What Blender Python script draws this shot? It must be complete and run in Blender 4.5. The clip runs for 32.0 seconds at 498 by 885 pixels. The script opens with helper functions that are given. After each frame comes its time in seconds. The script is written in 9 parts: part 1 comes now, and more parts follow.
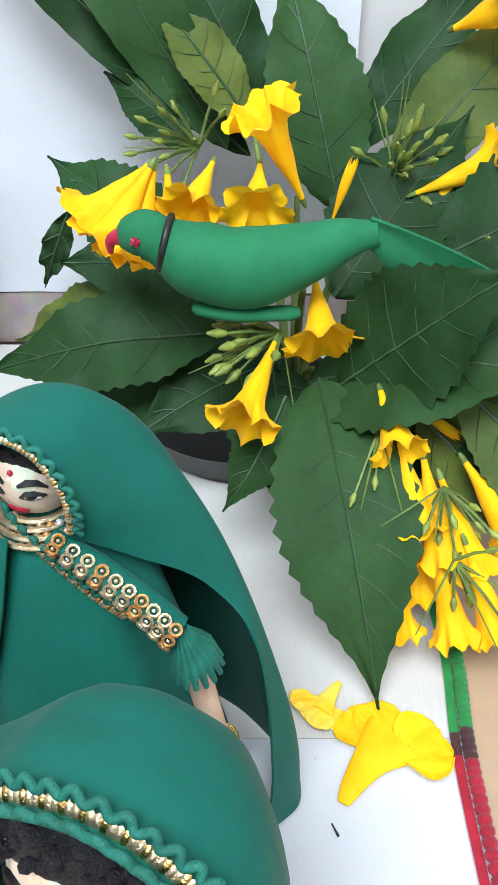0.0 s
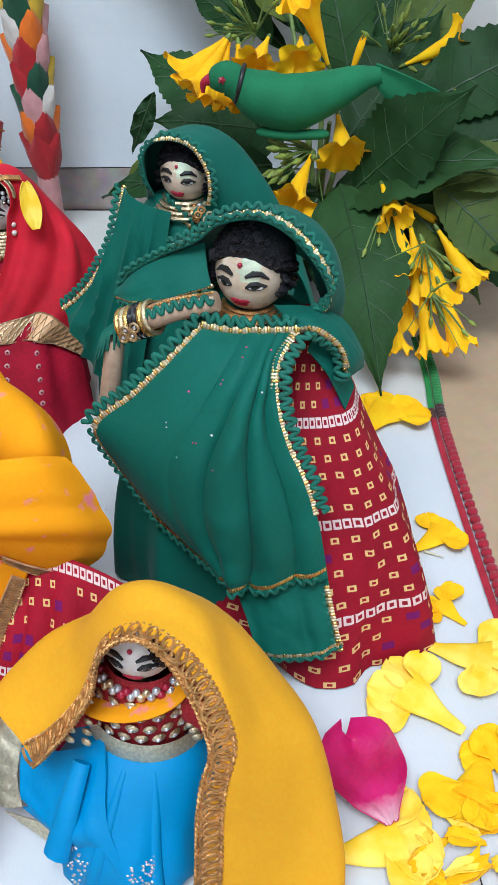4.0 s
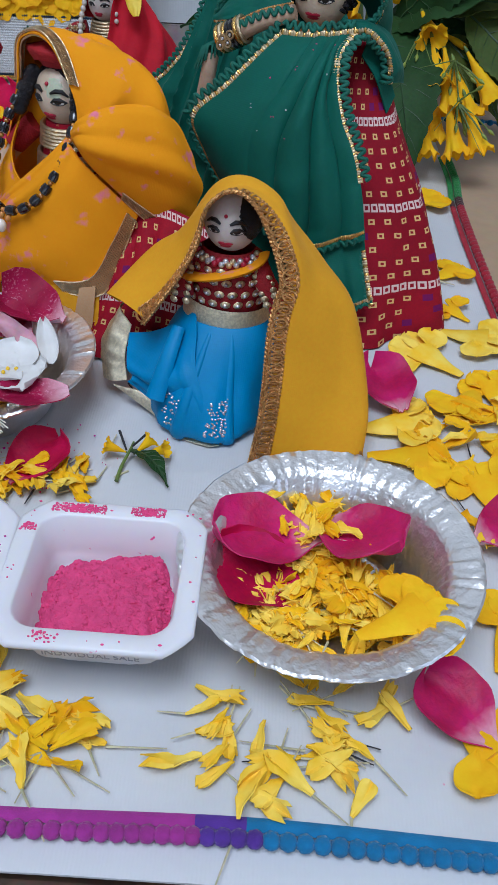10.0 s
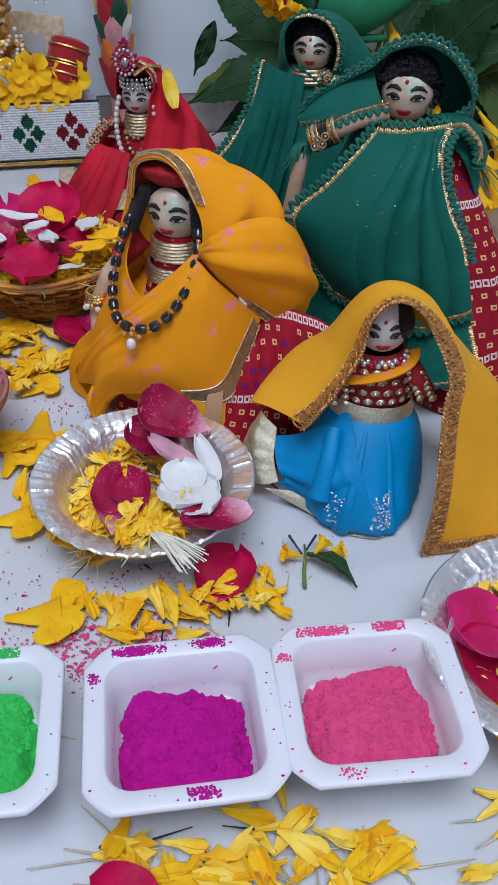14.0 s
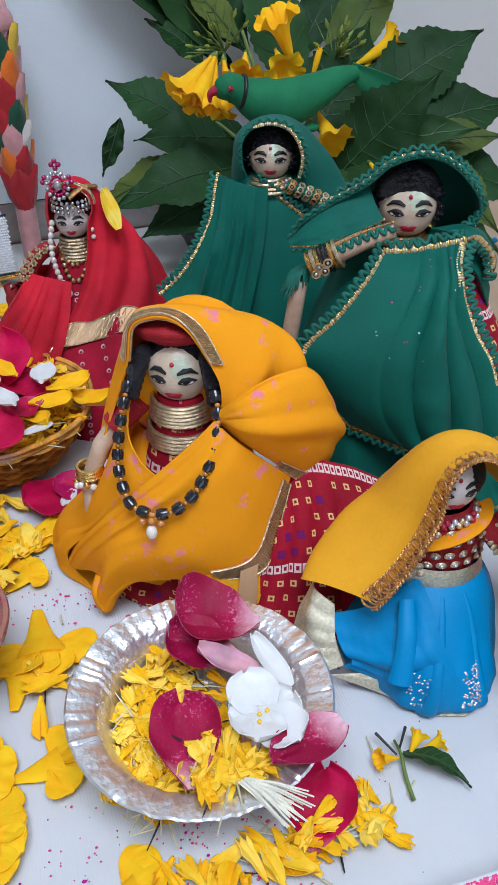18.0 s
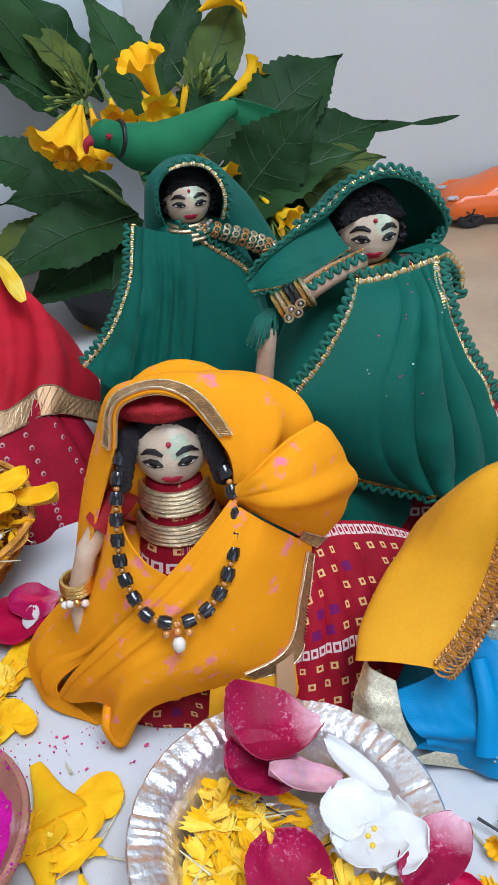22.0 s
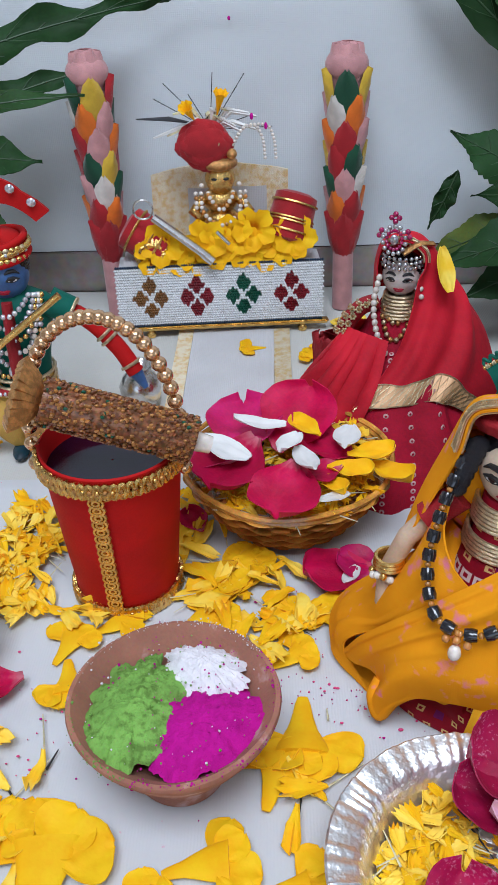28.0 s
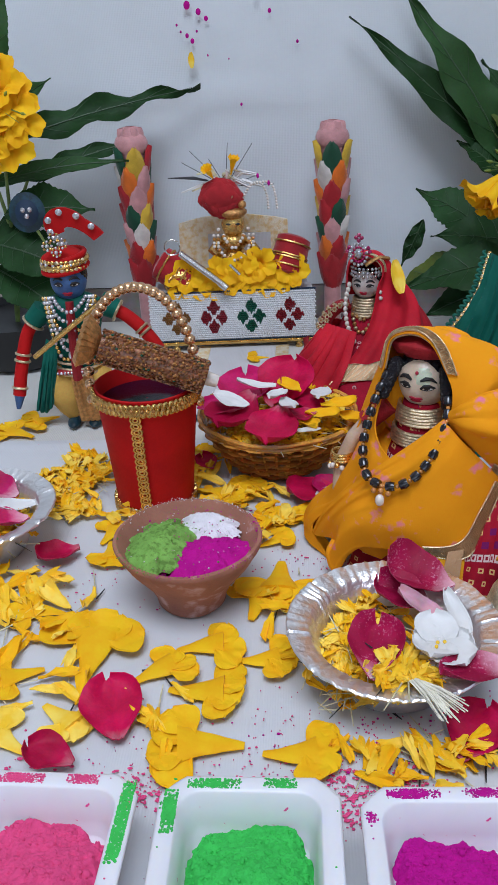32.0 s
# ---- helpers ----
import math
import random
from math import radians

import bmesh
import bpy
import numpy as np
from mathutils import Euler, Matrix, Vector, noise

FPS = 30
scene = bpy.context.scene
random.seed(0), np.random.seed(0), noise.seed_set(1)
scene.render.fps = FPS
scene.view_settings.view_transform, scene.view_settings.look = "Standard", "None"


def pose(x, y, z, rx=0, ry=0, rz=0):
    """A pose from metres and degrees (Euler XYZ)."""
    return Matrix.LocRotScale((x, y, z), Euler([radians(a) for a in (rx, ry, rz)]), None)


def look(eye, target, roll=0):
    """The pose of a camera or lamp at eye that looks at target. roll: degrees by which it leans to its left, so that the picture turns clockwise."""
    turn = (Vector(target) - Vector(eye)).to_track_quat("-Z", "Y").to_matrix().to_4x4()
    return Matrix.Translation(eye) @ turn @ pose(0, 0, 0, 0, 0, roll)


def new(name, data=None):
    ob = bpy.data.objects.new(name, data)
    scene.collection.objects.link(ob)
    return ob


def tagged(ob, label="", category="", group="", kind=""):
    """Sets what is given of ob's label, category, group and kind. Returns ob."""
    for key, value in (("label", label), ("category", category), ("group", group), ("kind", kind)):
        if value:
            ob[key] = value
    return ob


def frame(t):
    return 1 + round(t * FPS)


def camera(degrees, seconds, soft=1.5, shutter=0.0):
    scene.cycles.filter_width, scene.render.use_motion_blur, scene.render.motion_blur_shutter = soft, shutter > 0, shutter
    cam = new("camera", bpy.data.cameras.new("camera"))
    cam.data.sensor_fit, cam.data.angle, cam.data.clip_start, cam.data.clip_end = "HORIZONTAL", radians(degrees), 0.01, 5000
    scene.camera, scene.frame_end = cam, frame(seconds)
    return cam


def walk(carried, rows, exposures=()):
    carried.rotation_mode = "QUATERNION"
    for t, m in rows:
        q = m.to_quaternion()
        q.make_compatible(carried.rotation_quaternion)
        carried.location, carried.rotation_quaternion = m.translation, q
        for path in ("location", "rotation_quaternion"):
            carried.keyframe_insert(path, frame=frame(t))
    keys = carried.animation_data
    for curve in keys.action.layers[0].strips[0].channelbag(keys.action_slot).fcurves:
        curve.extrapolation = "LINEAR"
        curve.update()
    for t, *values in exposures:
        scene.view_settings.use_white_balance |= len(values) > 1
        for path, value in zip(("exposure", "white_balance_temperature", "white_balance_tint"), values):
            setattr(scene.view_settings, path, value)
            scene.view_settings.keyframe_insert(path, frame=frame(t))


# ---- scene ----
cam = camera(32.5, 32.0)
METRES, EYE, TILT, LEAN, TURN = 1.0, 0.2663, -39.4, 0.0, 0.0
ROWS = [
    (0.0, 0.0, 0.0, 0.0, 0.0, 0.0, -0.0),
    (0.5, -0.0004, -0.0277, -0.0157, -0.3, -0.22, -0.06),
    (1.0, 0.0008, -0.045, -0.0329, -0.4, -0.14, -0.0),
    (1.5, -0.0025, -0.0659, -0.0484, -0.42, -0.06, 0.02),
    (2.0, -0.008, -0.0821, -0.0628, -0.39, -0.11, 0.02),
    (2.5, -0.0124, -0.1011, -0.0769, -0.3, -0.07, 0.11),
    (3.0, -0.0175, -0.1187, -0.0953, -0.36, -0.03, 0.09),
    (3.5, -0.0239, -0.1375, -0.1083, -0.38, 0.0, 0.13),
    (5.5, -0.0384, -0.1735, -0.152, -0.9, 1.06, -1.52),
    (6.0, -0.0442, -0.1814, -0.1665, -0.19, 0.88, -3.27),
    (6.5, -0.0456, -0.1839, -0.1789, 0.65, 0.62, -4.62),
    (7.0, -0.0438, -0.1905, -0.1891, 1.12, 0.51, -5.21),
    (7.5, -0.0466, -0.1946, -0.1995, 1.49, 0.45, -5.58),
    (8.0, -0.0457, -0.1962, -0.208, 1.64, 0.46, -5.55),
    (8.5, -0.0418, -0.2058, -0.217, 1.66, 0.51, -5.5),
    (9.0, -0.0402, -0.2187, -0.2295, 1.44, 0.25, -5.09),
    (9.5, -0.0418, -0.2266, -0.241, 0.87, -0.38, -4.21),
    (10.0, -0.0423, -0.238, -0.2516, 0.39, -0.64, -3.52),
    (10.5, -0.0432, -0.2464, -0.2587, -0.46, -0.69, -2.77),
    (11.0, -0.0518, -0.2528, -0.2502, -1.5, -0.29, -1.27),
    (11.5, -0.0655, -0.2483, -0.2391, -2.65, 0.07, 0.84),
    (12.0, -0.0747, -0.2518, -0.2328, -4.09, 0.16, 2.39),
    (12.5, -0.0929, -0.2536, -0.2268, -4.9, 0.22, 2.99),
    (13.0, -0.111, -0.253, -0.224, -5.5, 0.34, 3.42),
    (13.5, -0.127, -0.2492, -0.2216, -5.77, 0.44, 3.59),
    (14.0, -0.1443, -0.2422, -0.2179, -5.71, 0.44, 3.69),
    (14.5, -0.1602, -0.2369, -0.215, -5.65, 0.49, 3.77),
    (16.5, -0.1946, -0.2157, -0.182, -9.8, 2.66, 5.85),
    (17.0, -0.2, -0.2057, -0.1796, -9.16, 2.38, 5.91),
    (17.5, -0.1961, -0.1933, -0.1698, -11.1, 2.14, 8.71),
    (18.0, -0.1918, -0.1852, -0.1568, -13.86, 2.14, 11.95),
    (18.5, -0.197, -0.1756, -0.1458, -16.3, 1.98, 14.23),
    (19.0, -0.2072, -0.1498, -0.1321, -18.43, 1.46, 15.91),
    (19.5, -0.2171, -0.1362, -0.1263, -20.18, 1.22, 17.16),
    (20.0, -0.2247, -0.13, -0.121, -21.95, 1.33, 18.81),
    (20.5, -0.2278, -0.1285, -0.1225, -24.06, 1.61, 20.51),
    (21.0, -0.2328, -0.1272, -0.1209, -25.74, 1.54, 21.89),
    (21.5, -0.2292, -0.1327, -0.1279, -26.24, 1.72, 22.83),
    (22.0, -0.2284, -0.1291, -0.1297, -24.7, 1.98, 22.52),
    (22.5, -0.2369, -0.1162, -0.1195, -21.97, 2.14, 20.01),
    (23.0, -0.2375, -0.1091, -0.1159, -20.58, 2.1, 18.34),
    (23.5, -0.2453, -0.1047, -0.1131, -20.16, 2.04, 17.98),
    (24.0, -0.257, -0.0989, -0.1114, -19.49, 2.05, 17.07),
    (24.5, -0.2671, -0.0947, -0.112, -18.55, 2.16, 16.2),
    (25.0, -0.2649, -0.0921, -0.1112, -15.93, 2.4, 14.72),
    (25.5, -0.2561, -0.099, -0.1115, -12.52, 2.89, 12.67),
    (26.0, -0.2409, -0.1127, -0.1172, -8.4, 3.47, 9.25),
    (26.5, -0.2366, -0.1223, -0.119, -4.56, 3.89, 5.9),
    (28.5, -0.2033, -0.1708, -0.1452, 2.32, 7.38, 0.1),
    (29.0, -0.2017, -0.1973, -0.1604, 2.38, 8.41, -0.05),
    (29.5, -0.2019, -0.2095, -0.1744, 2.58, 9.47, -0.11),
    (30.0, -0.1984, -0.2264, -0.1871, 2.82, 10.63, -0.1),
    (30.5, -0.1941, -0.2382, -0.1952, 3.0, 11.48, -0.1),
    (31.0, -0.1956, -0.2448, -0.2058, 3.11, 11.95, -0.12),
    (31.5, -0.1932, -0.2548, -0.22, 3.2, 12.17, -0.1),
    (32.0, -0.1922, -0.2639, -0.2287, 3.31, 12.48, -0.12),
]
walk(cam, [(t, pose(0, 0, EYE, TILT, LEAN, TURN) @ pose(METRES * x, METRES * y, METRES * z, 90 + pitch, roll, yaw)) for t, x, y, z, yaw, pitch, roll in ROWS],
     [(0, 0.98, 6450, 11), (1.5, 0.72, 6350, 8), (3.5, 0.44, 6200, 8), (6, 0.04, 6100, 10), (8, -0.22, 6050, 12), (11, -0.44, 5950, 13), (14.5, -0.34, 5950, 16), (17, -0.14, 6000, 14), (20, 0.16, 6050, 12), (24, 0.16, 6150, 12), (26.5, 0.02, 6250, 12), (29, -0.08, 6150, 13), (32, -0.30, 6150, 15)])

# ---- world and light ----
world = bpy.data.worlds.new("world")
scene.world = world
world.use_nodes = True
wn = world.node_tree
sky = wn.nodes.new("ShaderNodeTexSky")
sky.sky_type, sky.sun_disc = "NISHITA", False
sky.sun_elevation, sky.sun_rotation = radians(50), radians(160)
wn.links.new(sky.outputs[0], wn.nodes["Background"].inputs[0])
wn.nodes["Background"].inputs[1].default_value = 0.15


def area_light(name, at, target, w, h, watts, colour):
    data = bpy.data.lights.new(name, "AREA")
    data.shape, data.size, data.size_y, data.energy, data.color = "RECTANGLE", w, h, watts, colour
    ob = new(name, data)
    ob.matrix_world = look(at, target)
    return ob


# added fill lamps in front and at the side; no window is known there
area_light("added_front_fill", (-0.6, -2.60, 0.80), (-0.4, 0.0, 0.25), 2.2, 1.5, 6.0, (0.81, 0.90, 1.0))
area_light("added_side_fill", (1.94, -0.9, 0.80), (0.0, -0.3, 0.15), 1.2, 1.3, 5, (0.81, 0.90, 1.0))
# added overhead lamp that brightens the upward-facing surfaces
area_light("added_overhead_fill", (-0.25, -0.85, 1.905), (-0.25, -0.85, 0.0), 1.1, 0.9, 45, (0.81, 0.90, 1.0))

# ---- materials ----


def mat(name, colour, rough=0.6, metal=0.0, vary=0.12, scale=60.0, fine=900.0, bump=0.15, depth=0.0006, colour2=None, sheen=0.0, subsurf=0.0,
        coat=0.0, trans=0.0, spec=0.5, lo=0.4, hi=0.65, uv=False, detail=3.0):
    """A node material with variation at two scales, and fine relief."""
    m = bpy.data.materials.new(name)
    m.use_nodes = True
    nt = m.node_tree
    b = nt.nodes["Principled BSDF"]
    tc = nt.nodes.new("ShaderNodeTexCoord")
    big = nt.nodes.new("ShaderNodeTexNoise")
    big.inputs["Scale"].default_value, big.inputs["Detail"].default_value = scale, detail
    small = nt.nodes.new("ShaderNodeTexNoise")
    small.inputs["Scale"].default_value, small.inputs["Detail"].default_value = fine, 2.0
    src = tc.outputs["UV" if uv else "Object"]
    for n in (big, small):
        nt.links.new(src, n.inputs["Vector"])
    ramp = nt.nodes.new("ShaderNodeValToRGB")
    ramp.color_ramp.elements[0].position, ramp.color_ramp.elements[1].position = lo, hi
    c2 = colour2 or tuple(max(0.0, c * (1 - vary * 2)) for c in colour)
    ramp.color_ramp.elements[0].color, ramp.color_ramp.elements[1].color = (*c2, 1), (*colour, 1)
    nt.links.new(big.outputs["Fac"], ramp.inputs["Fac"])
    mix = nt.nodes.new("ShaderNodeMix")
    mix.data_type, mix.blend_type = "RGBA", "OVERLAY"
    mix.inputs["Factor"].default_value = min(1.0, vary * 1.6)
    nt.links.new(ramp.outputs["Color"], mix.inputs["A"])
    nt.links.new(small.outputs["Color"], mix.inputs["B"])
    hs = nt.nodes.new("ShaderNodeHueSaturation")
    oi = nt.nodes.new("ShaderNodeObjectInfo")
    mr = nt.nodes.new("ShaderNodeMapRange")
    mr.inputs["To Min"].default_value, mr.inputs["To Max"].default_value = 1 - vary, 1 + vary
    nt.links.new(oi.outputs["Random"], mr.inputs["Value"])
    nt.links.new(mr.outputs["Result"], hs.inputs["Value"])
    nt.links.new(mix.outputs["Result"], hs.inputs["Color"])
    nt.links.new(hs.outputs["Color"], b.inputs["Base Color"])
    b.inputs["Roughness"].default_value, b.inputs["Metallic"].default_value = rough, metal
    b.inputs["Specular IOR Level"].default_value = spec
    if sheen:
        b.inputs["Sheen Weight"].default_value, b.inputs["Sheen Roughness"].default_value = sheen, 0.4
    if subsurf:
        b.inputs["Subsurface Weight"].default_value, b.inputs["Subsurface Radius"].default_value = subsurf, (0.003, 0.002, 0.001)
        b.inputs["Subsurface Scale"].default_value = 1.0
    if coat:
        b.inputs["Coat Weight"].default_value, b.inputs["Coat Roughness"].default_value = coat, 0.15
    bp = nt.nodes.new("ShaderNodeBump")
    bp.inputs["Strength"].default_value, bp.inputs["Distance"].default_value = bump, depth
    nt.links.new(small.outputs["Fac"], bp.inputs["Height"])
    nt.links.new(bp.outputs["Normal"], b.inputs["Normal"])
    if trans:
        tr = nt.nodes.new("ShaderNodeBsdfTranslucent")
        mx = nt.nodes.new("ShaderNodeMixShader")
        mx.inputs[0].default_value = trans
        nt.links.new(hs.outputs["Color"], tr.inputs["Color"])
        nt.links.new(b.outputs[0], mx.inputs[1])
        nt.links.new(tr.outputs[0], mx.inputs[2])
        nt.links.new(mx.outputs[0], nt.nodes["Material Output"].inputs["Surface"])
    return m


def weave(m, threads=2200.0, strength=0.25, depth=0.0003):
    """Adds a woven thread relief to a cloth material."""
    nt = m.node_tree
    b = nt.nodes["Principled BSDF"]
    tc = nt.nodes.new("ShaderNodeTexCoord")
    old = b.inputs["Normal"].links[0].from_socket
    waves = []
    for axis in ("X", "Z"):
        w = nt.nodes.new("ShaderNodeTexWave")
        w.bands_direction, w.inputs["Scale"].default_value, w.inputs["Distortion"].default_value = axis, threads / 6.28, 1.5
        nt.links.new(tc.outputs["Object"], w.inputs["Vector"])
        waves.append(w)
    add = nt.nodes.new("ShaderNodeMath")
    add.operation = "ADD"
    nt.links.new(waves[0].outputs["Fac"], add.inputs[0])
    nt.links.new(waves[1].outputs["Fac"], add.inputs[1])
    bp = nt.nodes.new("ShaderNodeBump")
    bp.inputs["Strength"].default_value, bp.inputs["Distance"].default_value = strength, depth
    nt.links.new(add.outputs[0], bp.inputs["Height"])
    nt.links.new(old, bp.inputs["Normal"])
    nt.links.new(bp.outputs["Normal"], b.inputs["Normal"])
    return m


def stained(m, colour, scale=140.0, lo=0.62, hi=0.68, rough=0.95, zone=25.0):
    """Dusts a material with coloured powder in patches of their own shape."""
    nt = m.node_tree
    b = nt.nodes["Principled BSDF"]
    tc = nt.nodes.new("ShaderNodeTexCoord")
    n1, n2 = nt.nodes.new("ShaderNodeTexNoise"), nt.nodes.new("ShaderNodeTexNoise")
    n1.inputs["Scale"].default_value, n1.inputs["Detail"].default_value = scale, 8.0
    n2.inputs["Scale"].default_value, n2.inputs["Detail"].default_value = zone, 2.0
    for n in (n1, n2):
        nt.links.new(tc.outputs["Object"], n.inputs["Vector"])
    add = nt.nodes.new("ShaderNodeMath")
    add.operation = "MULTIPLY_ADD"
    add.inputs[1].default_value, add.inputs[2].default_value = 0.5, -0.25
    nt.links.new(n2.outputs["Fac"], add.inputs[0])
    s = nt.nodes.new("ShaderNodeMath")
    nt.links.new(n1.outputs["Fac"], s.inputs[0])
    nt.links.new(add.outputs[0], s.inputs[1])
    mr = nt.nodes.new("ShaderNodeMapRange")
    mr.inputs["From Min"].default_value, mr.inputs["From Max"].default_value = lo, hi
    nt.links.new(s.outputs[0], mr.inputs["Value"])
    mix = nt.nodes.new("ShaderNodeMix")
    mix.data_type = "RGBA"
    nt.links.new(mr.outputs["Result"], mix.inputs["Factor"])
    nt.links.new(b.inputs["Base Color"].links[0].from_socket, mix.inputs["A"])
    mix.inputs["B"].default_value = (*colour, 1)
    nt.links.new(mix.outputs["Result"], b.inputs["Base Color"])
    return m


def tie_dye(name, ground, spot, dark=(0.05, 0.02, 0.025), pitch=0.0059):
    """Red cloth with rows of small tied squares; works on the cloth's own width and length in metres."""
    m = weave(mat(name, ground, 0.75, vary=0.12, scale=40, sheen=0.0, spec=0.2), 2000, 0.08)
    nt = m.node_tree
    b = nt.nodes["Principled BSDF"]
    tc = nt.nodes.new("ShaderNodeTexCoord")
    sep = nt.nodes.new("ShaderNodeSeparateXYZ")
    nt.links.new(tc.outputs["UV"], sep.inputs[0])

    def op(kind, a, c=0.0, d=None):
        n = nt.nodes.new("ShaderNodeMath")
        n.operation = kind
        for i, v in enumerate((a, c, d)):
            if v is None:
                continue
            if isinstance(v, (int, float)):
                n.inputs[i].default_value = v
            else:
                nt.links.new(v, n.inputs[i])
        return n.outputs[0]

    u, v = op("DIVIDE", sep.outputs["X"], pitch), op("DIVIDE", sep.outputs["Y"], pitch)
    row = op("FLOOR", v)
    shift = op("MULTIPLY", op("MODULO", row, 2.0), 0.5)
    fu = op("ABSOLUTE", op("SUBTRACT", op("FRACT", op("ADD", u, shift)), 0.5))
    fv = op("ABSOLUTE", op("SUBTRACT", op("FRACT", v), 0.5))
    d = op("MAXIMUM", fu, fv)
    ring = op("MULTIPLY", op("LESS_THAN", d, 0.20), op("GREATER_THAN", d, 0.09))
    strip = op("LESS_THAN", op("MODULO", row, 6.0), 0.5)
    cell = nt.nodes.new("ShaderNodeCombineXYZ")
    nt.links.new(op("MULTIPLY", op("FLOOR", op("ADD", u, shift)), 0.31), cell.inputs[0])
    nt.links.new(op("MULTIPLY", row, 0.31), cell.inputs[1])
    patch = nt.nodes.new("ShaderNodeTexNoise")
    patch.inputs["Scale"].default_value = 1.0
    nt.links.new(cell.outputs[0], patch.inputs["Vector"])
    full = op("MULTIPLY", op("LESS_THAN", d, 0.26), op("LESS_THAN", patch.outputs["Fac"], 0.40))
    ring = op("MULTIPLY", ring, op("GREATER_THAN", patch.outputs["Fac"], 0.44))
    # a tight row of pale squares every seventh row
    fu2 = op("ABSOLUTE", op("SUBTRACT", op("FRACT", op("MULTIPLY", u, 2.0)), 0.5))
    d2 = op("MAXIMUM", fu2, op("MULTIPLY", fv, 1.4))
    pale = op("MULTIPLY", strip, op("MULTIPLY", op("LESS_THAN", d2, 0.42), op("GREATER_THAN", d2, 0.2)))
    ring = op("MULTIPLY", ring, op("SUBTRACT", 1.0, strip))
    base = b.inputs["Base Color"].links[0].from_socket
    full = op("MULTIPLY", full, op("SUBTRACT", 1.0, strip))
    for fac, colour in ((ring, spot), (full, (0.16, 0.006, 0.10)), (pale, (0.72, 0.55, 0.52))):
        mix = nt.nodes.new("ShaderNodeMix")
        mix.data_type = "RGBA"
        nt.links.new(fac, mix.inputs["Factor"])
        nt.links.new(base, mix.inputs["A"])
        mix.inputs["B"].default_value = (*colour, 1)
        base = mix.outputs["Result"]
    nt.links.new(base, b.inputs["Base Color"])
    return m


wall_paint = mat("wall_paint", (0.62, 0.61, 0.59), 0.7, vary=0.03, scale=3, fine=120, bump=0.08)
# darker than wall_paint so that the unseen walls bounce less fill light
unseen_wall_dim = mat("unseen_wall_dim", (0.46, 0.43, 0.40), 0.8, vary=0.04, scale=3, fine=100)
ceiling_paint = mat("ceiling_paint", (0.82, 0.82, 0.81), 0.8, vary=0.03, scale=3, fine=100)
floor_tile = mat("floor_tile", (0.55, 0.5, 0.44), 0.35, vary=0.08, scale=4, fine=40)
backdrop_cloth = weave(mat("backdrop_cloth", (0.70, 0.74, 0.77), 0.85, vary=0.04, scale=9, fine=300, sheen=0.1), 1500, 0.2)
table_cotton = stained(weave(mat("table_cotton", (0.64, 0.65, 0.67), 0.85, vary=0.03, scale=14, fine=400, sheen=0.1), 1800, 0.1), (0.75, 0.12, 0.3), 260, 0.74, 0.82, zone=9)
under_cotton = weave(mat("under_cotton", (0.62, 0.61, 0.57), 0.85, vary=0.04, scale=14, fine=400), 1600, 0.25)
table_wood = mat("table_wood", (0.46, 0.32, 0.20), 0.4, vary=0.08, scale=14, fine=160, colour2=(0.40, 0.27, 0.165), coat=0.2)
edge_wood = mat("edge_wood", (0.10, 0.05, 0.03), 0.4, vary=0.3, scale=30, fine=400, coat=0.3)
stone_skirting = mat("stone_skirting", (0.42, 0.36, 0.33), 0.12, vary=0.2, scale=18, fine=150, colour2=(0.28, 0.23, 0.22), coat=0.5)
white_plastic = stained(mat("white_plastic", (0.74, 0.73, 0.76), 0.35, vary=0.02, scale=30, subsurf=0.15, bump=0.03), (0.72, 0.05, 0.25), 300, 0.73, 0.77, zone=60)
pink_powder = mat("pink_powder", (0.80, 0.085, 0.24), 0.95, vary=0.06, scale=180, fine=1500, bump=0.45, depth=0.0012, spec=0.1)
purple_powder = mat("purple_powder", (0.52, 0.010, 0.27), 0.95, vary=0.06, scale=180, fine=1500, bump=0.45, depth=0.0012, spec=0.1)
green_powder = mat("green_powder", (0.06, 0.55, 0.10), 0.95, vary=0.06, scale=180, fine=1500, bump=0.45, depth=0.0012, spec=0.1)
leaf_green_powder = stained(mat("leaf_green_powder", (0.24, 0.47, 0.10), 0.95, vary=0.10, scale=150, fine=1500, bump=0.45, depth=0.0012, spec=0.1), (0.13, 0.24, 0.05), 420, 0.50, 0.66, zone=60)
white_powder = mat("white_powder", (0.84, 0.80, 0.84), 0.95, vary=0.06, scale=150, fine=1500, bump=0.45, depth=0.0012, spec=0.1)
dark_liquid = mat("dark_liquid", (0.012, 0.004, 0.022), 0.10, vary=0.1, scale=40, fine=90, bump=0.03)
clay = stained(mat("clay", (0.42, 0.17, 0.11), 0.85, vary=0.12, scale=60, fine=900, bump=0.3), (0.55, 0.36, 0.34), 120, 0.6, 0.75)
foil = mat("foil", (0.93, 0.93, 0.94), 0.36, 0.92, vary=0.04, scale=90, fine=320, bump=0.55, depth=0.0012)
leaf_mats = [mat("leaf_dark", (0.021, 0.064, 0.019), 0.55, vary=0.15, scale=35, fine=500, bump=0.25, trans=0.06, colour2=(0.014, 0.045, 0.012), spec=0.14),
             mat("leaf_mid", (0.034, 0.090, 0.028), 0.6, vary=0.15, scale=35, fine=500, bump=0.25, trans=0.08, colour2=(0.025, 0.068, 0.019), spec=0.14),
             mat("leaf_olive", (0.105, 0.135, 0.026), 0.6, vary=0.15, scale=35, fine=500, bump=0.25, trans=0.1, colour2=(0.065, 0.10, 0.026), spec=0.14)]
leaf_vein = mat("leaf_vein", (0.034, 0.080, 0.028), 0.5, vary=0.1)
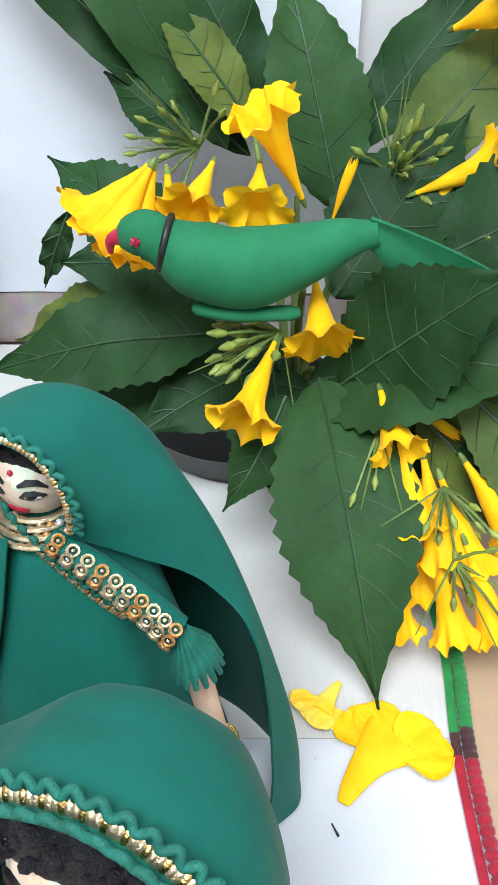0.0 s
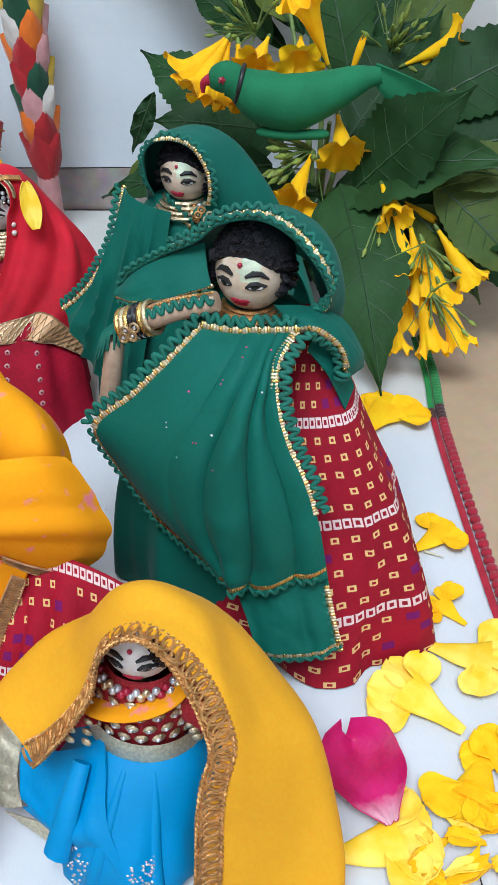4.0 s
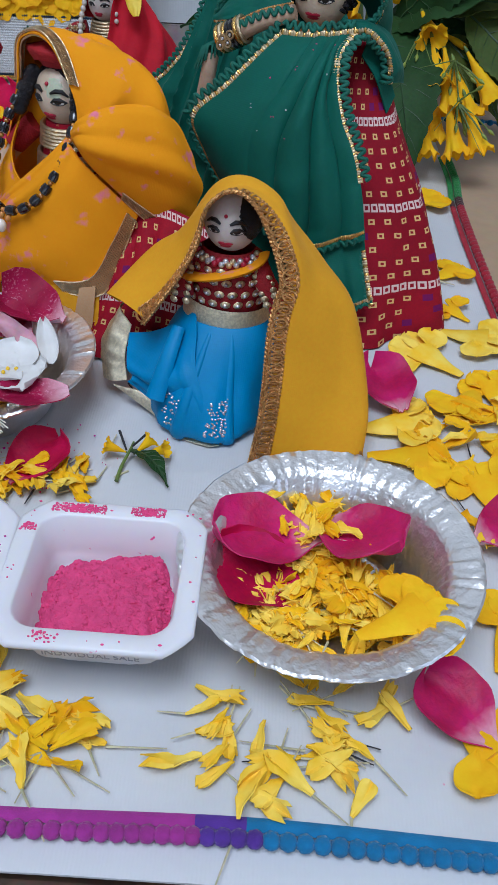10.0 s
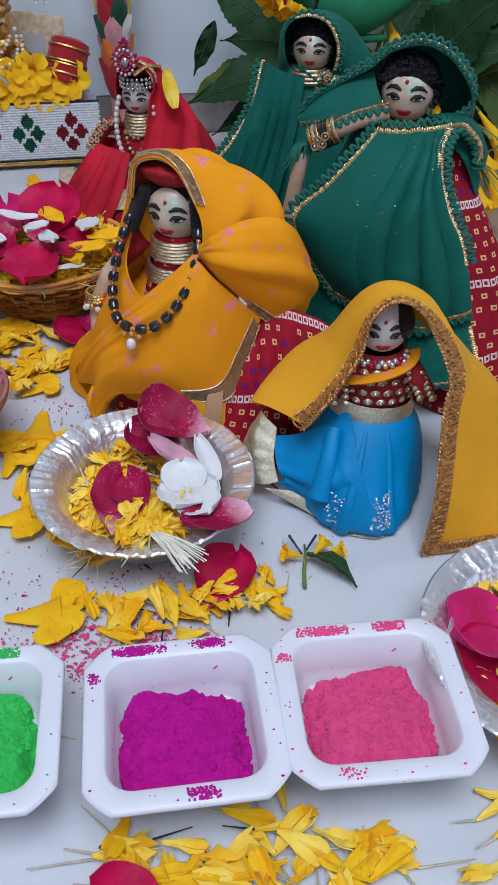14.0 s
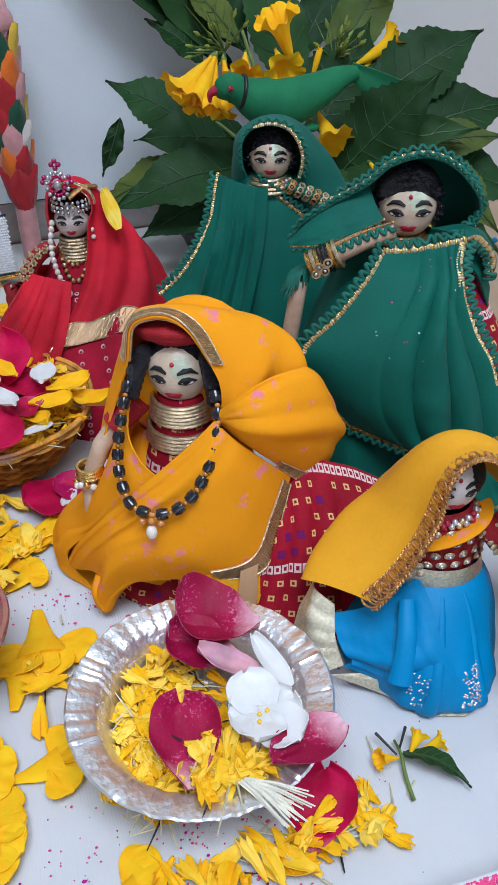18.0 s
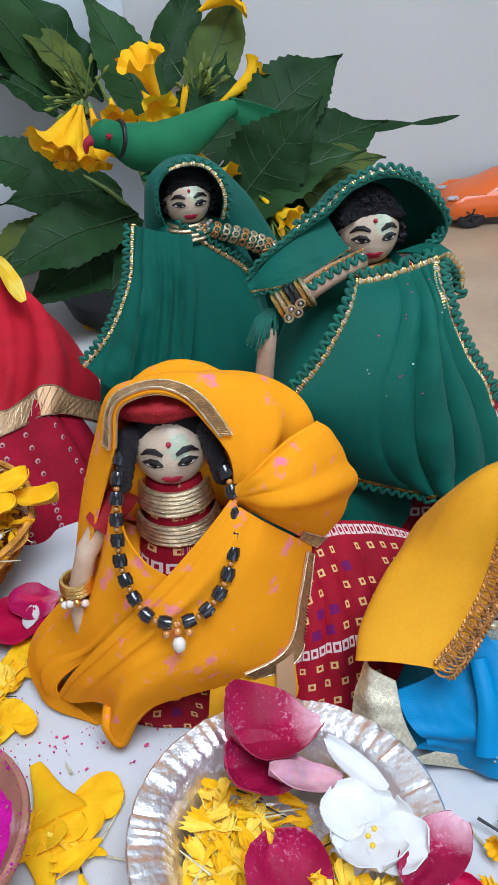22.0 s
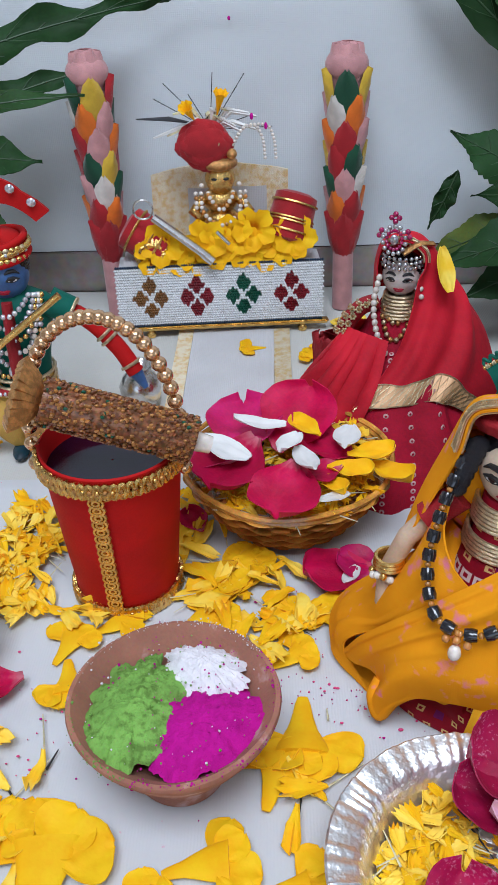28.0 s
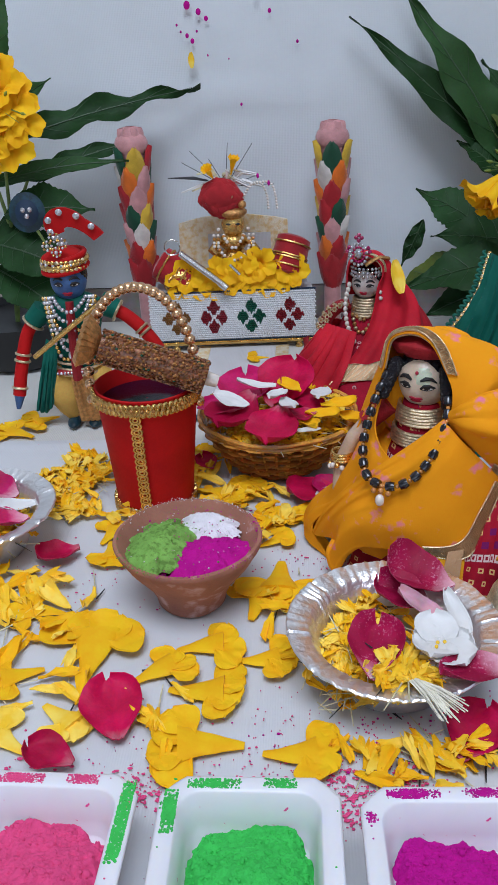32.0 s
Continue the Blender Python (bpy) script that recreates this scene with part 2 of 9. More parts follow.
stem_green = mat("stem_green", (0.16, 0.24, 0.05), 0.5, vary=0.2, scale=120)
bud_green = mat("bud_green", (0.28, 0.36, 0.06), 0.5, vary=0.2, scale=200)
yellow_petal = mat("yellow_petal", (1.0, 0.61, 0.006), 0.65, vary=0.05, scale=90, fine=700, bump=0.2, trans=0.12, colour2=(0.98, 0.50, 0.002), sheen=0.08, spec=0.2)
pale_yellow_petal = mat("pale_yellow_petal", (1.0, 0.73, 0.11), 0.6, vary=0.05, scale=90, fine=700, bump=0.2, trans=0.03, colour2=(0.96, 0.58, 0.02), spec=0.3)


def pale_base(m, colour, start=0.001, end=0.011):
    """Lets a petal fade to a pale colour towards its base, along the petal's own length in metres."""
    nt = m.node_tree
    b = nt.nodes["Principled BSDF"]
    tc, sep, nz = nt.nodes.new("ShaderNodeTexCoord"), nt.nodes.new("ShaderNodeSeparateXYZ"), nt.nodes.new("ShaderNodeTexNoise")
    nz.inputs["Scale"].default_value = 260.0
    nt.links.new(tc.outputs["UV"], sep.inputs[0])
    nt.links.new(tc.outputs["UV"], nz.inputs["Vector"])
    ma = nt.nodes.new("ShaderNodeMath")
    ma.operation = "MULTIPLY_ADD"
    ma.inputs[1].default_value = 0.006
    nt.links.new(nz.outputs["Fac"], ma.inputs[0])
    nt.links.new(sep.outputs["Y"], ma.inputs[2])
    mr = nt.nodes.new("ShaderNodeMapRange")
    mr.inputs["From Min"].default_value, mr.inputs["From Max"].default_value = start + 0.003, end + 0.003
    nt.links.new(ma.outputs[0], mr.inputs["Value"])
    mix = nt.nodes.new("ShaderNodeMix")
    mix.data_type = "RGBA"
    nt.links.new(mr.outputs["Result"], mix.inputs["Factor"])
    mix.inputs["A"].default_value = (*colour, 1)
    old = b.inputs["Base Color"].links[0].from_socket
    nt.links.new(old, mix.inputs["B"])
    nt.links.new(mix.outputs["Result"], b.inputs["Base Color"])
    return m


rose_petal_mat = pale_base(mat("rose_petal_magenta", (0.66, 0.012, 0.16), 0.5, vary=0.16, scale=55, fine=700, bump=0.3, trans=0.06, colour2=(0.48, 0.004, 0.08), sheen=0.04, spec=0.3), (0.80, 0.45, 0.52))
rose_red_mat = pale_base(mat("rose_petal_red", (0.60, 0.003, 0.075), 0.55, vary=0.14, scale=55, fine=700, bump=0.3, trans=0.05, colour2=(0.44, 0.002, 0.045), sheen=0.03, spec=0.2), (0.55, 0.16, 0.20), 0.0, 0.006)
rose_dusty_mat = stained(pale_base(mat("rose_petal_dusted", (0.42, 0.004, 0.07), 0.6, vary=0.12, scale=55, fine=700, bump=0.3, trans=0.05, colour2=(0.30, 0.002, 0.04), spec=0.3), (0.78, 0.45, 0.52)), (0.72, 0.30, 0.42), 900, 0.60, 0.84, zone=50)
rose_tip_mat = mat("rose_petal_pale_base", (0.80, 0.42, 0.50), 0.5, vary=0.15, scale=80, fine=500, bump=0.3, trans=0.2)
white_petal = mat("white_petal", (0.76, 0.75, 0.73), 0.55, vary=0.04, scale=80, fine=500)
straw = mat("straw", (0.72, 0.66, 0.42), 0.6, vary=0.15, scale=200)
bristle_white = mat("bristle_white", (0.80, 0.76, 0.62), 0.5, vary=0.08, scale=200)
seed_black = mat("seed_black", (0.03, 0.03, 0.035), 0.6, vary=0.2)
green_satin = weave(mat("green_satin", (0.003, 0.112, 0.080), 0.7, vary=0.08, scale=30, fine=700, sheen=0.04, bump=0.1, spec=0.22), 2600, 0.06)
green_rickrack = mat("green_rickrack", (0.003, 0.14, 0.095), 0.7, vary=0.15, scale=200, fine=2500, bump=0.5)
orange_chiffon = stained(weave(mat("orange_chiffon", (0.92, 0.345, 0.008), 0.8, vary=0.04, scale=25, fine=700, sheen=0.0, bump=0.1, spec=0.10, trans=0.05), 2600, 0.05), (0.84, 0.22, 0.30), 150, 0.62, 0.74, zone=30)
mustard_chiffon = weave(mat("mustard_chiffon", (0.80, 0.37, 0.014), 0.75, vary=0.07, scale=25, fine=700, sheen=0.03, bump=0.1, spec=0.2), 2800, 0.06)
red_chiffon = weave(mat("red_chiffon", (0.90, 0.024, 0.050), 0.7, vary=0.18, scale=30, fine=700, sheen=0.04, trans=0.22, bump=0.1, spec=0.2), 2800, 0.06)
blue_satin = weave(mat("blue_satin", (0.001, 0.25, 0.54), 0.55, vary=0.06, scale=40, fine=700, sheen=0.0, bump=0.1, spec=0.3), 2600, 0.05)
crimson_cotton = weave(mat("crimson_cotton", (0.42, 0.006, 0.030), 0.8, vary=0.18, scale=50, fine=700, colour2=(0.30, 0.004, 0.02), spec=0.2), 2300, 0.15)
veil_spot = mat("undyed_spot", (0.74, 0.42, 0.42), 0.8, vary=0.15, scale=300, fine=900)
maroon_tie_dye = tie_dye("maroon_tie_dye", (0.33, 0.005, 0.020), (0.72, 0.45, 0.18))
red_cloth = weave(mat("red_cloth", (0.34, 0.006, 0.012), 0.75, vary=0.12, scale=40), 2200)
yellow_cloth = weave(mat("yellow_cloth", (0.72, 0.42, 0.08), 0.75, vary=0.1, scale=40), 2200)
white_runner = weave(mat("white_runner", (0.60, 0.59, 0.60), 0.85, vary=0.05, scale=20), 1700)
cream_lace = mat("cream_lace", (0.72, 0.50, 0.22), 0.8, vary=0.2, scale=250, fine=1800, bump=0.8, depth=0.001, colour2=(0.80, 0.70, 0.52))
gold = mat("gold", (0.90, 0.58, 0.19), 0.26, 1.0, vary=0.15, scale=300, fine=2500, bump=0.5, depth=0.0004)
pale_gold = mat("pale_gold", (0.82, 0.66, 0.42), 0.32, 0.9, vary=0.15, scale=400, fine=3000, bump=0.6, depth=0.0004)
ribbon_gold = mat("ribbon_gold", (0.72, 0.46, 0.25), 0.5, 0.35, vary=0.08, scale=1400, fine=2600, bump=0.4, depth=0.0004, colour2=(0.72, 0.42, 0.22))
glitter_silver = mat("glitter_silver", (0.84, 0.76, 0.55), 0.3, 0.8, vary=0.12, scale=900, fine=3500, bump=0.55, depth=0.0005)
rust_bead = mat("rust_bead", (0.36, 0.13, 0.05), 0.25, 0.3, vary=0.3, scale=500, coat=0.4)
copper_gold = mat("copper_gold", (0.72, 0.37, 0.13), 0.4, 0.8, vary=0.2, scale=400, fine=2500, bump=0.7, depth=0.0005)
silver = mat("silver", (0.74, 0.72, 0.70), 0.25, 1.0, vary=0.08, scale=200, fine=900)
rhinestone = mat("rhinestone", (0.80, 0.79, 0.82), 0.08, 0.6, vary=0.2, scale=500)
pearl = mat("pearl", (0.80, 0.72, 0.64), 0.22, vary=0.1, scale=300, coat=0.5)
copper_bead = mat("copper_bead", (0.80, 0.50, 0.28), 0.22, 0.9, vary=0.08, scale=200, bump=0.05)
black_bead = mat("black_bead", (0.012, 0.012, 0.016), 0.15, vary=0.2, coat=0.6)
amber_bead = mat("amber_bead", (0.55, 0.22, 0.05), 0.2, vary=0.2, coat=0.5)
skin_wood = mat("painted_wood", (0.60, 0.43, 0.31), 0.5, vary=0.12, scale=90, fine=900, colour2=(0.46, 0.30, 0.20), bump=0.2)
face_pearl = mat("face_pearl", (0.66, 0.72, 0.52), 0.22, vary=0.15, scale=160, fine=2000, bump=0.5, coat=0.4)
face_ivory = mat("face_ivory", (0.68, 0.55, 0.42), 0.42, vary=0.12, scale=110, fine=1500, colour2=(0.56, 0.42, 0.30), bump=0.25, coat=0.25)
pale_face = mat("pale_face", (0.74, 0.65, 0.60), 0.45, vary=0.1, scale=120, bump=0.15)
blue_face = mat("blue_face", (0.05, 0.13, 0.32), 0.5, vary=0.15, scale=120, bump=0.15)
paint_black = mat("paint_black", (0.012, 0.011, 0.012), 0.4, vary=0.2)
hair_black = mat("hair_black", (0.010, 0.009, 0.014), 0.26, vary=0.3, scale=500, fine=3000, bump=0.9, depth=0.001)
paint_red = mat("paint_red", (0.42, 0.012, 0.04), 0.4, vary=0.1)
felt = {k: mat("felt_" + k, c, 0.9, vary=0.1, scale=120, fine=1800, bump=0.5, sheen=0.3) for k, c in dict(
    red=(0.42, 0.012, 0.018), yellow=(0.72, 0.46, 0.04), green=(0.008, 0.075, 0.035), orange=(0.80, 0.17, 0.012), pink=(0.62, 0.30, 0.30), white=(0.70, 0.64, 0.58)).items()}
parrot_green = weave(mat("parrot_green", (0.016, 0.165, 0.068), 0.75, vary=0.08, scale=60, fine=700, sheen=0.04, spec=0.2), 2300, 0.06)
red_bucket_cloth = weave(mat("red_bucket_cloth", (0.50, 0.006, 0.006), 0.7, vary=0.08, scale=50, spec=0.2), 2600, 0.06)
bamboo = mat("bamboo", (0.74, 0.34, 0.06), 0.24, vary=0.25, scale=90, fine=900, coat=0.5)
bamboo_dark = mat("bamboo_dark", (0.58, 0.20, 0.035), 0.24, vary=0.25, scale=90, fine=900, coat=0.5)
lace_mats = {k: mat("lace_" + k, c, 0.85, vary=0.1, scale=200, fine=2500, bump=0.6, sheen=0.2) for k, c in dict(
    magenta=(0.40, 0.03, 0.30), violet=(0.10, 0.03, 0.32), blue=(0.006, 0.19, 0.42), green=(0.015, 0.26, 0.05), brown=(0.07, 0.02, 0.02), red=(0.42, 0.01, 0.03)).items()}
car_orange = mat("car_orange", (0.78, 0.13, 0.008), 0.35, vary=0.03, coat=0.2)
tyre_black = mat("tyre_black", (0.02, 0.02, 0.022), 0.7, vary=0.2)
dark_glass = mat("dark_glass", (0.02, 0.02, 0.025), 0.1, vary=0.05, coat=0.5)
pot_black = mat("pot_black", (0.008, 0.008, 0.009), 0.4, vary=0.2)
bead_white = mat("bead_white", (0.84, 0.85, 0.86), 0.25, vary=0.08, scale=600)
stone_magenta = mat("stone_magenta", (0.52, 0.006, 0.12), 0.12, vary=0.2, scale=500, coat=0.6)
bead_red = mat("bead_red", (0.24, 0.012, 0.02), 0.2, vary=0.15)
bead_green = mat("bead_green", (0.006, 0.09, 0.05), 0.2, vary=0.15)
bead_brown = mat("bead_brown", (0.28, 0.12, 0.03), 0.2, vary=0.15)
bead_blue = mat("bead_blue", (0.008, 0.03, 0.07), 0.3, vary=0.15)
feather_teal = mat("feather_teal", (0.006, 0.045, 0.07), 0.4, vary=0.3, scale=200)
print_grey = mat("print_grey", (0.45, 0.45, 0.5), 0.6, vary=0.05)

# ---- mesh helpers ----


def V(*a):
    return np.array(a, float)


def unit(v):
    v = np.asarray(v, float)
    return v / (np.linalg.norm(v) + 1e-12)


class Geo:
    """Collects pieces of one mesh, with their materials."""

    def __init__(self):
        self.v, self.f, self.m, self.uv, self.mats = [], [], [], [], []

    def slot(self, m):
        if m not in self.mats:
            self.mats.append(m)
        return self.mats.index(m)

    def add(self, verts, faces, m, uvs=None):
        o, k = len(self.v), self.slot(m)
        self.v.extend([tuple(map(float, p)) for p in verts])
        for f in faces:
            self.f.append(tuple(o + i for i in f))
            self.m.append(k)
            self.uv.append([uvs[i] for i in f] if uvs is not None else [(0, 0)] * len(f))

    def grid(self, P, m, close_u=False, close_v=False, uvs=None, pick=None):
        nu, nv = P.shape[:2]
        if uvs is None:
            du = np.linalg.norm(np.diff(P, axis=0), axis=2).mean(axis=1)
            dv = np.linalg.norm(np.diff(P, axis=1), axis=2).mean(axis=0)
            U, W = np.r_[0, np.cumsum(du)], np.r_[0, np.cumsum(dv)]
            uvs = [(U[i], W[j]) for i in range(nu) for j in range(nv)]
        faces, special = [], {}
        for i in range(nu if close_u else nu - 1):
            for j in range(nv if close_v else nv - 1):
                a, b = i * nv + j, ((i + 1) % nu) * nv + j
                c, d = ((i + 1) % nu) * nv + (j + 1) % nv, i * nv + (j + 1) % nv
                f = (a, b, c, d)
                k = pick(i / nu, j / nv) if pick else None
                (special.setdefault(k, []) if k is not None else faces).append(f)
        verts = P.reshape(-1, 3)
        o = len(self.v)
        self.add(verts, faces, m, uvs)
        for k, fs in special.items():
            s = self.slot(k)
            for f in fs:
                self.f.append(tuple(o + i for i in f))
                self.m.append(s)
                self.uv.append([uvs[i] for i in f])

    def sheet(self, P, m, thick=0.0006, close_u=False, pick=None):
        """A cloth or leaf with two sides and edges."""
        nu, nv = P.shape[:2]
        if close_u:
            a = np.roll(P, -1, 0) - np.roll(P, 1, 0)
        else:
            a = np.gradient(P, axis=0)
        n = np.cross(a, np.gradient(P, axis=1))
        n /= np.linalg.norm(n, axis=2, keepdims=True) + 1e-12
        du = np.linalg.norm(np.diff(P, axis=0), axis=2).mean(axis=1)
        dv = np.linalg.norm(np.diff(P, axis=1), axis=2).mean(axis=0)
        U, W = np.r_[0, np.cumsum(du)], np.r_[0, np.cumsum(dv)]
        self.grid(P, m, close_u, pick=pick, uvs=[(U[i], W[j]) for i in range(nu) for j in range(nv)])
        Q = P - n * thick
        self.grid(Q[:, ::-1], m, close_u, pick=(lambda u, v: pick(u, 1 - v)) if pick else None, uvs=[(U[i], W[j]) for i in range(nu) for j in range(nv - 1, -1, -1)])
        edges = [np.stack([P[:, 0], Q[:, 0]], 1), np.stack([Q[:, -1], P[:, -1]], 1)]
        for e in edges:
            self.grid(e, m, close_u, uvs=[(0.01, 0.03)] * (2 * nu))
        if not close_u:
            self.grid(np.stack([Q[0], P[0]], 0).transpose(1, 0, 2), m, uvs=[(0.01, 0.03)] * (2 * nv))
            self.grid(np.stack([P[-1], Q[-1]], 0).transpose(1, 0, 2), m, uvs=[(0.01, 0.03)] * (2 * nv))

    def tube(self, path, r, m, n=8, squash=1.0, cap=True):
        path = np.asarray(path, float)
        k = len(path)
        r = np.full(k, r, float) if np.isscalar(r) else np.asarray(r, float)
        t = np.gradient(path, axis=0)
        t /= np.linalg.norm(t, axis=1, keepdims=True) + 1e-12
        up = V(0, 0, 1) if abs(t[0][2]) < 0.9 else V(1, 0, 0)
        s = unit(np.cross(t[0], up))
        rings = []
        for i in range(k):
            s = unit(s - t[i] * (s @ t[i]))
            w = np.cross(t[i], s)
            a = np.arange(n) * 2 * math.pi / n
            rings.append(path[i] + r[i] * (np.cos(a)[:, None] * s + squash * np.sin(a)[:, None] * w))
        P = np.array(rings).transpose(1, 0, 2)
        if cap:
            P = np.concatenate([np.repeat(path[:1][None], n, 0), P, np.repeat(path[-1:][None], n, 0)], 1)
        self.grid(P, m, close_u=True)

    def ell(self, c, r, m, n=12, k=7, turn=None):
        r = V(r, r, r) if np.isscalar(r) else V(*r)
        a, e = np.arange(n) * 2 * math.pi / n, np.linspace(-math.pi / 2, math.pi / 2, k)
        P = np.array([[(math.cos(x) * math.cos(y), math.sin(x) * math.cos(y), math.sin(y)) for y in e] for x in a]) * r
        if turn is not None:
            P = P @ np.asarray(turn, float).T
        self.grid(P + V(*c), m, close_u=True)

    def dab(self, c, normal, w, h, m, t=0.0004, tilt=0.0, n=10):
        """A small oval of paint or a stone lying on a surface."""
        nn = unit(normal)
        s = unit(np.cross(V(0, 0, 1), nn)) if abs(nn[2]) < 0.95 else V(1, 0, 0)
        u = np.cross(nn, s)
        s, u = s * math.cos(tilt) + u * math.sin(tilt), u * math.cos(tilt) - s * math.sin(tilt)
        self.ell(c, (w / 2, h / 2, t), m, n, 5, np.stack([s, u, nn], 1))

    def lathe(self, profile, m, n=32, c=(0, 0, 0), pick=None, wobble=None):
        a = np.arange(n) * 2 * math.pi / n
        P = np.array([[(r * math.cos(x), r * math.sin(x), z) for r, z in profile] for x in a])
        if wobble:
            for i, x in enumerate(a):
                for j, (r, z) in enumerate(profile):
                    P[i, j] += wobble(x, j, r, z)
        self.grid(P + V(*c), m, close_u=True, pick=pick)

    def box(self, c, size, m, turn=None, bevel=0.0):
        bm = bmesh.new()
        bmesh.ops.create_cube(bm, size=1)
        bmesh.ops.scale(bm, vec=size, verts=bm.verts)
        if bevel:
            bmesh.ops.bevel(bm, geom=bm.edges[:], offset=bevel, segments=2, affect="EDGES")
        bm.verts.ensure_lookup_table()
        P = np.array([v.co[:] for v in bm.verts])
        if turn is not None:
            P = P @ np.asarray(turn, float).T
        self.add(P + V(*c), [[v.index for v in f.verts] for f in bm.faces], m)
        bm.free()

    def obj(self, name, parent=None, at=None, label="", category="", group="", kind="", smooth=True):
        me = bpy.data.meshes.new(name)
        me.from_pydata(self.v, [], self.f)
        for m in self.mats:
            me.materials.append(m)
        me.polygons.foreach_set("material_index", self.m)
        me.polygons.foreach_set("use_smooth", [smooth] * len(self.f))
        layer = me.uv_layers.new(name="UVMap")
        layer.data.foreach_set("uv", [x for f in self.uv for p in f for x in p])
        me.validate()
        me.update()
        if smooth:
            me.set_sharp_from_angle(angle=radians(50))
        ob = new(name, me)
        if parent is not None:
            ob.parent = parent
        if at is not None:
            ob.matrix_basis = at
        return tagged(ob, label, category, group, kind)


def thing(name, at, label, category, group="", kind=""):
    ob = new(name)
    ob.empty_display_size = 0.01
    ob.matrix_basis = at
    return tagged(ob, label, category, group, kind)


def smooth_path(pts, n=40):
    """A Catmull-Rom line through the given points."""
    p = np.asarray(pts, float)
    p = np.vstack([2 * p[0] - p[1], p, 2 * p[-1] - p[-2]])
    out = []
    for t in np.linspace(0, len(p) - 3 - 1e-9, n):
        i = int(t)
        f = t - i
        a, b, c, d = p[i:i + 4]
        out.append(0.5 * (2 * b + (c - a) * f + (2 * a - 5 * b + 4 * c - d) * f * f + (3 * b - a - 3 * c + d) * f ** 3))
    return np.array(out)


def fbm(x, y, z=0.0):
    return noise.noise((x, y, z)) + 0.5 * noise.noise((2.1 * x + 5, 2.1 * y, 2.1 * z)) + 0.25 * noise.noise((4.3 * x, 4.3 * y + 9, 4.3 * z))


def trim(G, path, gold_r=0.0007, rick=None, side=None, rick_r=0.0007, wave=0.0014, step=0.0034, gold_mat=None):
    """A flat gold braid along a path, with a rickrack wave sewn close beside it."""
    path = np.asarray(path, float)
    seg = np.r_[0, np.cumsum(np.linalg.norm(np.diff(path, axis=0), axis=1))]
    L = seg[-1]
    at = lambda s: np.array([np.interp(s, seg, path[:, i]) for i in range(3)]).T

    def frame_at(s):
        p = at(s)
        t = np.gradient(p, axis=0)
        t /= np.linalg.norm(t, axis=1, keepdims=True) + 1e-12
        sd = np.array([unit(np.cross(np.cross(x, side), x)) if side is not None else unit(np.cross(x, V(0, -1, 0))) for x in t])
        return p, t, sd, np.cross(t, sd)

    n = max(4, int(L / 0.00105))
    for k, (p, t, sd, nn) in enumerate(zip(*frame_at(np.linspace(0, L, n)))):
        m = gold_mat or (pale_gold if k % 3 else gold)
        G.ell(p, (0.00072, gold_r * 1.3, 0.00040), m, 8, 5, np.stack([t, sd, nn], 1))
    if rick is not None:
        amp, r, step = wave * 0.66, rick_r * 0.95, step * 1.05
        n = max(14, int(L / step * 16))
        s = np.linspace(0, L, n)
        p, t, sd, nn = frame_at(s)
        w = np.sin(s / step * 2 * math.pi)
        G.tube(p + sd * (gold_r * 1.2 + amp + r * 0.2 + amp * w)[:, None], r, rick, 8)


def robe(G, levels, m, n=80, k=28, folds=9, seed=0.0, pick=None, thick=None):
    """Draped cloth all round a body. levels: z, middle x, middle y, half width, half depth, depth of the folds."""
    L = smooth_path(levels, k)
    P = np.zeros((n, k, 3))
    for i in range(n):
        a = 2 * math.pi * i / n
        for j in range(k):
            z, cx, cy, rx, ry, amp = L[j]
            f = 0.7 * math.sin(folds * a + seed + 1.2 * math.sin(3 * j / k + seed)) + 0.8 * fbm(2.2 * math.sin(a) + seed, 2.2 * math.cos(a), j / k * 1.6)
            s = 1 + amp * f
            P[i, j] = (cx + rx * s * math.sin(a), cy - ry * s * math.cos(a), z)
    G.grid(P, m, close_u=True, pick=pick)
    return P


def on(P, deg, v, out=0.0008):
    """A point of a robe at an angle from its front and a fraction of its way down."""
    n, k = P.shape[:2]
    x = (deg % 360) / 360 * n
    i, j = int(x), min(k - 2, max(0, int(v * (k - 1))))
    f, g = x - i, v * (k - 1) - j
    p = (P[i % n, j] * (1 - f) + P[(i + 1) % n, j] * f) * (1 - g) + (P[i % n, j + 1] * (1 - f) + P[(i + 1) % n, j + 1] * f) * g
    mid = P[:, min(k - 1, j)].mean(axis=0)
    d = p - mid
    d[2] = 0
    return p + unit(d) * out


def along(P, pts, n=60, out=0.0008):
    return np.array([on(P, a, v, out) for a, v in smooth_path([(a, v, 0) for a, v in pts], n)[:, :2]])


def veil(G, levels, m, n=56, k=34, seed=0.0, thick=0.0007, folds=7, pick=None):
    """A head veil open in front. levels: z, middle x, middle y, half width, half depth, opening right and left of the front (degrees), folds."""
    L = smooth_path(levels, k)
    P = np.zeros((n, k, 3))
    for j in range(k):
        z, cx, cy, rx, ry, right, left, amp = L[j]
        for i in range(n):
            a = radians(max(1.0, right)) + (2 * math.pi - radians(max(1.0, right)) - radians(max(1.0, left))) * i / (n - 1)
            f = 0.6 * math.sin(folds * a + seed + 2 * j / k) + 0.8 * fbm(2 * math.sin(a) + seed, 2 * math.cos(a), j / k * 2)
            s = 1 + amp * f
            P[i, j] = (cx + rx * s * math.sin(a), cy - ry * s * math.cos(a), z)
    G.sheet(P, m, thick, pick=pick)
    rim = np.vstack([P[-1][::-1], P[0]])
    return P, rim


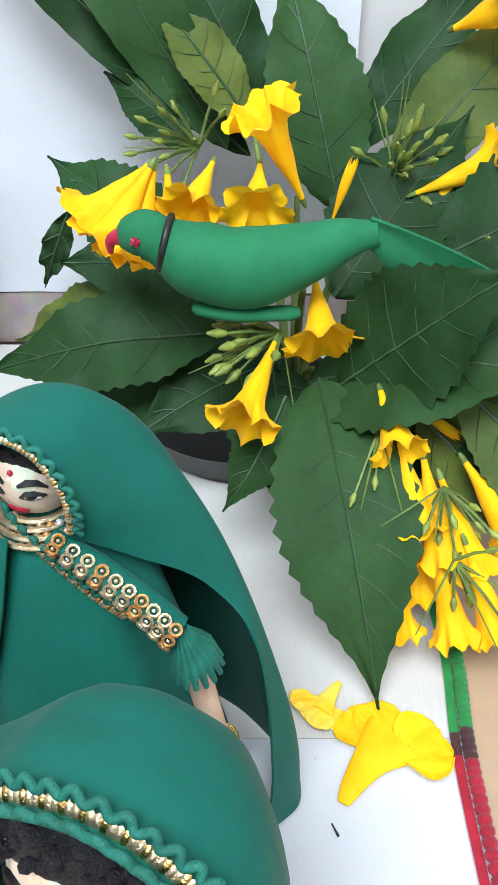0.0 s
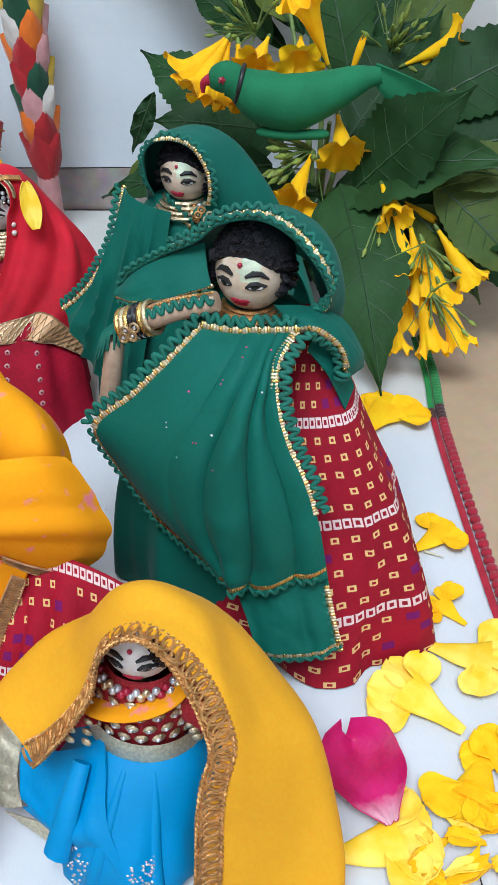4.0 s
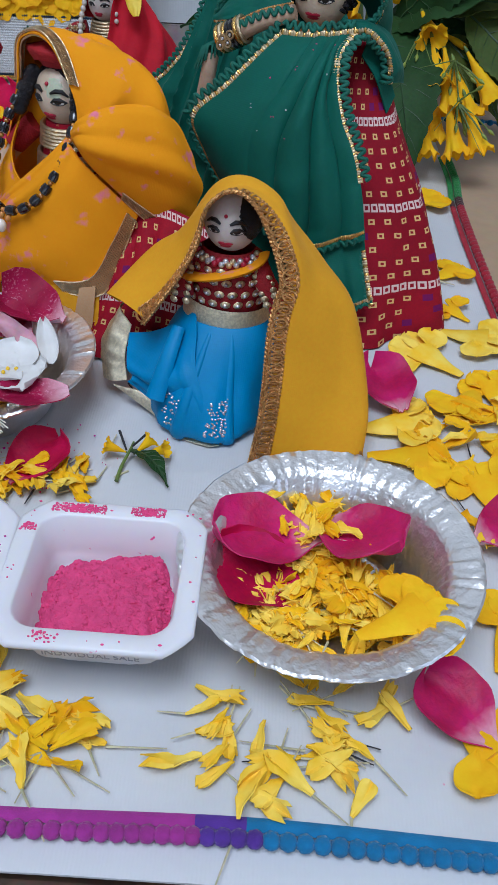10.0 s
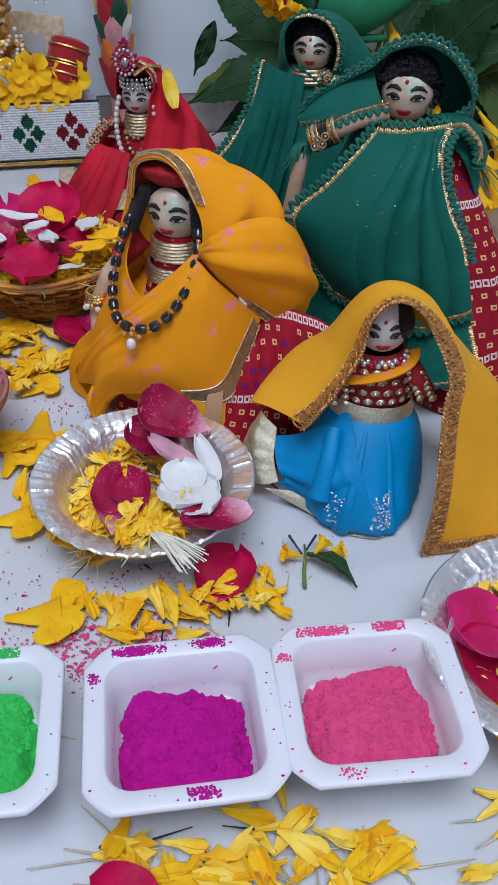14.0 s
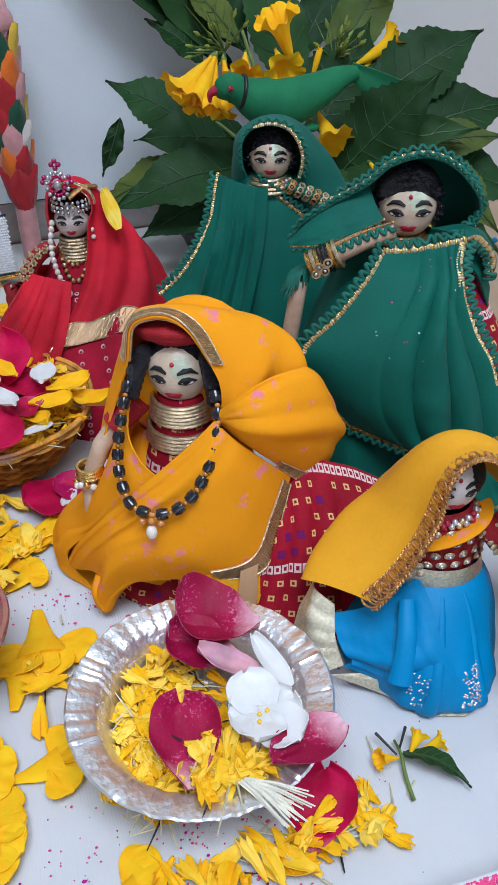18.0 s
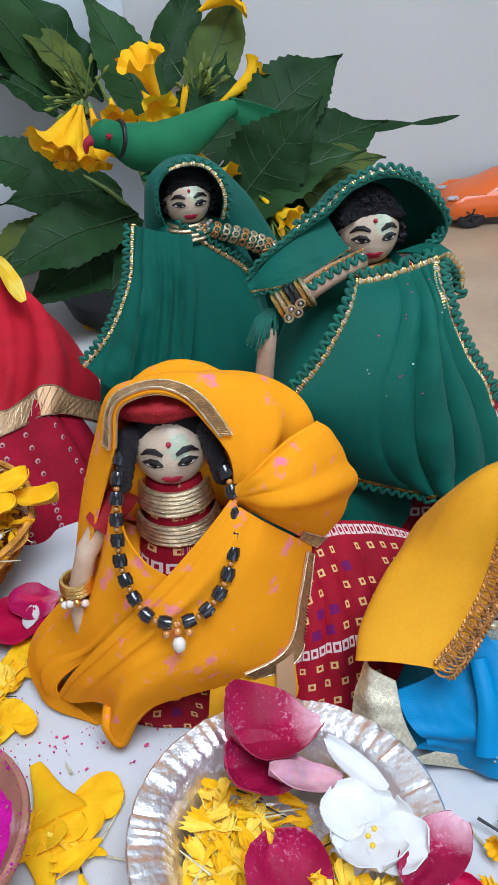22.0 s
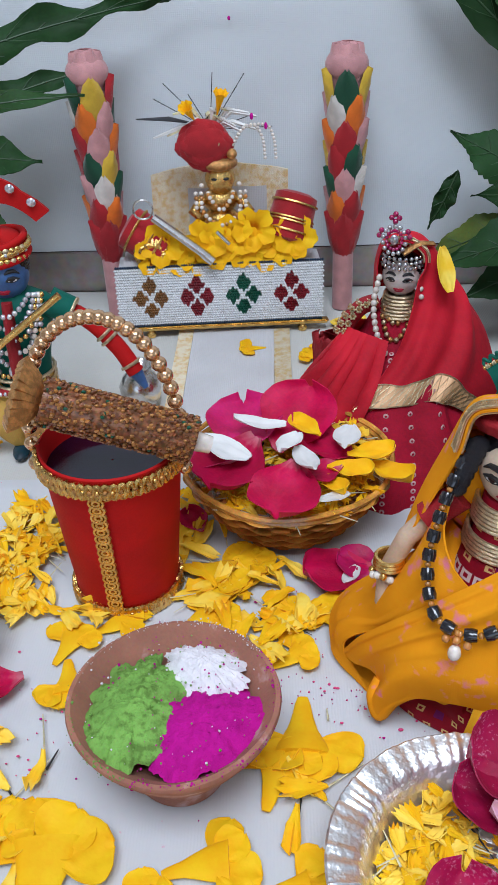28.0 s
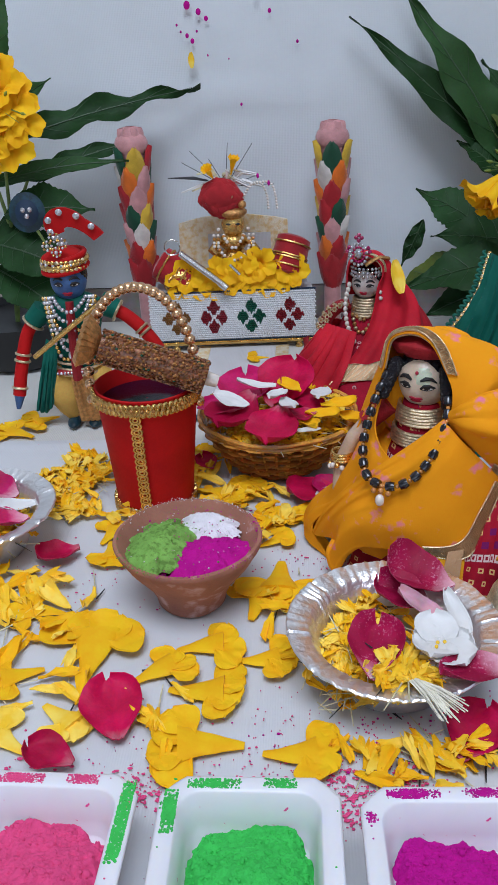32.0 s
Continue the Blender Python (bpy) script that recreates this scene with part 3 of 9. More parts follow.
def face(G, c, r, skin, patch=True, hair=True, sides=True):
    """A turned wooden head with painted features, looking to -y."""
    c = V(*c)
    R = V(r, r, r * 1.12)
    G.ell(c, R, face_ivory if skin is skin_wood else skin, 32, 20)
    q = lambda az, el, out=1.0: c + R * out * V(math.sin(radians(az)) * math.cos(radians(el)), -math.cos(radians(az)) * math.cos(radians(el)), math.sin(radians(el)))
    nn = lambda az, el: (q(az, el) - c)
    if patch:
        G.ell(c + R * 0.150 * unit(V(0.26, -0.86, 0.36)), R * 0.857, face_pearl, 40, 26)
    for sgn in (-1, 1):
        G.dab(q(26 * sgn, -1, 1.014), nn(26 * sgn, -1), r * 0.42, r * 0.15, white_petal, 0.0003, -0.10 * sgn)
        G.dab(q(25 * sgn, 0.0, 1.019), nn(25 * sgn, 0.0), r * 0.33, r * 0.18, paint_black, 0.0003, -0.06 * sgn)
        G.tube([q(az * sgn, el, 1.019) for az, el in ((11, -2), (19, 3.5), (29, 4), (44, -1))], [r * 0.03, r * 0.07, r * 0.07, r * 0.025], paint_black, 6)
        G.tube([q(az * sgn, el, 1.018) for az, el in ((13, -3), (24, -5.5), (34, -4.5), (42, -1))], r * 0.02, paint_black, 5)
        G.tube([q(az * sgn, el, 1.019) for az, el in ((10, 13), (22, 18), (35, 17), (47, 9))], [r * 0.04, r * 0.085, r * 0.075, r * 0.025], paint_black, 6)
    for sgn in (-1, 1):
        G.dab(q(7 * sgn, -27, 1.012), nn(7 * sgn, -27), r * 0.36, r * 0.17, paint_red, 0.0005, 0.12 * sgn)
    G.dab(q(0, -33, 1.010), nn(0, -33), r * 0.46, r * 0.17, paint_red, 0.0005)
    G.ell(q(0, 28, 1.015), r * 0.075, paint_red, 8, 5)
    if hair:
        rh = random.Random(int(r * 1e5))
        for k in range(420 if skin is skin_wood and sides else 0):
            az, el = rh.uniform(-180, 180), rh.uniform(-22, 88)
            if abs(az) < 34 and el < 44 or abs(az) < 62 and el < 22 or not sides and el < 22:
                continue
            w = rh.uniform(0.08, 0.15) * r
            G.ell(q(az, el, rh.uniform(1.04, 1.17)), (w, w, w * 0.7), hair_black, 7, 5)
        if skin is skin_wood and sides:
            G.ell(c + V(0, r * 0.20, r * 0.38), (r * 1.12, r * 1.04, r * 0.98), hair_black, 28, 16)
        else:
            G.ell(c + V(0, r * 0.16, r * 0.28), (r * 1.06, r * 0.98, r * 0.95), hair_black, 28, 16)
    return q


def beads(G, path, r, mats, gap=2.0, squash=1.0):
    path = np.asarray(path, float)
    seg = np.r_[0, np.cumsum(np.linalg.norm(np.diff(path, axis=0), axis=1))]
    k = max(2, int(seg[-1] / (gap * r)))
    for i in range(k + 1):
        s = seg[-1] * i / k
        G.ell([np.interp(s, seg, path[:, j]) for j in range(3)], (r, r, r * squash), mats[i % len(mats)], 10, 6)


def neck_rings(G, c, z0, z1, r0, r1, n, m):
    for i in range(n):
        z, r = z0 + (z1 - z0) * i / (n - 1), r0 + (r1 - r0) * i / (n - 1)
        a = np.linspace(0, 2 * math.pi, 25)
        G.tube(np.stack([c[0] + r * np.cos(a), c[1] + r * np.sin(a), np.full(25, z)], 1), 0.0009, m, 6, cap=False)


def ring_lace(G, path, normals, R=0.0030, m=None):
    """A narrow braid of small looped cords between two plaited edges."""
    m = m or copper_gold
    seg = np.r_[0, np.cumsum(np.linalg.norm(np.diff(path, axis=0), axis=1))]
    at = lambda s, a: np.array([np.interp(s, seg, a[:, j]) for j in range(3)]).T
    n = int(seg[-1] / 0.00035)
    s = np.linspace(0, seg[-1], n)
    p = at(s, path)
    nn = at(s, normals)
    nn /= np.linalg.norm(nn, axis=1, keepdims=True) + 1e-12
    d = np.gradient(p, axis=0)
    d -= nn * (d * nn).sum(axis=1, keepdims=True)
    d /= np.linalg.norm(d, axis=1, keepdims=True) + 1e-12
    e = np.cross(nn, d)
    for ph, lift in ((0.0, 0.0004), (2.1, 0.0), (4.2, -0.0004)):
        w = s / (R * 1.55) * 2 * math.pi + ph
        G.tube(p + d * (0.8 * R * np.cos(w))[:, None] + e * (R * np.sin(w))[:, None] + nn * lift, 0.00048, m, 5)
    for sg in (-1, 1):
        w = s / 0.0016 * 2 * math.pi
        G.tube(p + e * (sg * R * 1.15 + 0.0003 * np.sin(w))[:, None] + nn * (0.0003 * np.cos(w))[:, None], 0.00055, m, 5)


def ribbon(G, P, out, m=None):
    """A flat woven ribbon sewn on both faces of a patch of cloth."""
    n = np.cross(np.gradient(P, axis=0), np.gradient(P, axis=1))
    n /= np.linalg.norm(n, axis=2, keepdims=True) + 1e-12
    G.sheet(P + n * out, m or ribbon_gold, 0.0003)
    G.sheet(P - n * out * 1.6, m or ribbon_gold, 0.0003)
    if np.linalg.norm(P[-1, 0] - P[0, 0]) > np.linalg.norm(P[0, -1] - P[0, 0]):
        P, n = P.transpose(1, 0, 2), n.transpose(1, 0, 2)
    for lift in (out + 0.0005, -out * 1.6 - 0.0005):
        Q = P + n * lift
        L = np.r_[0, np.cumsum(np.linalg.norm(np.diff(Q[0], axis=0), axis=1))]
        wide = np.linalg.norm(Q[-1, 0] - Q[0, 0])
        k = max(4, int(L[-1] / max(wide, 0.001) * 5.5))
        at = lambda row, s: np.array([np.interp(s, L, Q[row, :, i]) for i in range(3)])
        for ph in (0, 1):
            G.tube([at(0, s) * 0.94 + at(-1, s) * 0.06 if (i + ph) % 2 else at(0, s) * 0.06 + at(-1, s) * 0.94 for i, s in enumerate(np.linspace(0, L[-1], k))], 0.00030, pale_gold, 4)
        for row in (0, -1):
            G.tube(Q[row], 0.00032, pale_gold, 5)


def shell(G, curves, m, nu=60, nv=32, thick=0.0007, ripple=0.0, freq=5.0, seed=0.0, gather=None, pick=None, smooth_to=0.0):
    """Draped cloth through a row of lines. ripple: depth of soft folds; gather: (amount, folds, from u) folds that run along the lines."""
    C = [smooth_path(c, nu) for c in curves]
    P = np.zeros((nu, nv, 3))
    for i in range(nu):
        P[i] = smooth_path([c[i] for c in C], nv)
    n = np.cross(np.gradient(P, axis=0), np.gradient(P, axis=1))
    n /= np.linalg.norm(n, axis=2, keepdims=True) + 1e-12
    for i in range(nu):
        for j in range(nv):
            u, v = i / (nu - 1), j / (nv - 1)
            wv = math.sin(freq * 6.283 * u + seed + 1.5 * v + 2.2 * noise.noise((2.3 * u + seed, 0.8 * v, 0)))
            rp = ripple * (0.45 + 0.9 * abs(noise.noise((3.1 * u, seed, 0.6 * v)))) * (min(1.0, max(0.0, (u - smooth_to) / 0.25)) if smooth_to else 1.0)
            d = rp * (0.9 * (1 - 2 * abs(wv) ** 0.8 if ripple > 0.002 else wv) * 0.75 + 0.7 * fbm(3 * u + seed, 3 * v)) * min(1, 3 * v + 0.15)
            if gather is not None and u > gather[2]:
                w = min(1.0, (u - gather[2]) / 0.15)
                d += gather[0] * w * (math.sin(gather[1] * 6.283 * v + 2.5 * u + seed) + 0.5 * math.sin(gather[1] * 11 * v + 4 * u)) * math.sin(math.pi * min(1, v * 1.1)) ** 0.5
            P[i, j] += n[i, j] * d
    G.sheet(P, m, thick, pick=pick)
    return P


# ---- the setting: a room with a table pushed against its wall ----
WALL = 0.425


def slab(name, lo, hi, m, label, kind="structure", bevel=0.0, parent=None):
    G = Geo()
    c = [(a + b) / 2 for a, b in zip(lo, hi)]
    G.box((0, 0, 0), [b - a for a, b in zip(lo, hi)], m, bevel=bevel)
    return G.obj(name, parent, pose(*c), label, "", "", kind, smooth=False)


slab("wall_north", (-2.0, WALL, -0.75), (2.0, WALL + 0.15, 1.95), wall_paint, "plain off-white painted wall behind the table")
# unseen walls that close the room, darkened to deepen shade; their openings are invented
slab("wall_east", (2.0, -2.7, -0.75), (2.15, WALL + 0.15, -0.0), unseen_wall_dim, "unseen beige room wall, kept dark to cut bounced light")
slab("wall_east", (2.0, -2.7, 1.5), (2.15, WALL + 0.15, 1.95), unseen_wall_dim, "unseen darkened beige wall above the added side opening")
slab("wall_east", (2.0, -2.7, 0.0), (2.15, -1.6, 1.5), unseen_wall_dim, "unseen darkened beige wall beside the added side opening")
slab("wall_east", (2.0, -0.2, 0.0), (2.15, WALL + 0.15, 1.5), unseen_wall_dim, "unseen darkened beige wall beside the added side opening")
slab("wall_west", (-2.15, -2.7, -0.75), (-2.0, WALL + 0.15, 1.95), unseen_wall_dim, "unseen beige room wall, kept dark to cut bounced light")
slab("wall_south", (-2.0, -2.85, -0.75), (2.0, -2.7, -0.05), unseen_wall_dim, "unseen darkened beige wall under the added front opening")
slab("wall_south", (-2.0, -2.85, 1.55), (2.0, -2.7, 1.95), unseen_wall_dim, "unseen darkened beige wall over the added front opening")
slab("wall_south", (-2.0, -2.85, -0.05), (-1.75, -2.7, 1.55), unseen_wall_dim, "unseen darkened beige wall beside the added front opening")
slab("wall_south", (0.55, -2.85, -0.05), (2.0, -2.7, 1.55), unseen_wall_dim, "unseen darkened beige wall beside the added front opening")
# unseen, non-glowing panel, invented as a fixture for the overhead fill
panel = slab("ceiling_light", (-0.82, -1.32, 1.912), (0.32, -0.38, 1.949), ceiling_paint, "flat white unseen panel added to go with the overhead fill lamp", "", 0.004)
tagged(panel, category="lamp")
slab("floor", (-2.15, -2.85, -0.80), (2.15, WALL + 0.15, -0.75), floor_tile, "beige tiled floor of the room")
slab("ceiling", (-2.15, -2.85, 1.95), (2.15, WALL + 0.15, 2.05), ceiling_paint, "white painted ceiling")
slab("skirting", (-2.0, WALL - 0.008, -0.002), (0.10, WALL - 0.001, 0.030), stone_skirting, "polished brown-grey stone strip along the wall", bevel=0.001)

table = thing("table", pose(0, 0, 0), "light wooden table with a dark worn front edge", "table")
for name, lo, hi, m in (("tabletop", (-0.80, -0.248, -0.028), (0.62, WALL - 0.010, -0.0022), table_wood), ("front_edge", (-0.80, -0.262, -0.030), (0.62, -0.2485, -0.0035), edge_wood),
                        ("apron", (-0.74, -0.22, -0.11), (0.56, -0.20, -0.0285), edge_wood)):
    slab(name, lo, hi, m, "dark brown varnished edge" if name == "front_edge" else "", "", 0.003, table)
for x in (-0.72, 0.54):
    for y in (-0.19, 0.36):
        slab("leg", (x - 0.025, y - 0.025, -0.75), (x + 0.025, y + 0.025, -0.0285), edge_wood, "", "", 0.003, table)


def flat_cloth(name, x0, x1, y0, y1, m, label, z=0.0, nx=120, ny=90, creases=(), seed=0.0):
    G = Geo()
    P = np.zeros((nx, ny, 3))
    for i in range(nx):
        for j in range(ny):
            x, y = x0 + (x1 - x0) * i / (nx - 1), y0 + (y1 - y0) * j / (ny - 1)
            h = 0.0005 * fbm(x * 9 + seed, y * 14) + 0.0002 * fbm(x * 40, y * 40 + seed)
            for axis, c, w, amp in creases:
                d = (x if axis == "x" else y) - c - 0.003 * noise.noise((x * 6, y * 6, c))
                h += amp * math.exp(-(d / w) ** 2)
            P[i, j] = (x, y, z + h)
    G.sheet(P, m, 0.0010)
    return G.obj(name, None, None, label, "cloth", "", "structure")


flat_cloth("tablecloth", -0.78, 0.0765, -0.2512, 0.163, table_cotton, "white cotton cloth spread over the table, dusted with pink powder",
           creases=(("y", -0.10, 0.004, 0.0012), ("y", 0.025, 0.003, 0.0010), ("y", -0.182, 0.003, 0.0008), ("x", -0.18, 0.004, 0.0006), ("y", 0.156, 0.004, 0.001)))
flat_cloth("under_cloth", -0.78, 0.074, 0.1635, WALL - 0.012, under_cotton, "cream-white cloth under the tablecloth at the back of the table", -0.0006, seed=4.0)

# backdrop cloth hung on the wall
G = Geo()
P = np.zeros((110, 70, 3))
for i in range(110):
    for j in range(70):
        x, z = -0.95 + 1.0 * i / 109, 0.031 + 0.75 * j / 69
        d = 0.002 * fbm(x * 5, z * 3) + 0.0030 * math.exp(-((z - 0.195 - 0.006 * math.sin(x * 12)) / 0.004) ** 2) - 0.0012 * math.exp(-((x + 0.12) / 0.004) ** 2)
        d += 0.0024 * math.exp(-((z - 0.30 - 0.01 * math.sin(x * 9 + 1)) / 0.005) ** 2)
        P[i, j] = (x, WALL - 0.008 - max(-0.003, d), z)
G.sheet(P, backdrop_cloth, 0.0008)
G.obj("backdrop", None, None, "white cotton cloth hung flat on the wall with faint fold lines", "cloth", "", "structure")

# ---- dolls ----


def place(x, y, yaw):
    return pose(x, y, 0, 0, 0, yaw)


def hang(G, top, bottom, m, sag=0.0, nu=20, nv=24, wave=0.002, folds=4, seed=0.0, thick=0.0007, pick=None):
    """A loose cloth between a top line and a bottom line."""
    A, B = smooth_path(top, nu), smooth_path(bottom, nu)
    P = np.zeros((nu, nv, 3))
    for j in range(nv):
        v = j / (nv - 1)
        P[:, j] = A * (1 - v) + B * v
        for i in range(nu):
            u = i / (nu - 1)
            P[i, j, 1] -= sag * math.sin(math.pi * v) + wave * v * math.sin(folds * 2 * math.pi * u + seed + v) + 0.3 * wave * fbm(u * 4 + seed, v * 3)
    G.sheet(P, m, thick, pick=pick)
    return P


def doll_green_rear():
    G = Geo()
    face(G, (0.001, -0.002, 0.1335), 0.0108, skin_wood)
    B = robe(G, [(0.125, 0, 0, 0.007, 0.006, 0), (0.119, 0, 0, 0.018, 0.011, 0.02), (0.104, 0.0, 0, 0.027, 0.018, 0.05), (0.08, -0.002, -0.002, 0.036, 0.024, 0.07),
                 (0.045, -0.003, -0.003, 0.043, 0.029, 0.12), (0.0, -0.003, -0.004, 0.048, 0.032, 0.15)], green_satin, folds=7, seed=1.0, n=120)
    rim = [(-0.0107, -0.010, 0.1244), (-0.0128, -0.013, 0.1332), (-0.0126, -0.0145, 0.1430), (-0.0080, -0.0145, 0.1492), (0.0004, -0.0145, 0.1515), (0.0090, -0.0145, 0.1492), (0.0145, -0.0145, 0.1420), (0.0158, -0.014, 0.1335), (0.0135, -0.012, 0.1231)]
    crest = [(-0.0180, -0.002, 0.1195), (-0.0180, 0.0, 0.1305), (-0.0165, 0.0, 0.1410), (-0.0100, 0.001, 0.1480), (0.0021, 0.002, 0.1502), (0.0137, 0.001, 0.1465), (0.0210, -0.001, 0.1375), (0.0255, -0.003, 0.1265), (0.0272, -0.006, 0.1150)]
    crown = [(-0.0190, 0.008, 0.1146), (-0.0155, 0.012, 0.1275), (-0.0110, 0.014, 0.1390), (-0.0014, 0.015, 0.1455), (0.0099, 0.016, 0.1450), (0.0207, 0.015, 0.1395), (0.0300, 0.012, 0.1300), (0.0375, 0.008, 0.1160), (0.0425, 0.003, 0.1010)]
    fall = [(-0.0260, 0.016, 0.0850), (-0.0200, 0.021, 0.1050), (-0.0080, 0.024, 0.1180), (0.0060, 0.026, 0.1210), (0.0220, 0.024, 0.1200), (0.0380, 0.018, 0.1080), (0.0500, 0.012, 0.0920), (0.0570, 0.004, 0.0780)]
    skirt = [(-0.0360, 0.020, 0.0420), (-0.0220, 0.028, 0.0560), (-0.0040, 0.032, 0.0620), (0.0160, 0.032, 0.0620), (0.0360, 0.027, 0.0580), (0.0540, 0.018, 0.0500), (0.0660, 0.008, 0.0420), (0.0640, -0.004, 0.0360)]
    ground = [(-0.0440, 0.024, 0.0015), (-0.0280, 0.033, 0.0015), (-0.0060, 0.037, 0.0015), (0.0180, 0.037, 0.0015), (0.0420, 0.032, 0.0015), (0.0620, 0.020, 0.0015), (0.0700, 0.006, 0.0020), (0.0640, -0.008, 0.0030)]
    H = shell(G, [rim, crest, crown, fall, skirt, ground], green_satin, nu=90, nv=70, ripple=0.0009, freq=2.6)
    trim(G, H[34:-3, 1] + V(0, -0.0008, 0.0002), gold_r=0.0008, rick=green_rickrack, side=V(1, 0.2, 0.5), wave=0.0012, rick_r=0.0008)
    trim(G, H[4:36, 0], gold_r=0.0004, rick=green_rickrack, side=V(-1, 0, 0.6), wave=0.0006, rick_r=0.0006, gold_mat=green_rickrack)
    trim(G, along(B, [(-26, 0.10), (0, 0.20), (28, 0.32), (58, 0.46)], 70), gold_r=0.0010, rick=green_rickrack, side=V(0, 0, 1), wave=0.0018, rick_r=0.0009)
    C = shell(G, [[(0.0, -0.017, 0.1215), (-0.010, -0.019, 0.124), (-0.019, -0.017, 0.1265), (-0.0245, -0.010, 0.1265)],
                  [(-0.002, -0.027, 0.095), (-0.014, -0.029, 0.098), (-0.025, -0.026, 0.100), (-0.0315, -0.016, 0.100)],
                  [(-0.008, -0.034, 0.065), (-0.022, -0.037, 0.068), (-0.034, -0.032, 0.076), (-0.043, -0.020, 0.080)],
                  [(-0.014, -0.036, 0.030), (-0.030, -0.038, 0.042), (-0.043, -0.033, 0.056), (-0.056, -0.022, 0.067)]], green_satin, nu=60, ripple=0.0032, freq=2.6, seed=1.0)
    trim(G, C[-1], gold_r=0.0010, rick=green_rickrack, side=V(-1, 0, 0), wave=0.0018, rick_r=0.0009)
    arm = smooth_path([(0.009, -0.0120, 0.1215), (0.022, -0.0140, 0.1170), (0.033, -0.0150, 0.1110), (0.042, -0.0155, 0.1040)], 40)
    G.tube(arm, np.interp(np.linspace(0, 1, 40), [0, 0.3, 1], [0.0026, 0.0038, 0.0046]), green_satin, 14, 0.8)
    way = unit(arm[-1] - arm[0])
    across = unit(np.cross(way, V(0, 1, 0)))
    a = np.linspace(0, 6.283, 11)
    for row in (-62, -22, 18, 58):
        for q2 in range(2, 40, 4):
            out = math.cos(radians(row)) * V(0, -1, 0) + math.sin(radians(row)) * across
            e1, hub = unit(np.cross(way, out)), arm[q2] + out * (0.0034 + 0.0014 * q2 / 40)
            G.tube(hub + 0.0014 * (np.outer(np.cos(a), way) + np.outer(np.sin(a), e1)), 0.00045, pale_gold if (q2 // 4) % 3 else copper_gold, 5, cap=False)
            G.ell(hub, (0.0006, 0.0006, 0.0006), silver if (q2 // 4) % 2 else pale_gold, 6, 4)
    for i in range(16):
        a = i / 16 * 6.283
        c = V(0.043, -0.015, 0.104)
        G.tube([c, c + V(0.003 + 0.004 * math.cos(a), 0.005 * math.sin(a), -0.006), c + V(0.004 + 0.006 * math.cos(a), 0.007 * math.sin(a), -0.012)], [0.0022, 0.0014, 0.0007], green_rickrack, 5)
    G.tube([(0.044, -0.014, 0.100), (0.050, -0.016, 0.075), (0.054, -0.017, 0.052)], 0.0034, skin_wood, 8)
    neck_rings(G, (0.0525, -0.0165), 0.064, 0.060, 0.0046, 0.0046, 3, gold)
    neck_rings(G, (0, -0.002), 0.123, 0.118, 0.0088, 0.0130, 4, pale_gold)
    for v2 in (0.10, 0.15, 0.20):
        beads(G, along(B, [(-10, v2), (20, v2 + 0.03), (50, v2)], 30, 0.001), 0.0011, [pale_gold, copper_gold, rhinestone])
    return G.obj("doll", None, place(-0.0515, 0.1575, -20), "small standing doll in a green veil edged with gold braid", "doll", "dressed dolls")


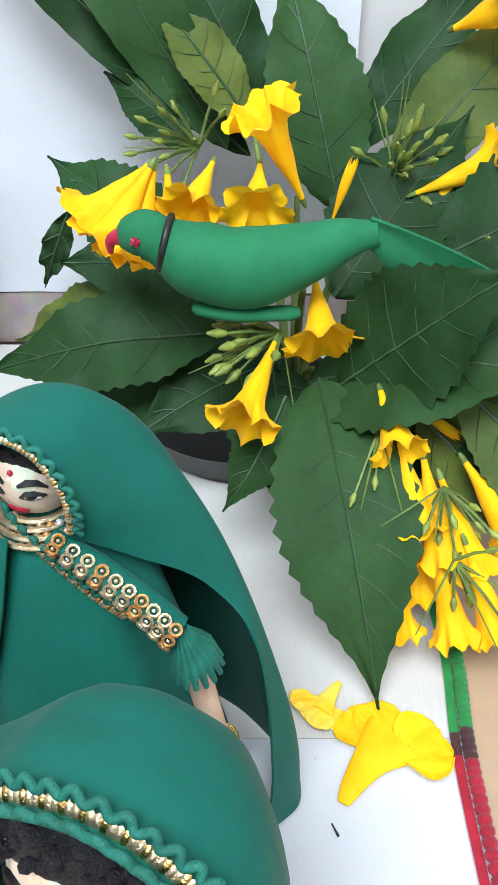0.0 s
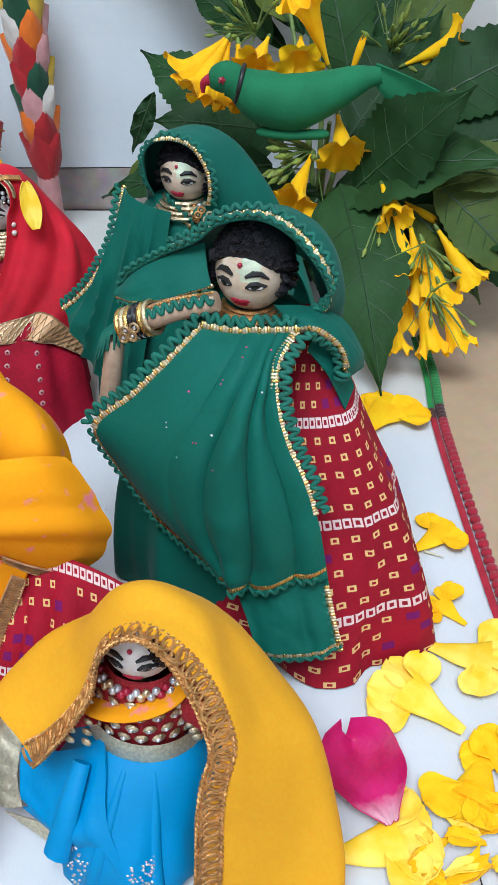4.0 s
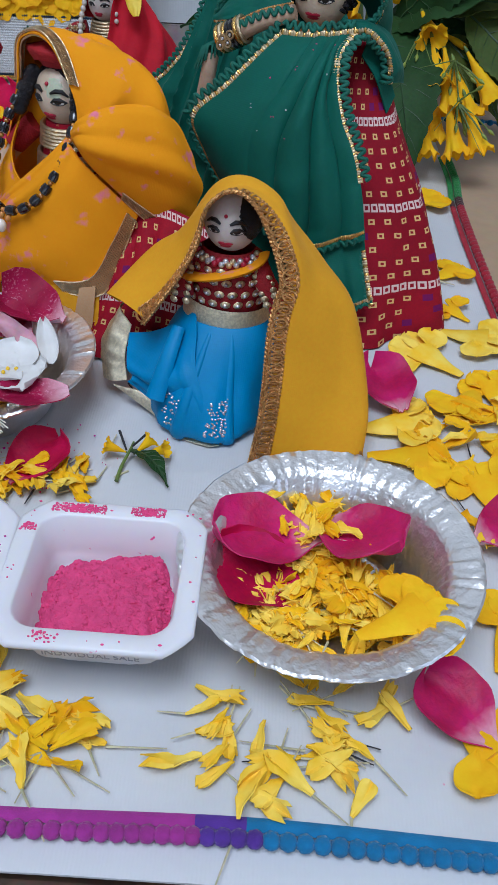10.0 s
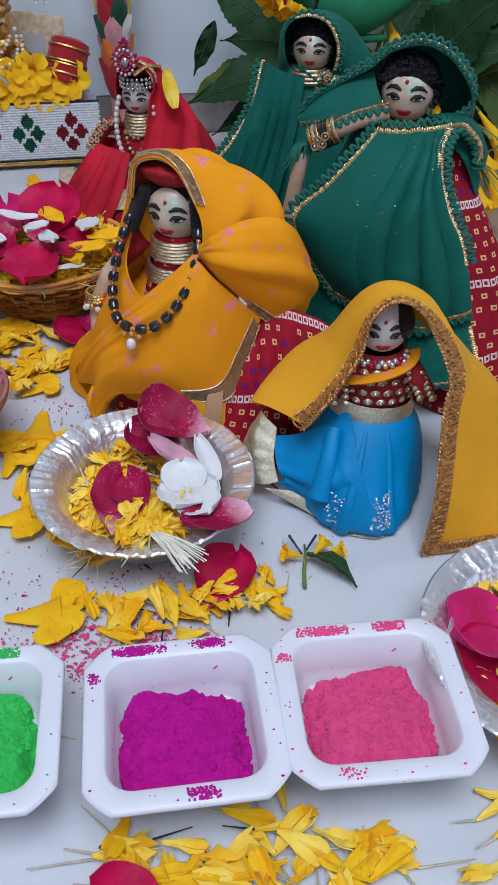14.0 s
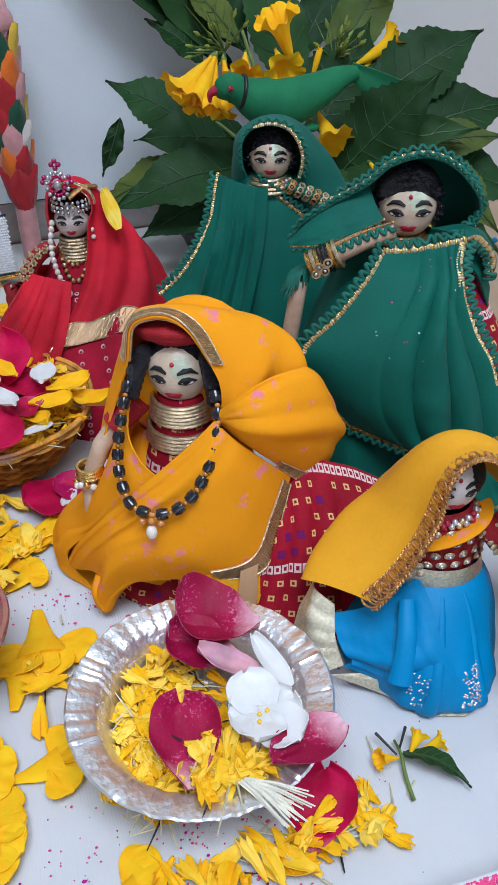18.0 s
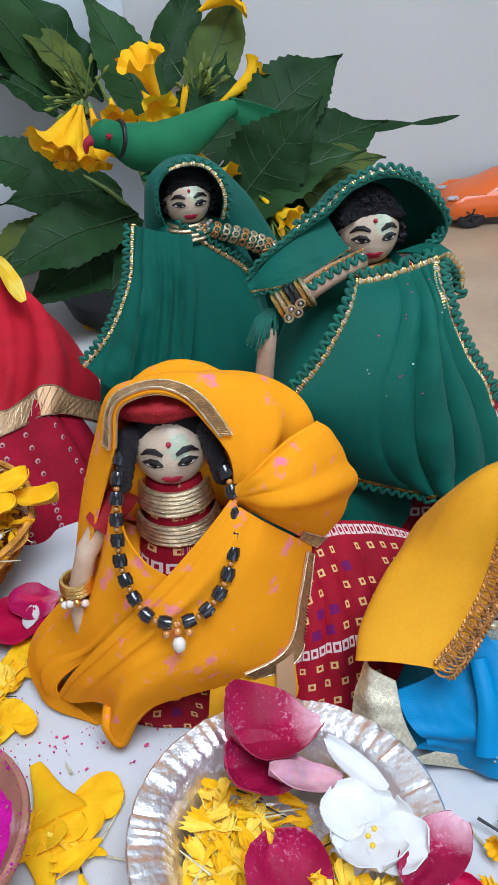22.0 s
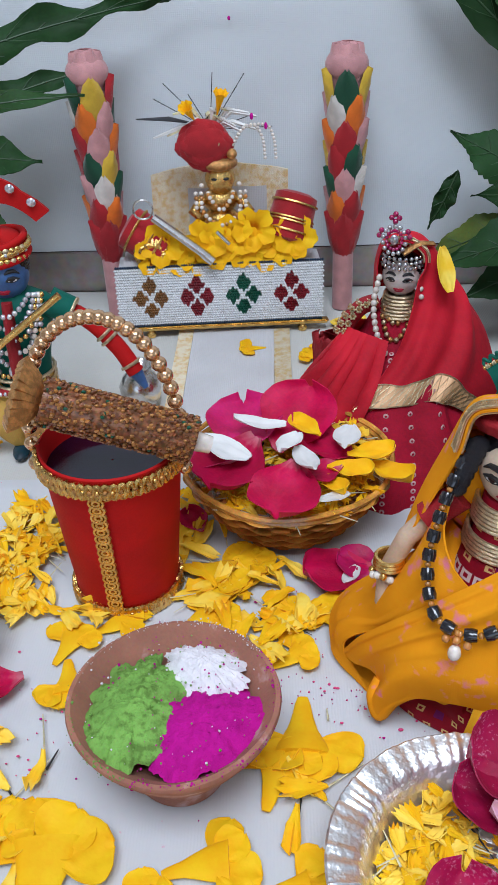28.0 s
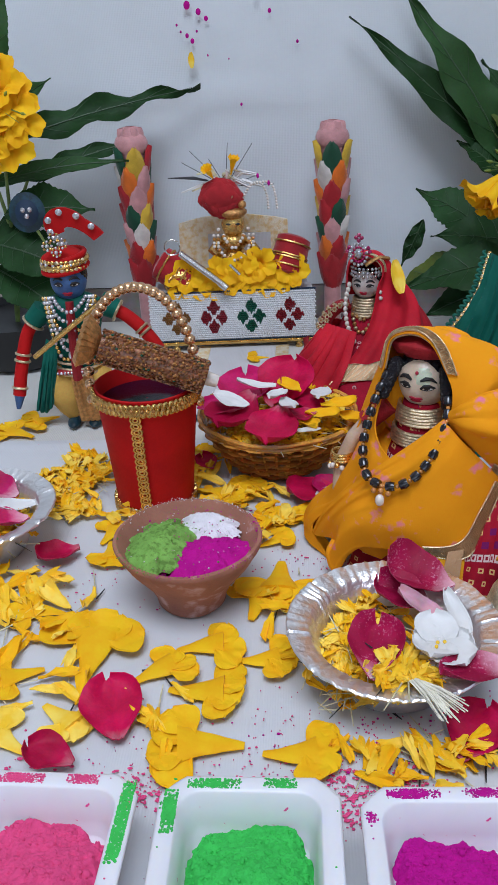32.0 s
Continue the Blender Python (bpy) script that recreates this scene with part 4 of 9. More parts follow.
def doll_green_front():
    G = Geo()
    face(G, (0.002, -0.004, 0.1358), 0.0122, skin_wood)
    # under layers and the red tie-dyed skirt
    robe(G, [(0.126, 0, 0.0, 0.008, 0.007, 0), (0.119, 0, 0, 0.020, 0.012, 0.02), (0.104, -0.003, -0.002, 0.024, 0.019, 0.04), (0.085, -0.008, -0.006, 0.028, 0.026, 0.06),
             (0.055, -0.012, -0.010, 0.033, 0.032, 0.08), (0.025, -0.012, -0.012, 0.036, 0.036, 0.10), (0.002, -0.010, -0.012, 0.038, 0.038, 0.12)], green_satin, folds=7, seed=3.0, n=110)
    robe(G, [(0.1195, 0.020, 0.002, 0.001, 0.001, 0.0), (0.117, 0.020, 0.002, 0.012, 0.010, 0.0), (0.100, 0.022, -0.002, 0.015, 0.015, 0.05), (0.078, 0.026, -0.008, 0.024, 0.021, 0.08), (0.055, 0.031, -0.010, 0.032, 0.027, 0.10),
             (0.028, 0.035, -0.015, 0.040, 0.032, 0.12), (0.001, 0.037, -0.019, 0.046, 0.036, 0.14)], maroon_tie_dye, folds=5, seed=0.5)
    # hood with its open wing
    H = shell(G, [[(-0.045, -0.010, 0.122), (-0.041, -0.010, 0.129), (-0.028, -0.011, 0.1385), (-0.015, -0.0115, 0.146), (-0.006, -0.012, 0.154), (0.007, -0.0115, 0.1575), (0.019, -0.012, 0.153), (0.0295, -0.012, 0.141), (0.0305, -0.0115, 0.132), (0.023, -0.011, 0.126)],
                  [(-0.041, 0.004, 0.118), (-0.035, 0.004, 0.126), (-0.025, 0.004, 0.136), (-0.015, 0.004, 0.143), (-0.007, 0.004, 0.151), (0.006, 0.004, 0.1555), (0.018, 0.004, 0.152), (0.029, 0.003, 0.141), (0.032, 0.001, 0.130), (0.028, -0.003, 0.119)],
                  [(-0.029, 0.013, 0.113), (-0.025, 0.014, 0.122), (-0.019, 0.015, 0.131), (-0.012, 0.016, 0.138), (-0.005, 0.0165, 0.145), (0.005, 0.017, 0.149), (0.016, 0.016, 0.145), (0.026, 0.014, 0.133), (0.030, 0.010, 0.121), (0.030, 0.006, 0.110)],
                  [(-0.020, 0.018, 0.104), (-0.016, 0.021, 0.112), (-0.011, 0.023, 0.119), (-0.006, 0.024, 0.124), (-0.001, 0.025, 0.128), (0.005, 0.025, 0.130), (0.012, 0.024, 0.127), (0.019, 0.021, 0.118), (0.024, 0.016, 0.108), (0.026, 0.012, 0.098)]], green_satin, ripple=0.0016, freq=3.2)
    trim(G, H[14:, 2] + V(0, -0.0006, 0.0010), gold_r=0.0011, rick=green_rickrack, side=V(0, 0.6, 1), wave=0.0012, rick_r=0.0008)
    trim(G, H[:, 0], gold_r=0.0005, rick=green_rickrack, side=V(0, 0, 1), wave=0.0007, rick_r=0.0008, gold_mat=green_rickrack)
    F = shell(G, [[(-0.045, -0.010, 0.122), (-0.038, -0.0105, 0.1295), (-0.027, -0.010, 0.137), (-0.014, -0.006, 0.143)],
                  [(-0.046, -0.012, 0.1215), (-0.036, -0.0155, 0.127), (-0.024, -0.0155, 0.132), (-0.011, -0.011, 0.137)],
                  [(-0.045, -0.0135, 0.1205), (-0.034, -0.0185, 0.1235), (-0.021, -0.019, 0.128), (-0.008, -0.015, 0.133)]], green_satin, ripple=0.0006, freq=2)
    trim(G, F[:, -1], gold_r=0.0007, rick=green_rickrack, side=V(0, 0, -1), wave=0.0009, rick_r=0.0007)
    # front cape: neck to hem, open on the right side
    cape = [[(-0.0070, -0.0225, 0.1232), (0.0040, -0.0215, 0.1232), (0.0140, -0.0200, 0.1250), (0.0240, -0.0200, 0.1275)],
            [(-0.0134, -0.033, 0.1160), (0.0030, -0.0355, 0.1175), (0.0152, -0.0345, 0.1185), (0.0212, -0.031, 0.1200)],
            [(-0.0252, -0.041, 0.1025), (-0.0027, -0.0455, 0.1040), (0.0139, -0.0445, 0.1070), (0.0223, -0.036, 0.1110)],
            [(-0.0385, -0.046, 0.0892), (-0.0099, -0.0525, 0.0880), (0.0138, -0.0515, 0.0921), (0.0279, -0.040, 0.0990)],
            [(-0.0331, -0.045, 0.0743), (-0.0084, -0.055, 0.0697), (0.0169, -0.056, 0.0735), (0.0367, -0.043, 0.0843)],
            [(-0.0269, -0.044, 0.0638), (-0.0007, -0.055, 0.0548), (0.0218, -0.059, 0.0564), (0.0419, -0.045, 0.0698)],
            [(-0.0157, -0.046, 0.0505), (0.0108, -0.056, 0.0465), (0.0230, -0.060, 0.0451), (0.0473, -0.049, 0.0517)]]
    C = shell(G, cape, green_satin, nu=120, nv=72, ripple=0.0040, freq=3.0, seed=1.2, smooth_to=0.30)
    k2 = 37
    trim(G, C[0, :k2] + V(0, -0.0009, 0.0004), gold_r=0.0012, rick=green_rickrack, side=V(-0.6, 0, 0.8), wave=0.0023, rick_r=0.00095)
    trim(G, C[0, k2:] + V(0, -0.0006, 0), gold_r=0.0008, rick=green_rickrack, side=V(-1, 0, -0.3), wave=0.0012, rick_r=0.0007, gold_mat=copper_gold)
    trim(G, C[:, -3] + V(0, -0.0009, 0), gold_r=0.0010, rick=green_rickrack, side=V(0, 0, -1), wave=0.0016, rick_r=0.0008, gold_mat=gold)
    trim(G, C[:, 1] + V(0, -0.0010, 0.0010), gold_r=0.0011, rick=green_rickrack, side=V(0, 0.4, 1), wave=0.0021, rick_r=0.00095)
    trim(G, C[-1, :56] + V(0, -0.0008, 0), gold_r=0.0012, rick=green_rickrack, side=V(1, 0.3, 0), wave=0.0023, rick_r=0.00095)
    # cloth over the right shoulder
    R = shell(G, [[(0.012, -0.010, 0.127), (0.024, -0.010, 0.129), (0.034, -0.005, 0.124), (0.040, -0.001, 0.112), (0.041, 0.001, 0.104)],
                  [(0.018, -0.017, 0.1285), (0.026, -0.0165, 0.1295), (0.034, -0.011, 0.1245), (0.040, -0.007, 0.113), (0.0405, -0.006, 0.106)],
                  [(0.023, -0.0225, 0.1275), (0.029, -0.0195, 0.1275), (0.035, -0.0155, 0.122), (0.0385, -0.0135, 0.113), (0.039, -0.012, 0.107)]], green_satin, ripple=0.0006, freq=2, seed=1.0)
    trim(G, R[4:, -1], gold_r=0.0011, rick=green_rickrack, side=V(0, 0.2, -1), wave=0.0016, rick_r=0.0009)
    shell(G, [[(0.026, -0.010, 0.122), (0.034, -0.008, 0.114), (0.040, -0.006, 0.100)], [(0.026, -0.016, 0.117), (0.033, -0.0145, 0.108), (0.039, -0.012, 0.094)]], green_satin, nu=20, nv=10)
    # pointed lower piece
    D = shell(G, [[(0.012, -0.053, 0.048), (0.030, -0.053, 0.047), (0.046, -0.0460, 0.052)], [(0.022, -0.060, 0.032), (0.039, -0.058, 0.034), (0.052, -0.052, 0.038)], [(0.030, -0.066, 0.019), (0.046, -0.063, 0.022), (0.057, -0.056, 0.026)]], green_satin, nu=40, nv=22, ripple=0.0016, freq=2.2)
    trim(G, D[-2, 4:] + V(0, -0.0008, 0), gold_r=0.0011, rick=green_rickrack, side=V(-1, 0, 0), wave=0.0012, rick_r=0.0008)
    trim(G, D[:, -2] + V(0, -0.0008, 0.0012), gold_r=0.0008, rick=green_rickrack, side=V(0, 0, -1), wave=0.0012, rick_r=0.0008)
    # arm with bracelet and tassel
    G.tube([(-0.004, -0.0195, 0.1305), (-0.018, -0.0220, 0.1260), (-0.031, -0.0225, 0.1190)], [0.0034, 0.0040, 0.0042], skin_wood, 12)
    trim(G, smooth_path([(-0.005, -0.0215, 0.1345), (-0.018, -0.0240, 0.1305), (-0.029, -0.0245, 0.1245)], 20), gold_r=0.0005, rick=green_rickrack, side=V(0, -0.6, -1), wave=0.0020, rick_r=0.0009, gold_mat=copper_gold)
    for i in range(7):
        t = i / 6
        c = V(-0.026, -0.0225, 0.1215) * (1 - t) + V(-0.0365, -0.0225, 0.1160) * t
        a = np.linspace(0, 2 * math.pi, 17)
        G.tube(c + np.outer(np.cos(a), V(0.46, 0, -0.89)) * 0.0055 + np.outer(np.sin(a), V(0, 1, 0)) * 0.0055, 0.0009, [pale_gold, gold, black_bead, black_bead, gold, pale_gold, gold][i], 6, cap=False)
    for d in ((-0.0300, 0.1200), (-0.0335, 0.1180), (-0.0310, 0.1165), (-0.0345, 0.1150)):
        s = np.linspace(0, 6.283, 13)
        G.tube(np.stack([d[0] + 0.0016 * np.cos(s), np.full(13, -0.0290), d[1] + 0.0016 * np.sin(s)], 1), 0.00045, pale_gold, 5, cap=False)
        G.ell((d[0], -0.0288, d[1]), 0.0008, rhinestone, 8, 6)
    rt = random.Random(8)
    for i in range(70):
        a, l = rt.uniform(0, 6.283), rt.uniform(0.7, 1.1)
        c = V(-0.0375, -0.0225, 0.1155)
        G.tube([c, c + V(-0.004 + 0.004 * math.cos(a), 0.0045 * math.sin(a), -0.002 + 0.002 * math.cos(a)), c + l * V(-0.006 + 0.006 * math.cos(a), 0.006 * math.sin(a), -0.010 + 0.003 * math.cos(a))], [0.0010, 0.0007, 0.0004], green_rickrack, 4)
    G.tube([(-0.041, -0.0235, 0.110), (-0.0425, -0.0245, 0.100), (-0.0455, -0.027, 0.080)], [0.0034, 0.0035, 0.0036], skin_wood, 12)
    neck_rings(G, (0.001, -0.003), 0.1235, 0.1215, 0.0090, 0.012, 3, copper_gold)
    rt = random.Random(5)
    for k in range(16):
        i, j = rt.randrange(30, 100), rt.randrange(6, 40)
        G.dab(C[i, j] + V(0, -0.0008, 0.0004), (0, -1, 0.6), rt.uniform(0.0004, 0.0010), rt.uniform(0.0004, 0.0008), pink_powder if k % 3 else white_powder, 0.0003)
    return G.obj("doll", None, place(-0.0250, 0.0665, -22), "green-veiled doll with gold lace and a red tie-dyed skirt", "doll", "dressed dolls")


def doll_orange():
    G = Geo()
    face(G, (0, 0, 0.0990), 0.0122, skin_wood, sides=False)
    G.ell((-0.001, 0.004, 0.1130), (0.0125, 0.0115, 0.0065), red_cloth, 24, 10)
    shell(G, [[(-0.0135, -0.002, 0.1100), (-0.006, -0.0095, 0.1135), (0.004, -0.0100, 0.1140), (0.0125, -0.003, 0.1105)], [(-0.0165, -0.003, 0.1160), (-0.006, -0.0105, 0.1185), (0.005, -0.0100, 0.1180), (0.0135, -0.002, 0.1140)], [(-0.012, 0.004, 0.1165), (-0.004, -0.002, 0.1200), (0.005, -0.001, 0.1190), (0.011, 0.004, 0.1150)]], red_cloth, nu=24, nv=14, ripple=0.0005)
    neck_rings(G, (0, 0), 0.0865, 0.0790, 0.0112, 0.0122, 6, pale_gold)
    G.tube([(0, 0, 0.088), (0, -0.001, 0.074), (0, -0.003, 0.05)], [0.0092, 0.0112, 0.018], maroon_tie_dye, 20)
    neck_rings(G, (0, -0.001), 0.0750, 0.0690, 0.0130, 0.0138, 5, pale_gold)
    robe(G, [(0.066, 0.001, 0.008, 0.022, 0.010, 0.02), (0.053, 0.0, 0.002, 0.028, 0.022, 0.04), (0.040, -0.004, -0.002, 0.034, 0.027, 0.04),
             (0.024, -0.008, -0.002, 0.038, 0.030, 0.05), (0.012, -0.009, -0.001, 0.036, 0.028, 0.06)], orange_chiffon, folds=4, seed=1.4, n=96)
    robe(G, [(0.03, 0.004, 0.002, 0.030, 0.026, 0.03), (0.012, 0.008, 0.0, 0.042, 0.033, 0.06), (0.001, 0.010, 0.0, 0.047, 0.036, 0.08)], maroon_tie_dye, folds=8, seed=2.0)
    shell(G, [[(0.026, -0.014, 0.052), (0.042, -0.004, 0.062), (0.064, 0.002, 0.058), (0.086, 0.006, 0.046)], [(0.028, -0.024, 0.032), (0.050, -0.020, 0.040), (0.074, -0.014, 0.038), (0.094, -0.004, 0.030)],
              [(0.026, -0.034, 0.014), (0.052, -0.032, 0.016), (0.080, -0.026, 0.016), (0.100, -0.012, 0.012)], [(0.022, -0.042, 0.002), (0.052, -0.040, 0.002), (0.084, -0.032, 0.002), (0.104, -0.016, 0.002)]], maroon_tie_dye, ripple=0.003, freq=3, seed=4.0)
    # hood: from its rim over the head to the back
    rim = [(-0.0318, -0.012, 0.0646), (-0.0230, -0.010, 0.0876), (-0.0172, -0.010, 0.1042), (-0.0146, -0.010, 0.1185), (-0.0078, -0.011, 0.1239), (-0.0002, -0.012, 0.1249), (0.0068, -0.013, 0.1210), (0.0130, -0.014, 0.1119), (0.0180, -0.015, 0.1028), (0.0190, -0.016, 0.0939), (0.0175, -0.017, 0.0871)]
    crest = [(-0.0369, -0.002, 0.0553), (-0.0301, 0.0, 0.081), (-0.0229, 0.0, 0.1026), (-0.0175, 0.0, 0.1180), (-0.0090, -0.001, 0.1238), (0.0041, -0.003, 0.1258), (0.0164, -0.006, 0.1210), (0.0241, -0.010, 0.1112), (0.0263, -0.014, 0.1023), (0.0243, -0.018, 0.0947), (0.0204, -0.019, 0.0883)]
    crown = [(-0.0393, 0.008, 0.0455), (-0.0324, 0.010, 0.0738), (-0.0257, 0.010, 0.0953), (-0.0185, 0.009, 0.1139), (-0.0088, 0.008, 0.1193), (0.0073, 0.006, 0.1215), (0.0247, 0.002, 0.1197), (0.0345, -0.002, 0.1115), (0.0355, -0.007, 0.103), (0.0301, -0.013, 0.0948), (0.0232, -0.016, 0.0857)]
    back = [(-0.0384, 0.018, 0.0367), (-0.0323, 0.022, 0.0649), (-0.0252, 0.022, 0.0886), (-0.0171, 0.020, 0.1060), (-0.0071, 0.019, 0.1115), (0.0107, 0.017, 0.1135), (0.0299, 0.013, 0.1135), (0.0421, 0.009, 0.1080), (0.0469, 0.004, 0.0990), (0.0424, 0.0, 0.089), (0.0311, -0.006, 0.0785)]
    nape = [(-0.030, 0.028, 0.030), (-0.024, 0.032, 0.060), (-0.014, 0.034, 0.082), (0.000, 0.033, 0.092), (0.018, 0.030, 0.095), (0.034, 0.025, 0.092), (0.044, 0.019, 0.084), (0.044, 0.012, 0.074), (0.036, 0.006, 0.066)]
    H = shell(G, [rim, crest, crown, back, nape], orange_chiffon, nu=90, nv=56, ripple=0.0008, freq=1.6, gather=(0.0009, 2.2, 0.62), seed=0.6)
    ribbon(G, H[18:66, 1:7], 0.0006)
    G.ell((0.004, 0.016, 0.098), (0.022, 0.010, 0.022), orange_chiffon, 24, 14)
    # the tuck beside the cheek that fans out into a full bulge
    fan = [[(0.0184, -0.019, 0.0922), (0.0262, -0.0185, 0.0993), (0.0357, -0.0125, 0.1040), (0.0458, -0.003, 0.1036), (0.0486, 0.010, 0.0949)],
           [(0.0186, -0.020, 0.0916), (0.0283, -0.0235, 0.0988), (0.0403, -0.018, 0.1022), (0.0535, -0.003, 0.0952), (0.0567, 0.012, 0.0817)],
           [(0.0189, -0.020, 0.0903), (0.0296, -0.0265, 0.0952), (0.0422, -0.0225, 0.0935), (0.0575, -0.003, 0.0835), (0.0604, 0.012, 0.0692)],
           [(0.0195, -0.020, 0.0889), (0.0295, -0.0245, 0.0885), (0.0412, -0.021, 0.0830), (0.0561, -0.003, 0.0696), (0.0579, 0.012, 0.0556)],
           [(0.0203, -0.019, 0.0868), (0.0279, -0.021, 0.0823), (0.0371, -0.016, 0.0710), (0.0455, -0.006, 0.0560), (0.0479, 0.008, 0.0442)]]
    B2 = shell(G, fan, orange_chiffon, nu=48, nv=48, ripple=0.0004, freq=1.5, gather=(0.0011, 2.3, 0.05), seed=1.1)
    ribbon(G, B2[26:, -4:], 0.0007)
    # drape that crosses the chest and spreads over the lap
    lap = [[(0.0174, -0.021, 0.0901), (0.0101, -0.024, 0.0823), (-0.0006, -0.028, 0.0722), (-0.0113, -0.031, 0.0622), (-0.0259, -0.031, 0.0467), (-0.0403, -0.026, 0.0274), (-0.0489, -0.020, 0.0107)],
           [(0.0206, -0.023, 0.0880), (0.0140, -0.028, 0.0800), (0.0034, -0.033, 0.0690), (-0.0082, -0.036, 0.0590), (-0.0223, -0.036, 0.0453), (-0.0363, -0.030, 0.0271), (-0.0451, -0.024, 0.0114)],
           [(0.0276, -0.024, 0.0825), (0.0212, -0.031, 0.0721), (0.0114, -0.036, 0.0615), (-0.0036, -0.040, 0.0519), (-0.0169, -0.041, 0.0435), (-0.0258, -0.038, 0.0322), (-0.0301, -0.034, 0.0184)],
           [(0.0369, -0.018, 0.0708), (0.0308, -0.027, 0.0578), (0.0233, -0.034, 0.0481), (0.0080, -0.040, 0.0414), (-0.0084, -0.043, 0.0393), (-0.0212, -0.043, 0.0305), (-0.0299, -0.040, 0.0129)]]
    hem = [(0.0440, -0.010, 0.0595), (0.0405, -0.018, 0.0431), (0.0355, -0.027, 0.0265), (0.0186, -0.035, 0.0263), (-0.0004, -0.039, 0.0258), (-0.0166, -0.041, 0.0215), (-0.0262, -0.041, 0.0050)]
    W = shell(G, lap + [hem], orange_chiffon, nu=90, nv=60, ripple=0.0006, freq=1.6, seed=2.0)
    for i in range(90):
        # pleats along the upper edge, fullest towards the lower left
        for j in range(34):
            W[i, j] += V(0.35, -0.8, 0.5) * 0.0016 * math.sin(j / 33 * 4.6 * math.pi) * math.sin(math.pi * j / 33) * min(1.0, 0.25 + i / 60)
    G.sheet(W + V(0, -0.0009, 0.0003), orange_chiffon, 0.0007)
    ribbon(G, W[2:44, -6:] + V(0, -0.0009, 0.0003), 0.0008)
    G.tube(smooth_path([W[60, -1], W[70, -1], W[80, -1], W[89, -1], W[89, -14], W[89, -26]], 40) + V(0, 0.001, 0.0018), 0.0022, orange_chiffon, 10)
    # left side of the wrap, down to the cloth
    side = [[(-0.0171, -0.010, 0.0892), (-0.0163, -0.018, 0.0795), (-0.0111, -0.0245, 0.0721), (-0.0037, -0.0275, 0.0668)],
            [(-0.0228, -0.010, 0.0762), (-0.0229, -0.020, 0.0656), (-0.0191, -0.026, 0.0584), (-0.0158, -0.0285, 0.0547)],
            [(-0.0317, -0.006, 0.0491), (-0.0348, -0.016, 0.0432), (-0.0332, -0.024, 0.0378), (-0.0301, -0.027, 0.0379)],
            [(-0.0406, 0.002, 0.0348), (-0.0497, -0.006, 0.0261), (-0.0523, -0.014, 0.0187), (-0.0482, -0.020, 0.0135)],
            [(-0.0450, 0.010, 0.0300), (-0.0590, 0.004, 0.0150), (-0.0600, -0.008, 0.0075), (-0.0530, -0.018, 0.0030), (-0.0360, -0.028, 0.0020)]]
    shell(G, side, orange_chiffon, nu=50, nv=44, ripple=0.0010, freq=1.8, gather=(0.0010, 1.6, 0.1), seed=0.3)
    shell(G, [side[-1], [(-0.040, 0.016, 0.020), (-0.050, 0.008, 0.004), (-0.050, -0.006, 0.002), (-0.040, -0.016, 0.002), (-0.028, -0.024, 0.002)]], orange_chiffon, nu=24, nv=8)
    shell(G, [[(0.006, -0.037, 0.030), (0.020, -0.035, 0.030), (0.034, -0.027, 0.031)], [(0.004, -0.042, 0.016), (0.020, -0.041, 0.015), (0.035, -0.031, 0.018)], [(0.003, -0.044, 0.012), (0.019, -0.043, 0.008), (0.035, -0.034, 0.009)]], mustard_chiffon, nu=20, nv=14, ripple=0.0008)
    shell(G, [[(0.028, -0.034, 0.030), (0.034, -0.030, 0.031)], [(0.027, -0.040, 0.012), (0.034, -0.035, 0.012)]], ribbon_gold, nu=8, nv=8, ripple=0.0003)
    left = smooth_path([(-0.0135, -0.004, 0.108), (-0.0165, -0.012, 0.097), (-0.0180, -0.020, 0.087), (-0.0175, -0.030, 0.073), (-0.011, -0.040, 0.0635), (-0.002, -0.0430, 0.0615)], 60)
    right = smooth_path([(0.0160, -0.013, 0.098), (0.0185, -0.020, 0.090), (0.0175, -0.028, 0.079), (0.013, -0.036, 0.069), (0.006, -0.041, 0.063), (-0.002, -0.0430, 0.0615)], 60)
    for line in (left, right):
        seg = np.r_[0, np.cumsum(np.linalg.norm(np.diff(line, axis=0), axis=1))]
        k3 = int(seg[-1] / 0.0062)
        for i in range(k3):
            p = [np.array([np.interp(seg[-1] * (i + f) / k3, seg, line[:, j]) for j in range(3)]) for f in (0.10, 0.42, 0.74, 0.92)]
            G.tube(p[:3], [0.0020, 0.0024, 0.0020], black_bead, 12)
            G.ell(p[3], 0.0011, amber_bead, 8, 5)
    for sgn in (-1, 1):
        for k in range(7):
            t = k / 6
            G.ell(V(sgn * 0.0118, -0.0055, 0.1070) * (1 - t) + V(sgn * 0.0158, -0.0120, 0.0930) * t, (0.0034, 0.0032, 0.0030), hair_black, 10, 8)
    G.ell((0.0165, 0.0050, 0.0900), (0.0130, 0.0090, 0.0210), orange_chiffon, 20, 12)
    G.ell((-0.0150, 0.0060, 0.0850), (0.0100, 0.0080, 0.0200), orange_chiffon, 20, 12)
    for dx in (-0.0035, 0, 0.0035):
        G.ell((-0.002 + dx, -0.0445, 0.0600 - abs(dx) * 0.2), 0.0014, amber_bead, 8, 6)
    G.ell((-0.002, -0.0455, 0.0555), (0.0022, 0.0022, 0.0030), pearl, 10, 8)
    G.tube([(-0.022, -0.004, 0.078), (-0.031, -0.010, 0.066), (-0.036, -0.015, 0.052), (-0.036, -0.017, 0.038)], [0.004, 0.0038, 0.0034, 0.003], skin_wood, 10)
    G.tube([(-0.016, -0.003, 0.084), (-0.026, -0.007, 0.074)], 0.0054, red_cloth, 10)
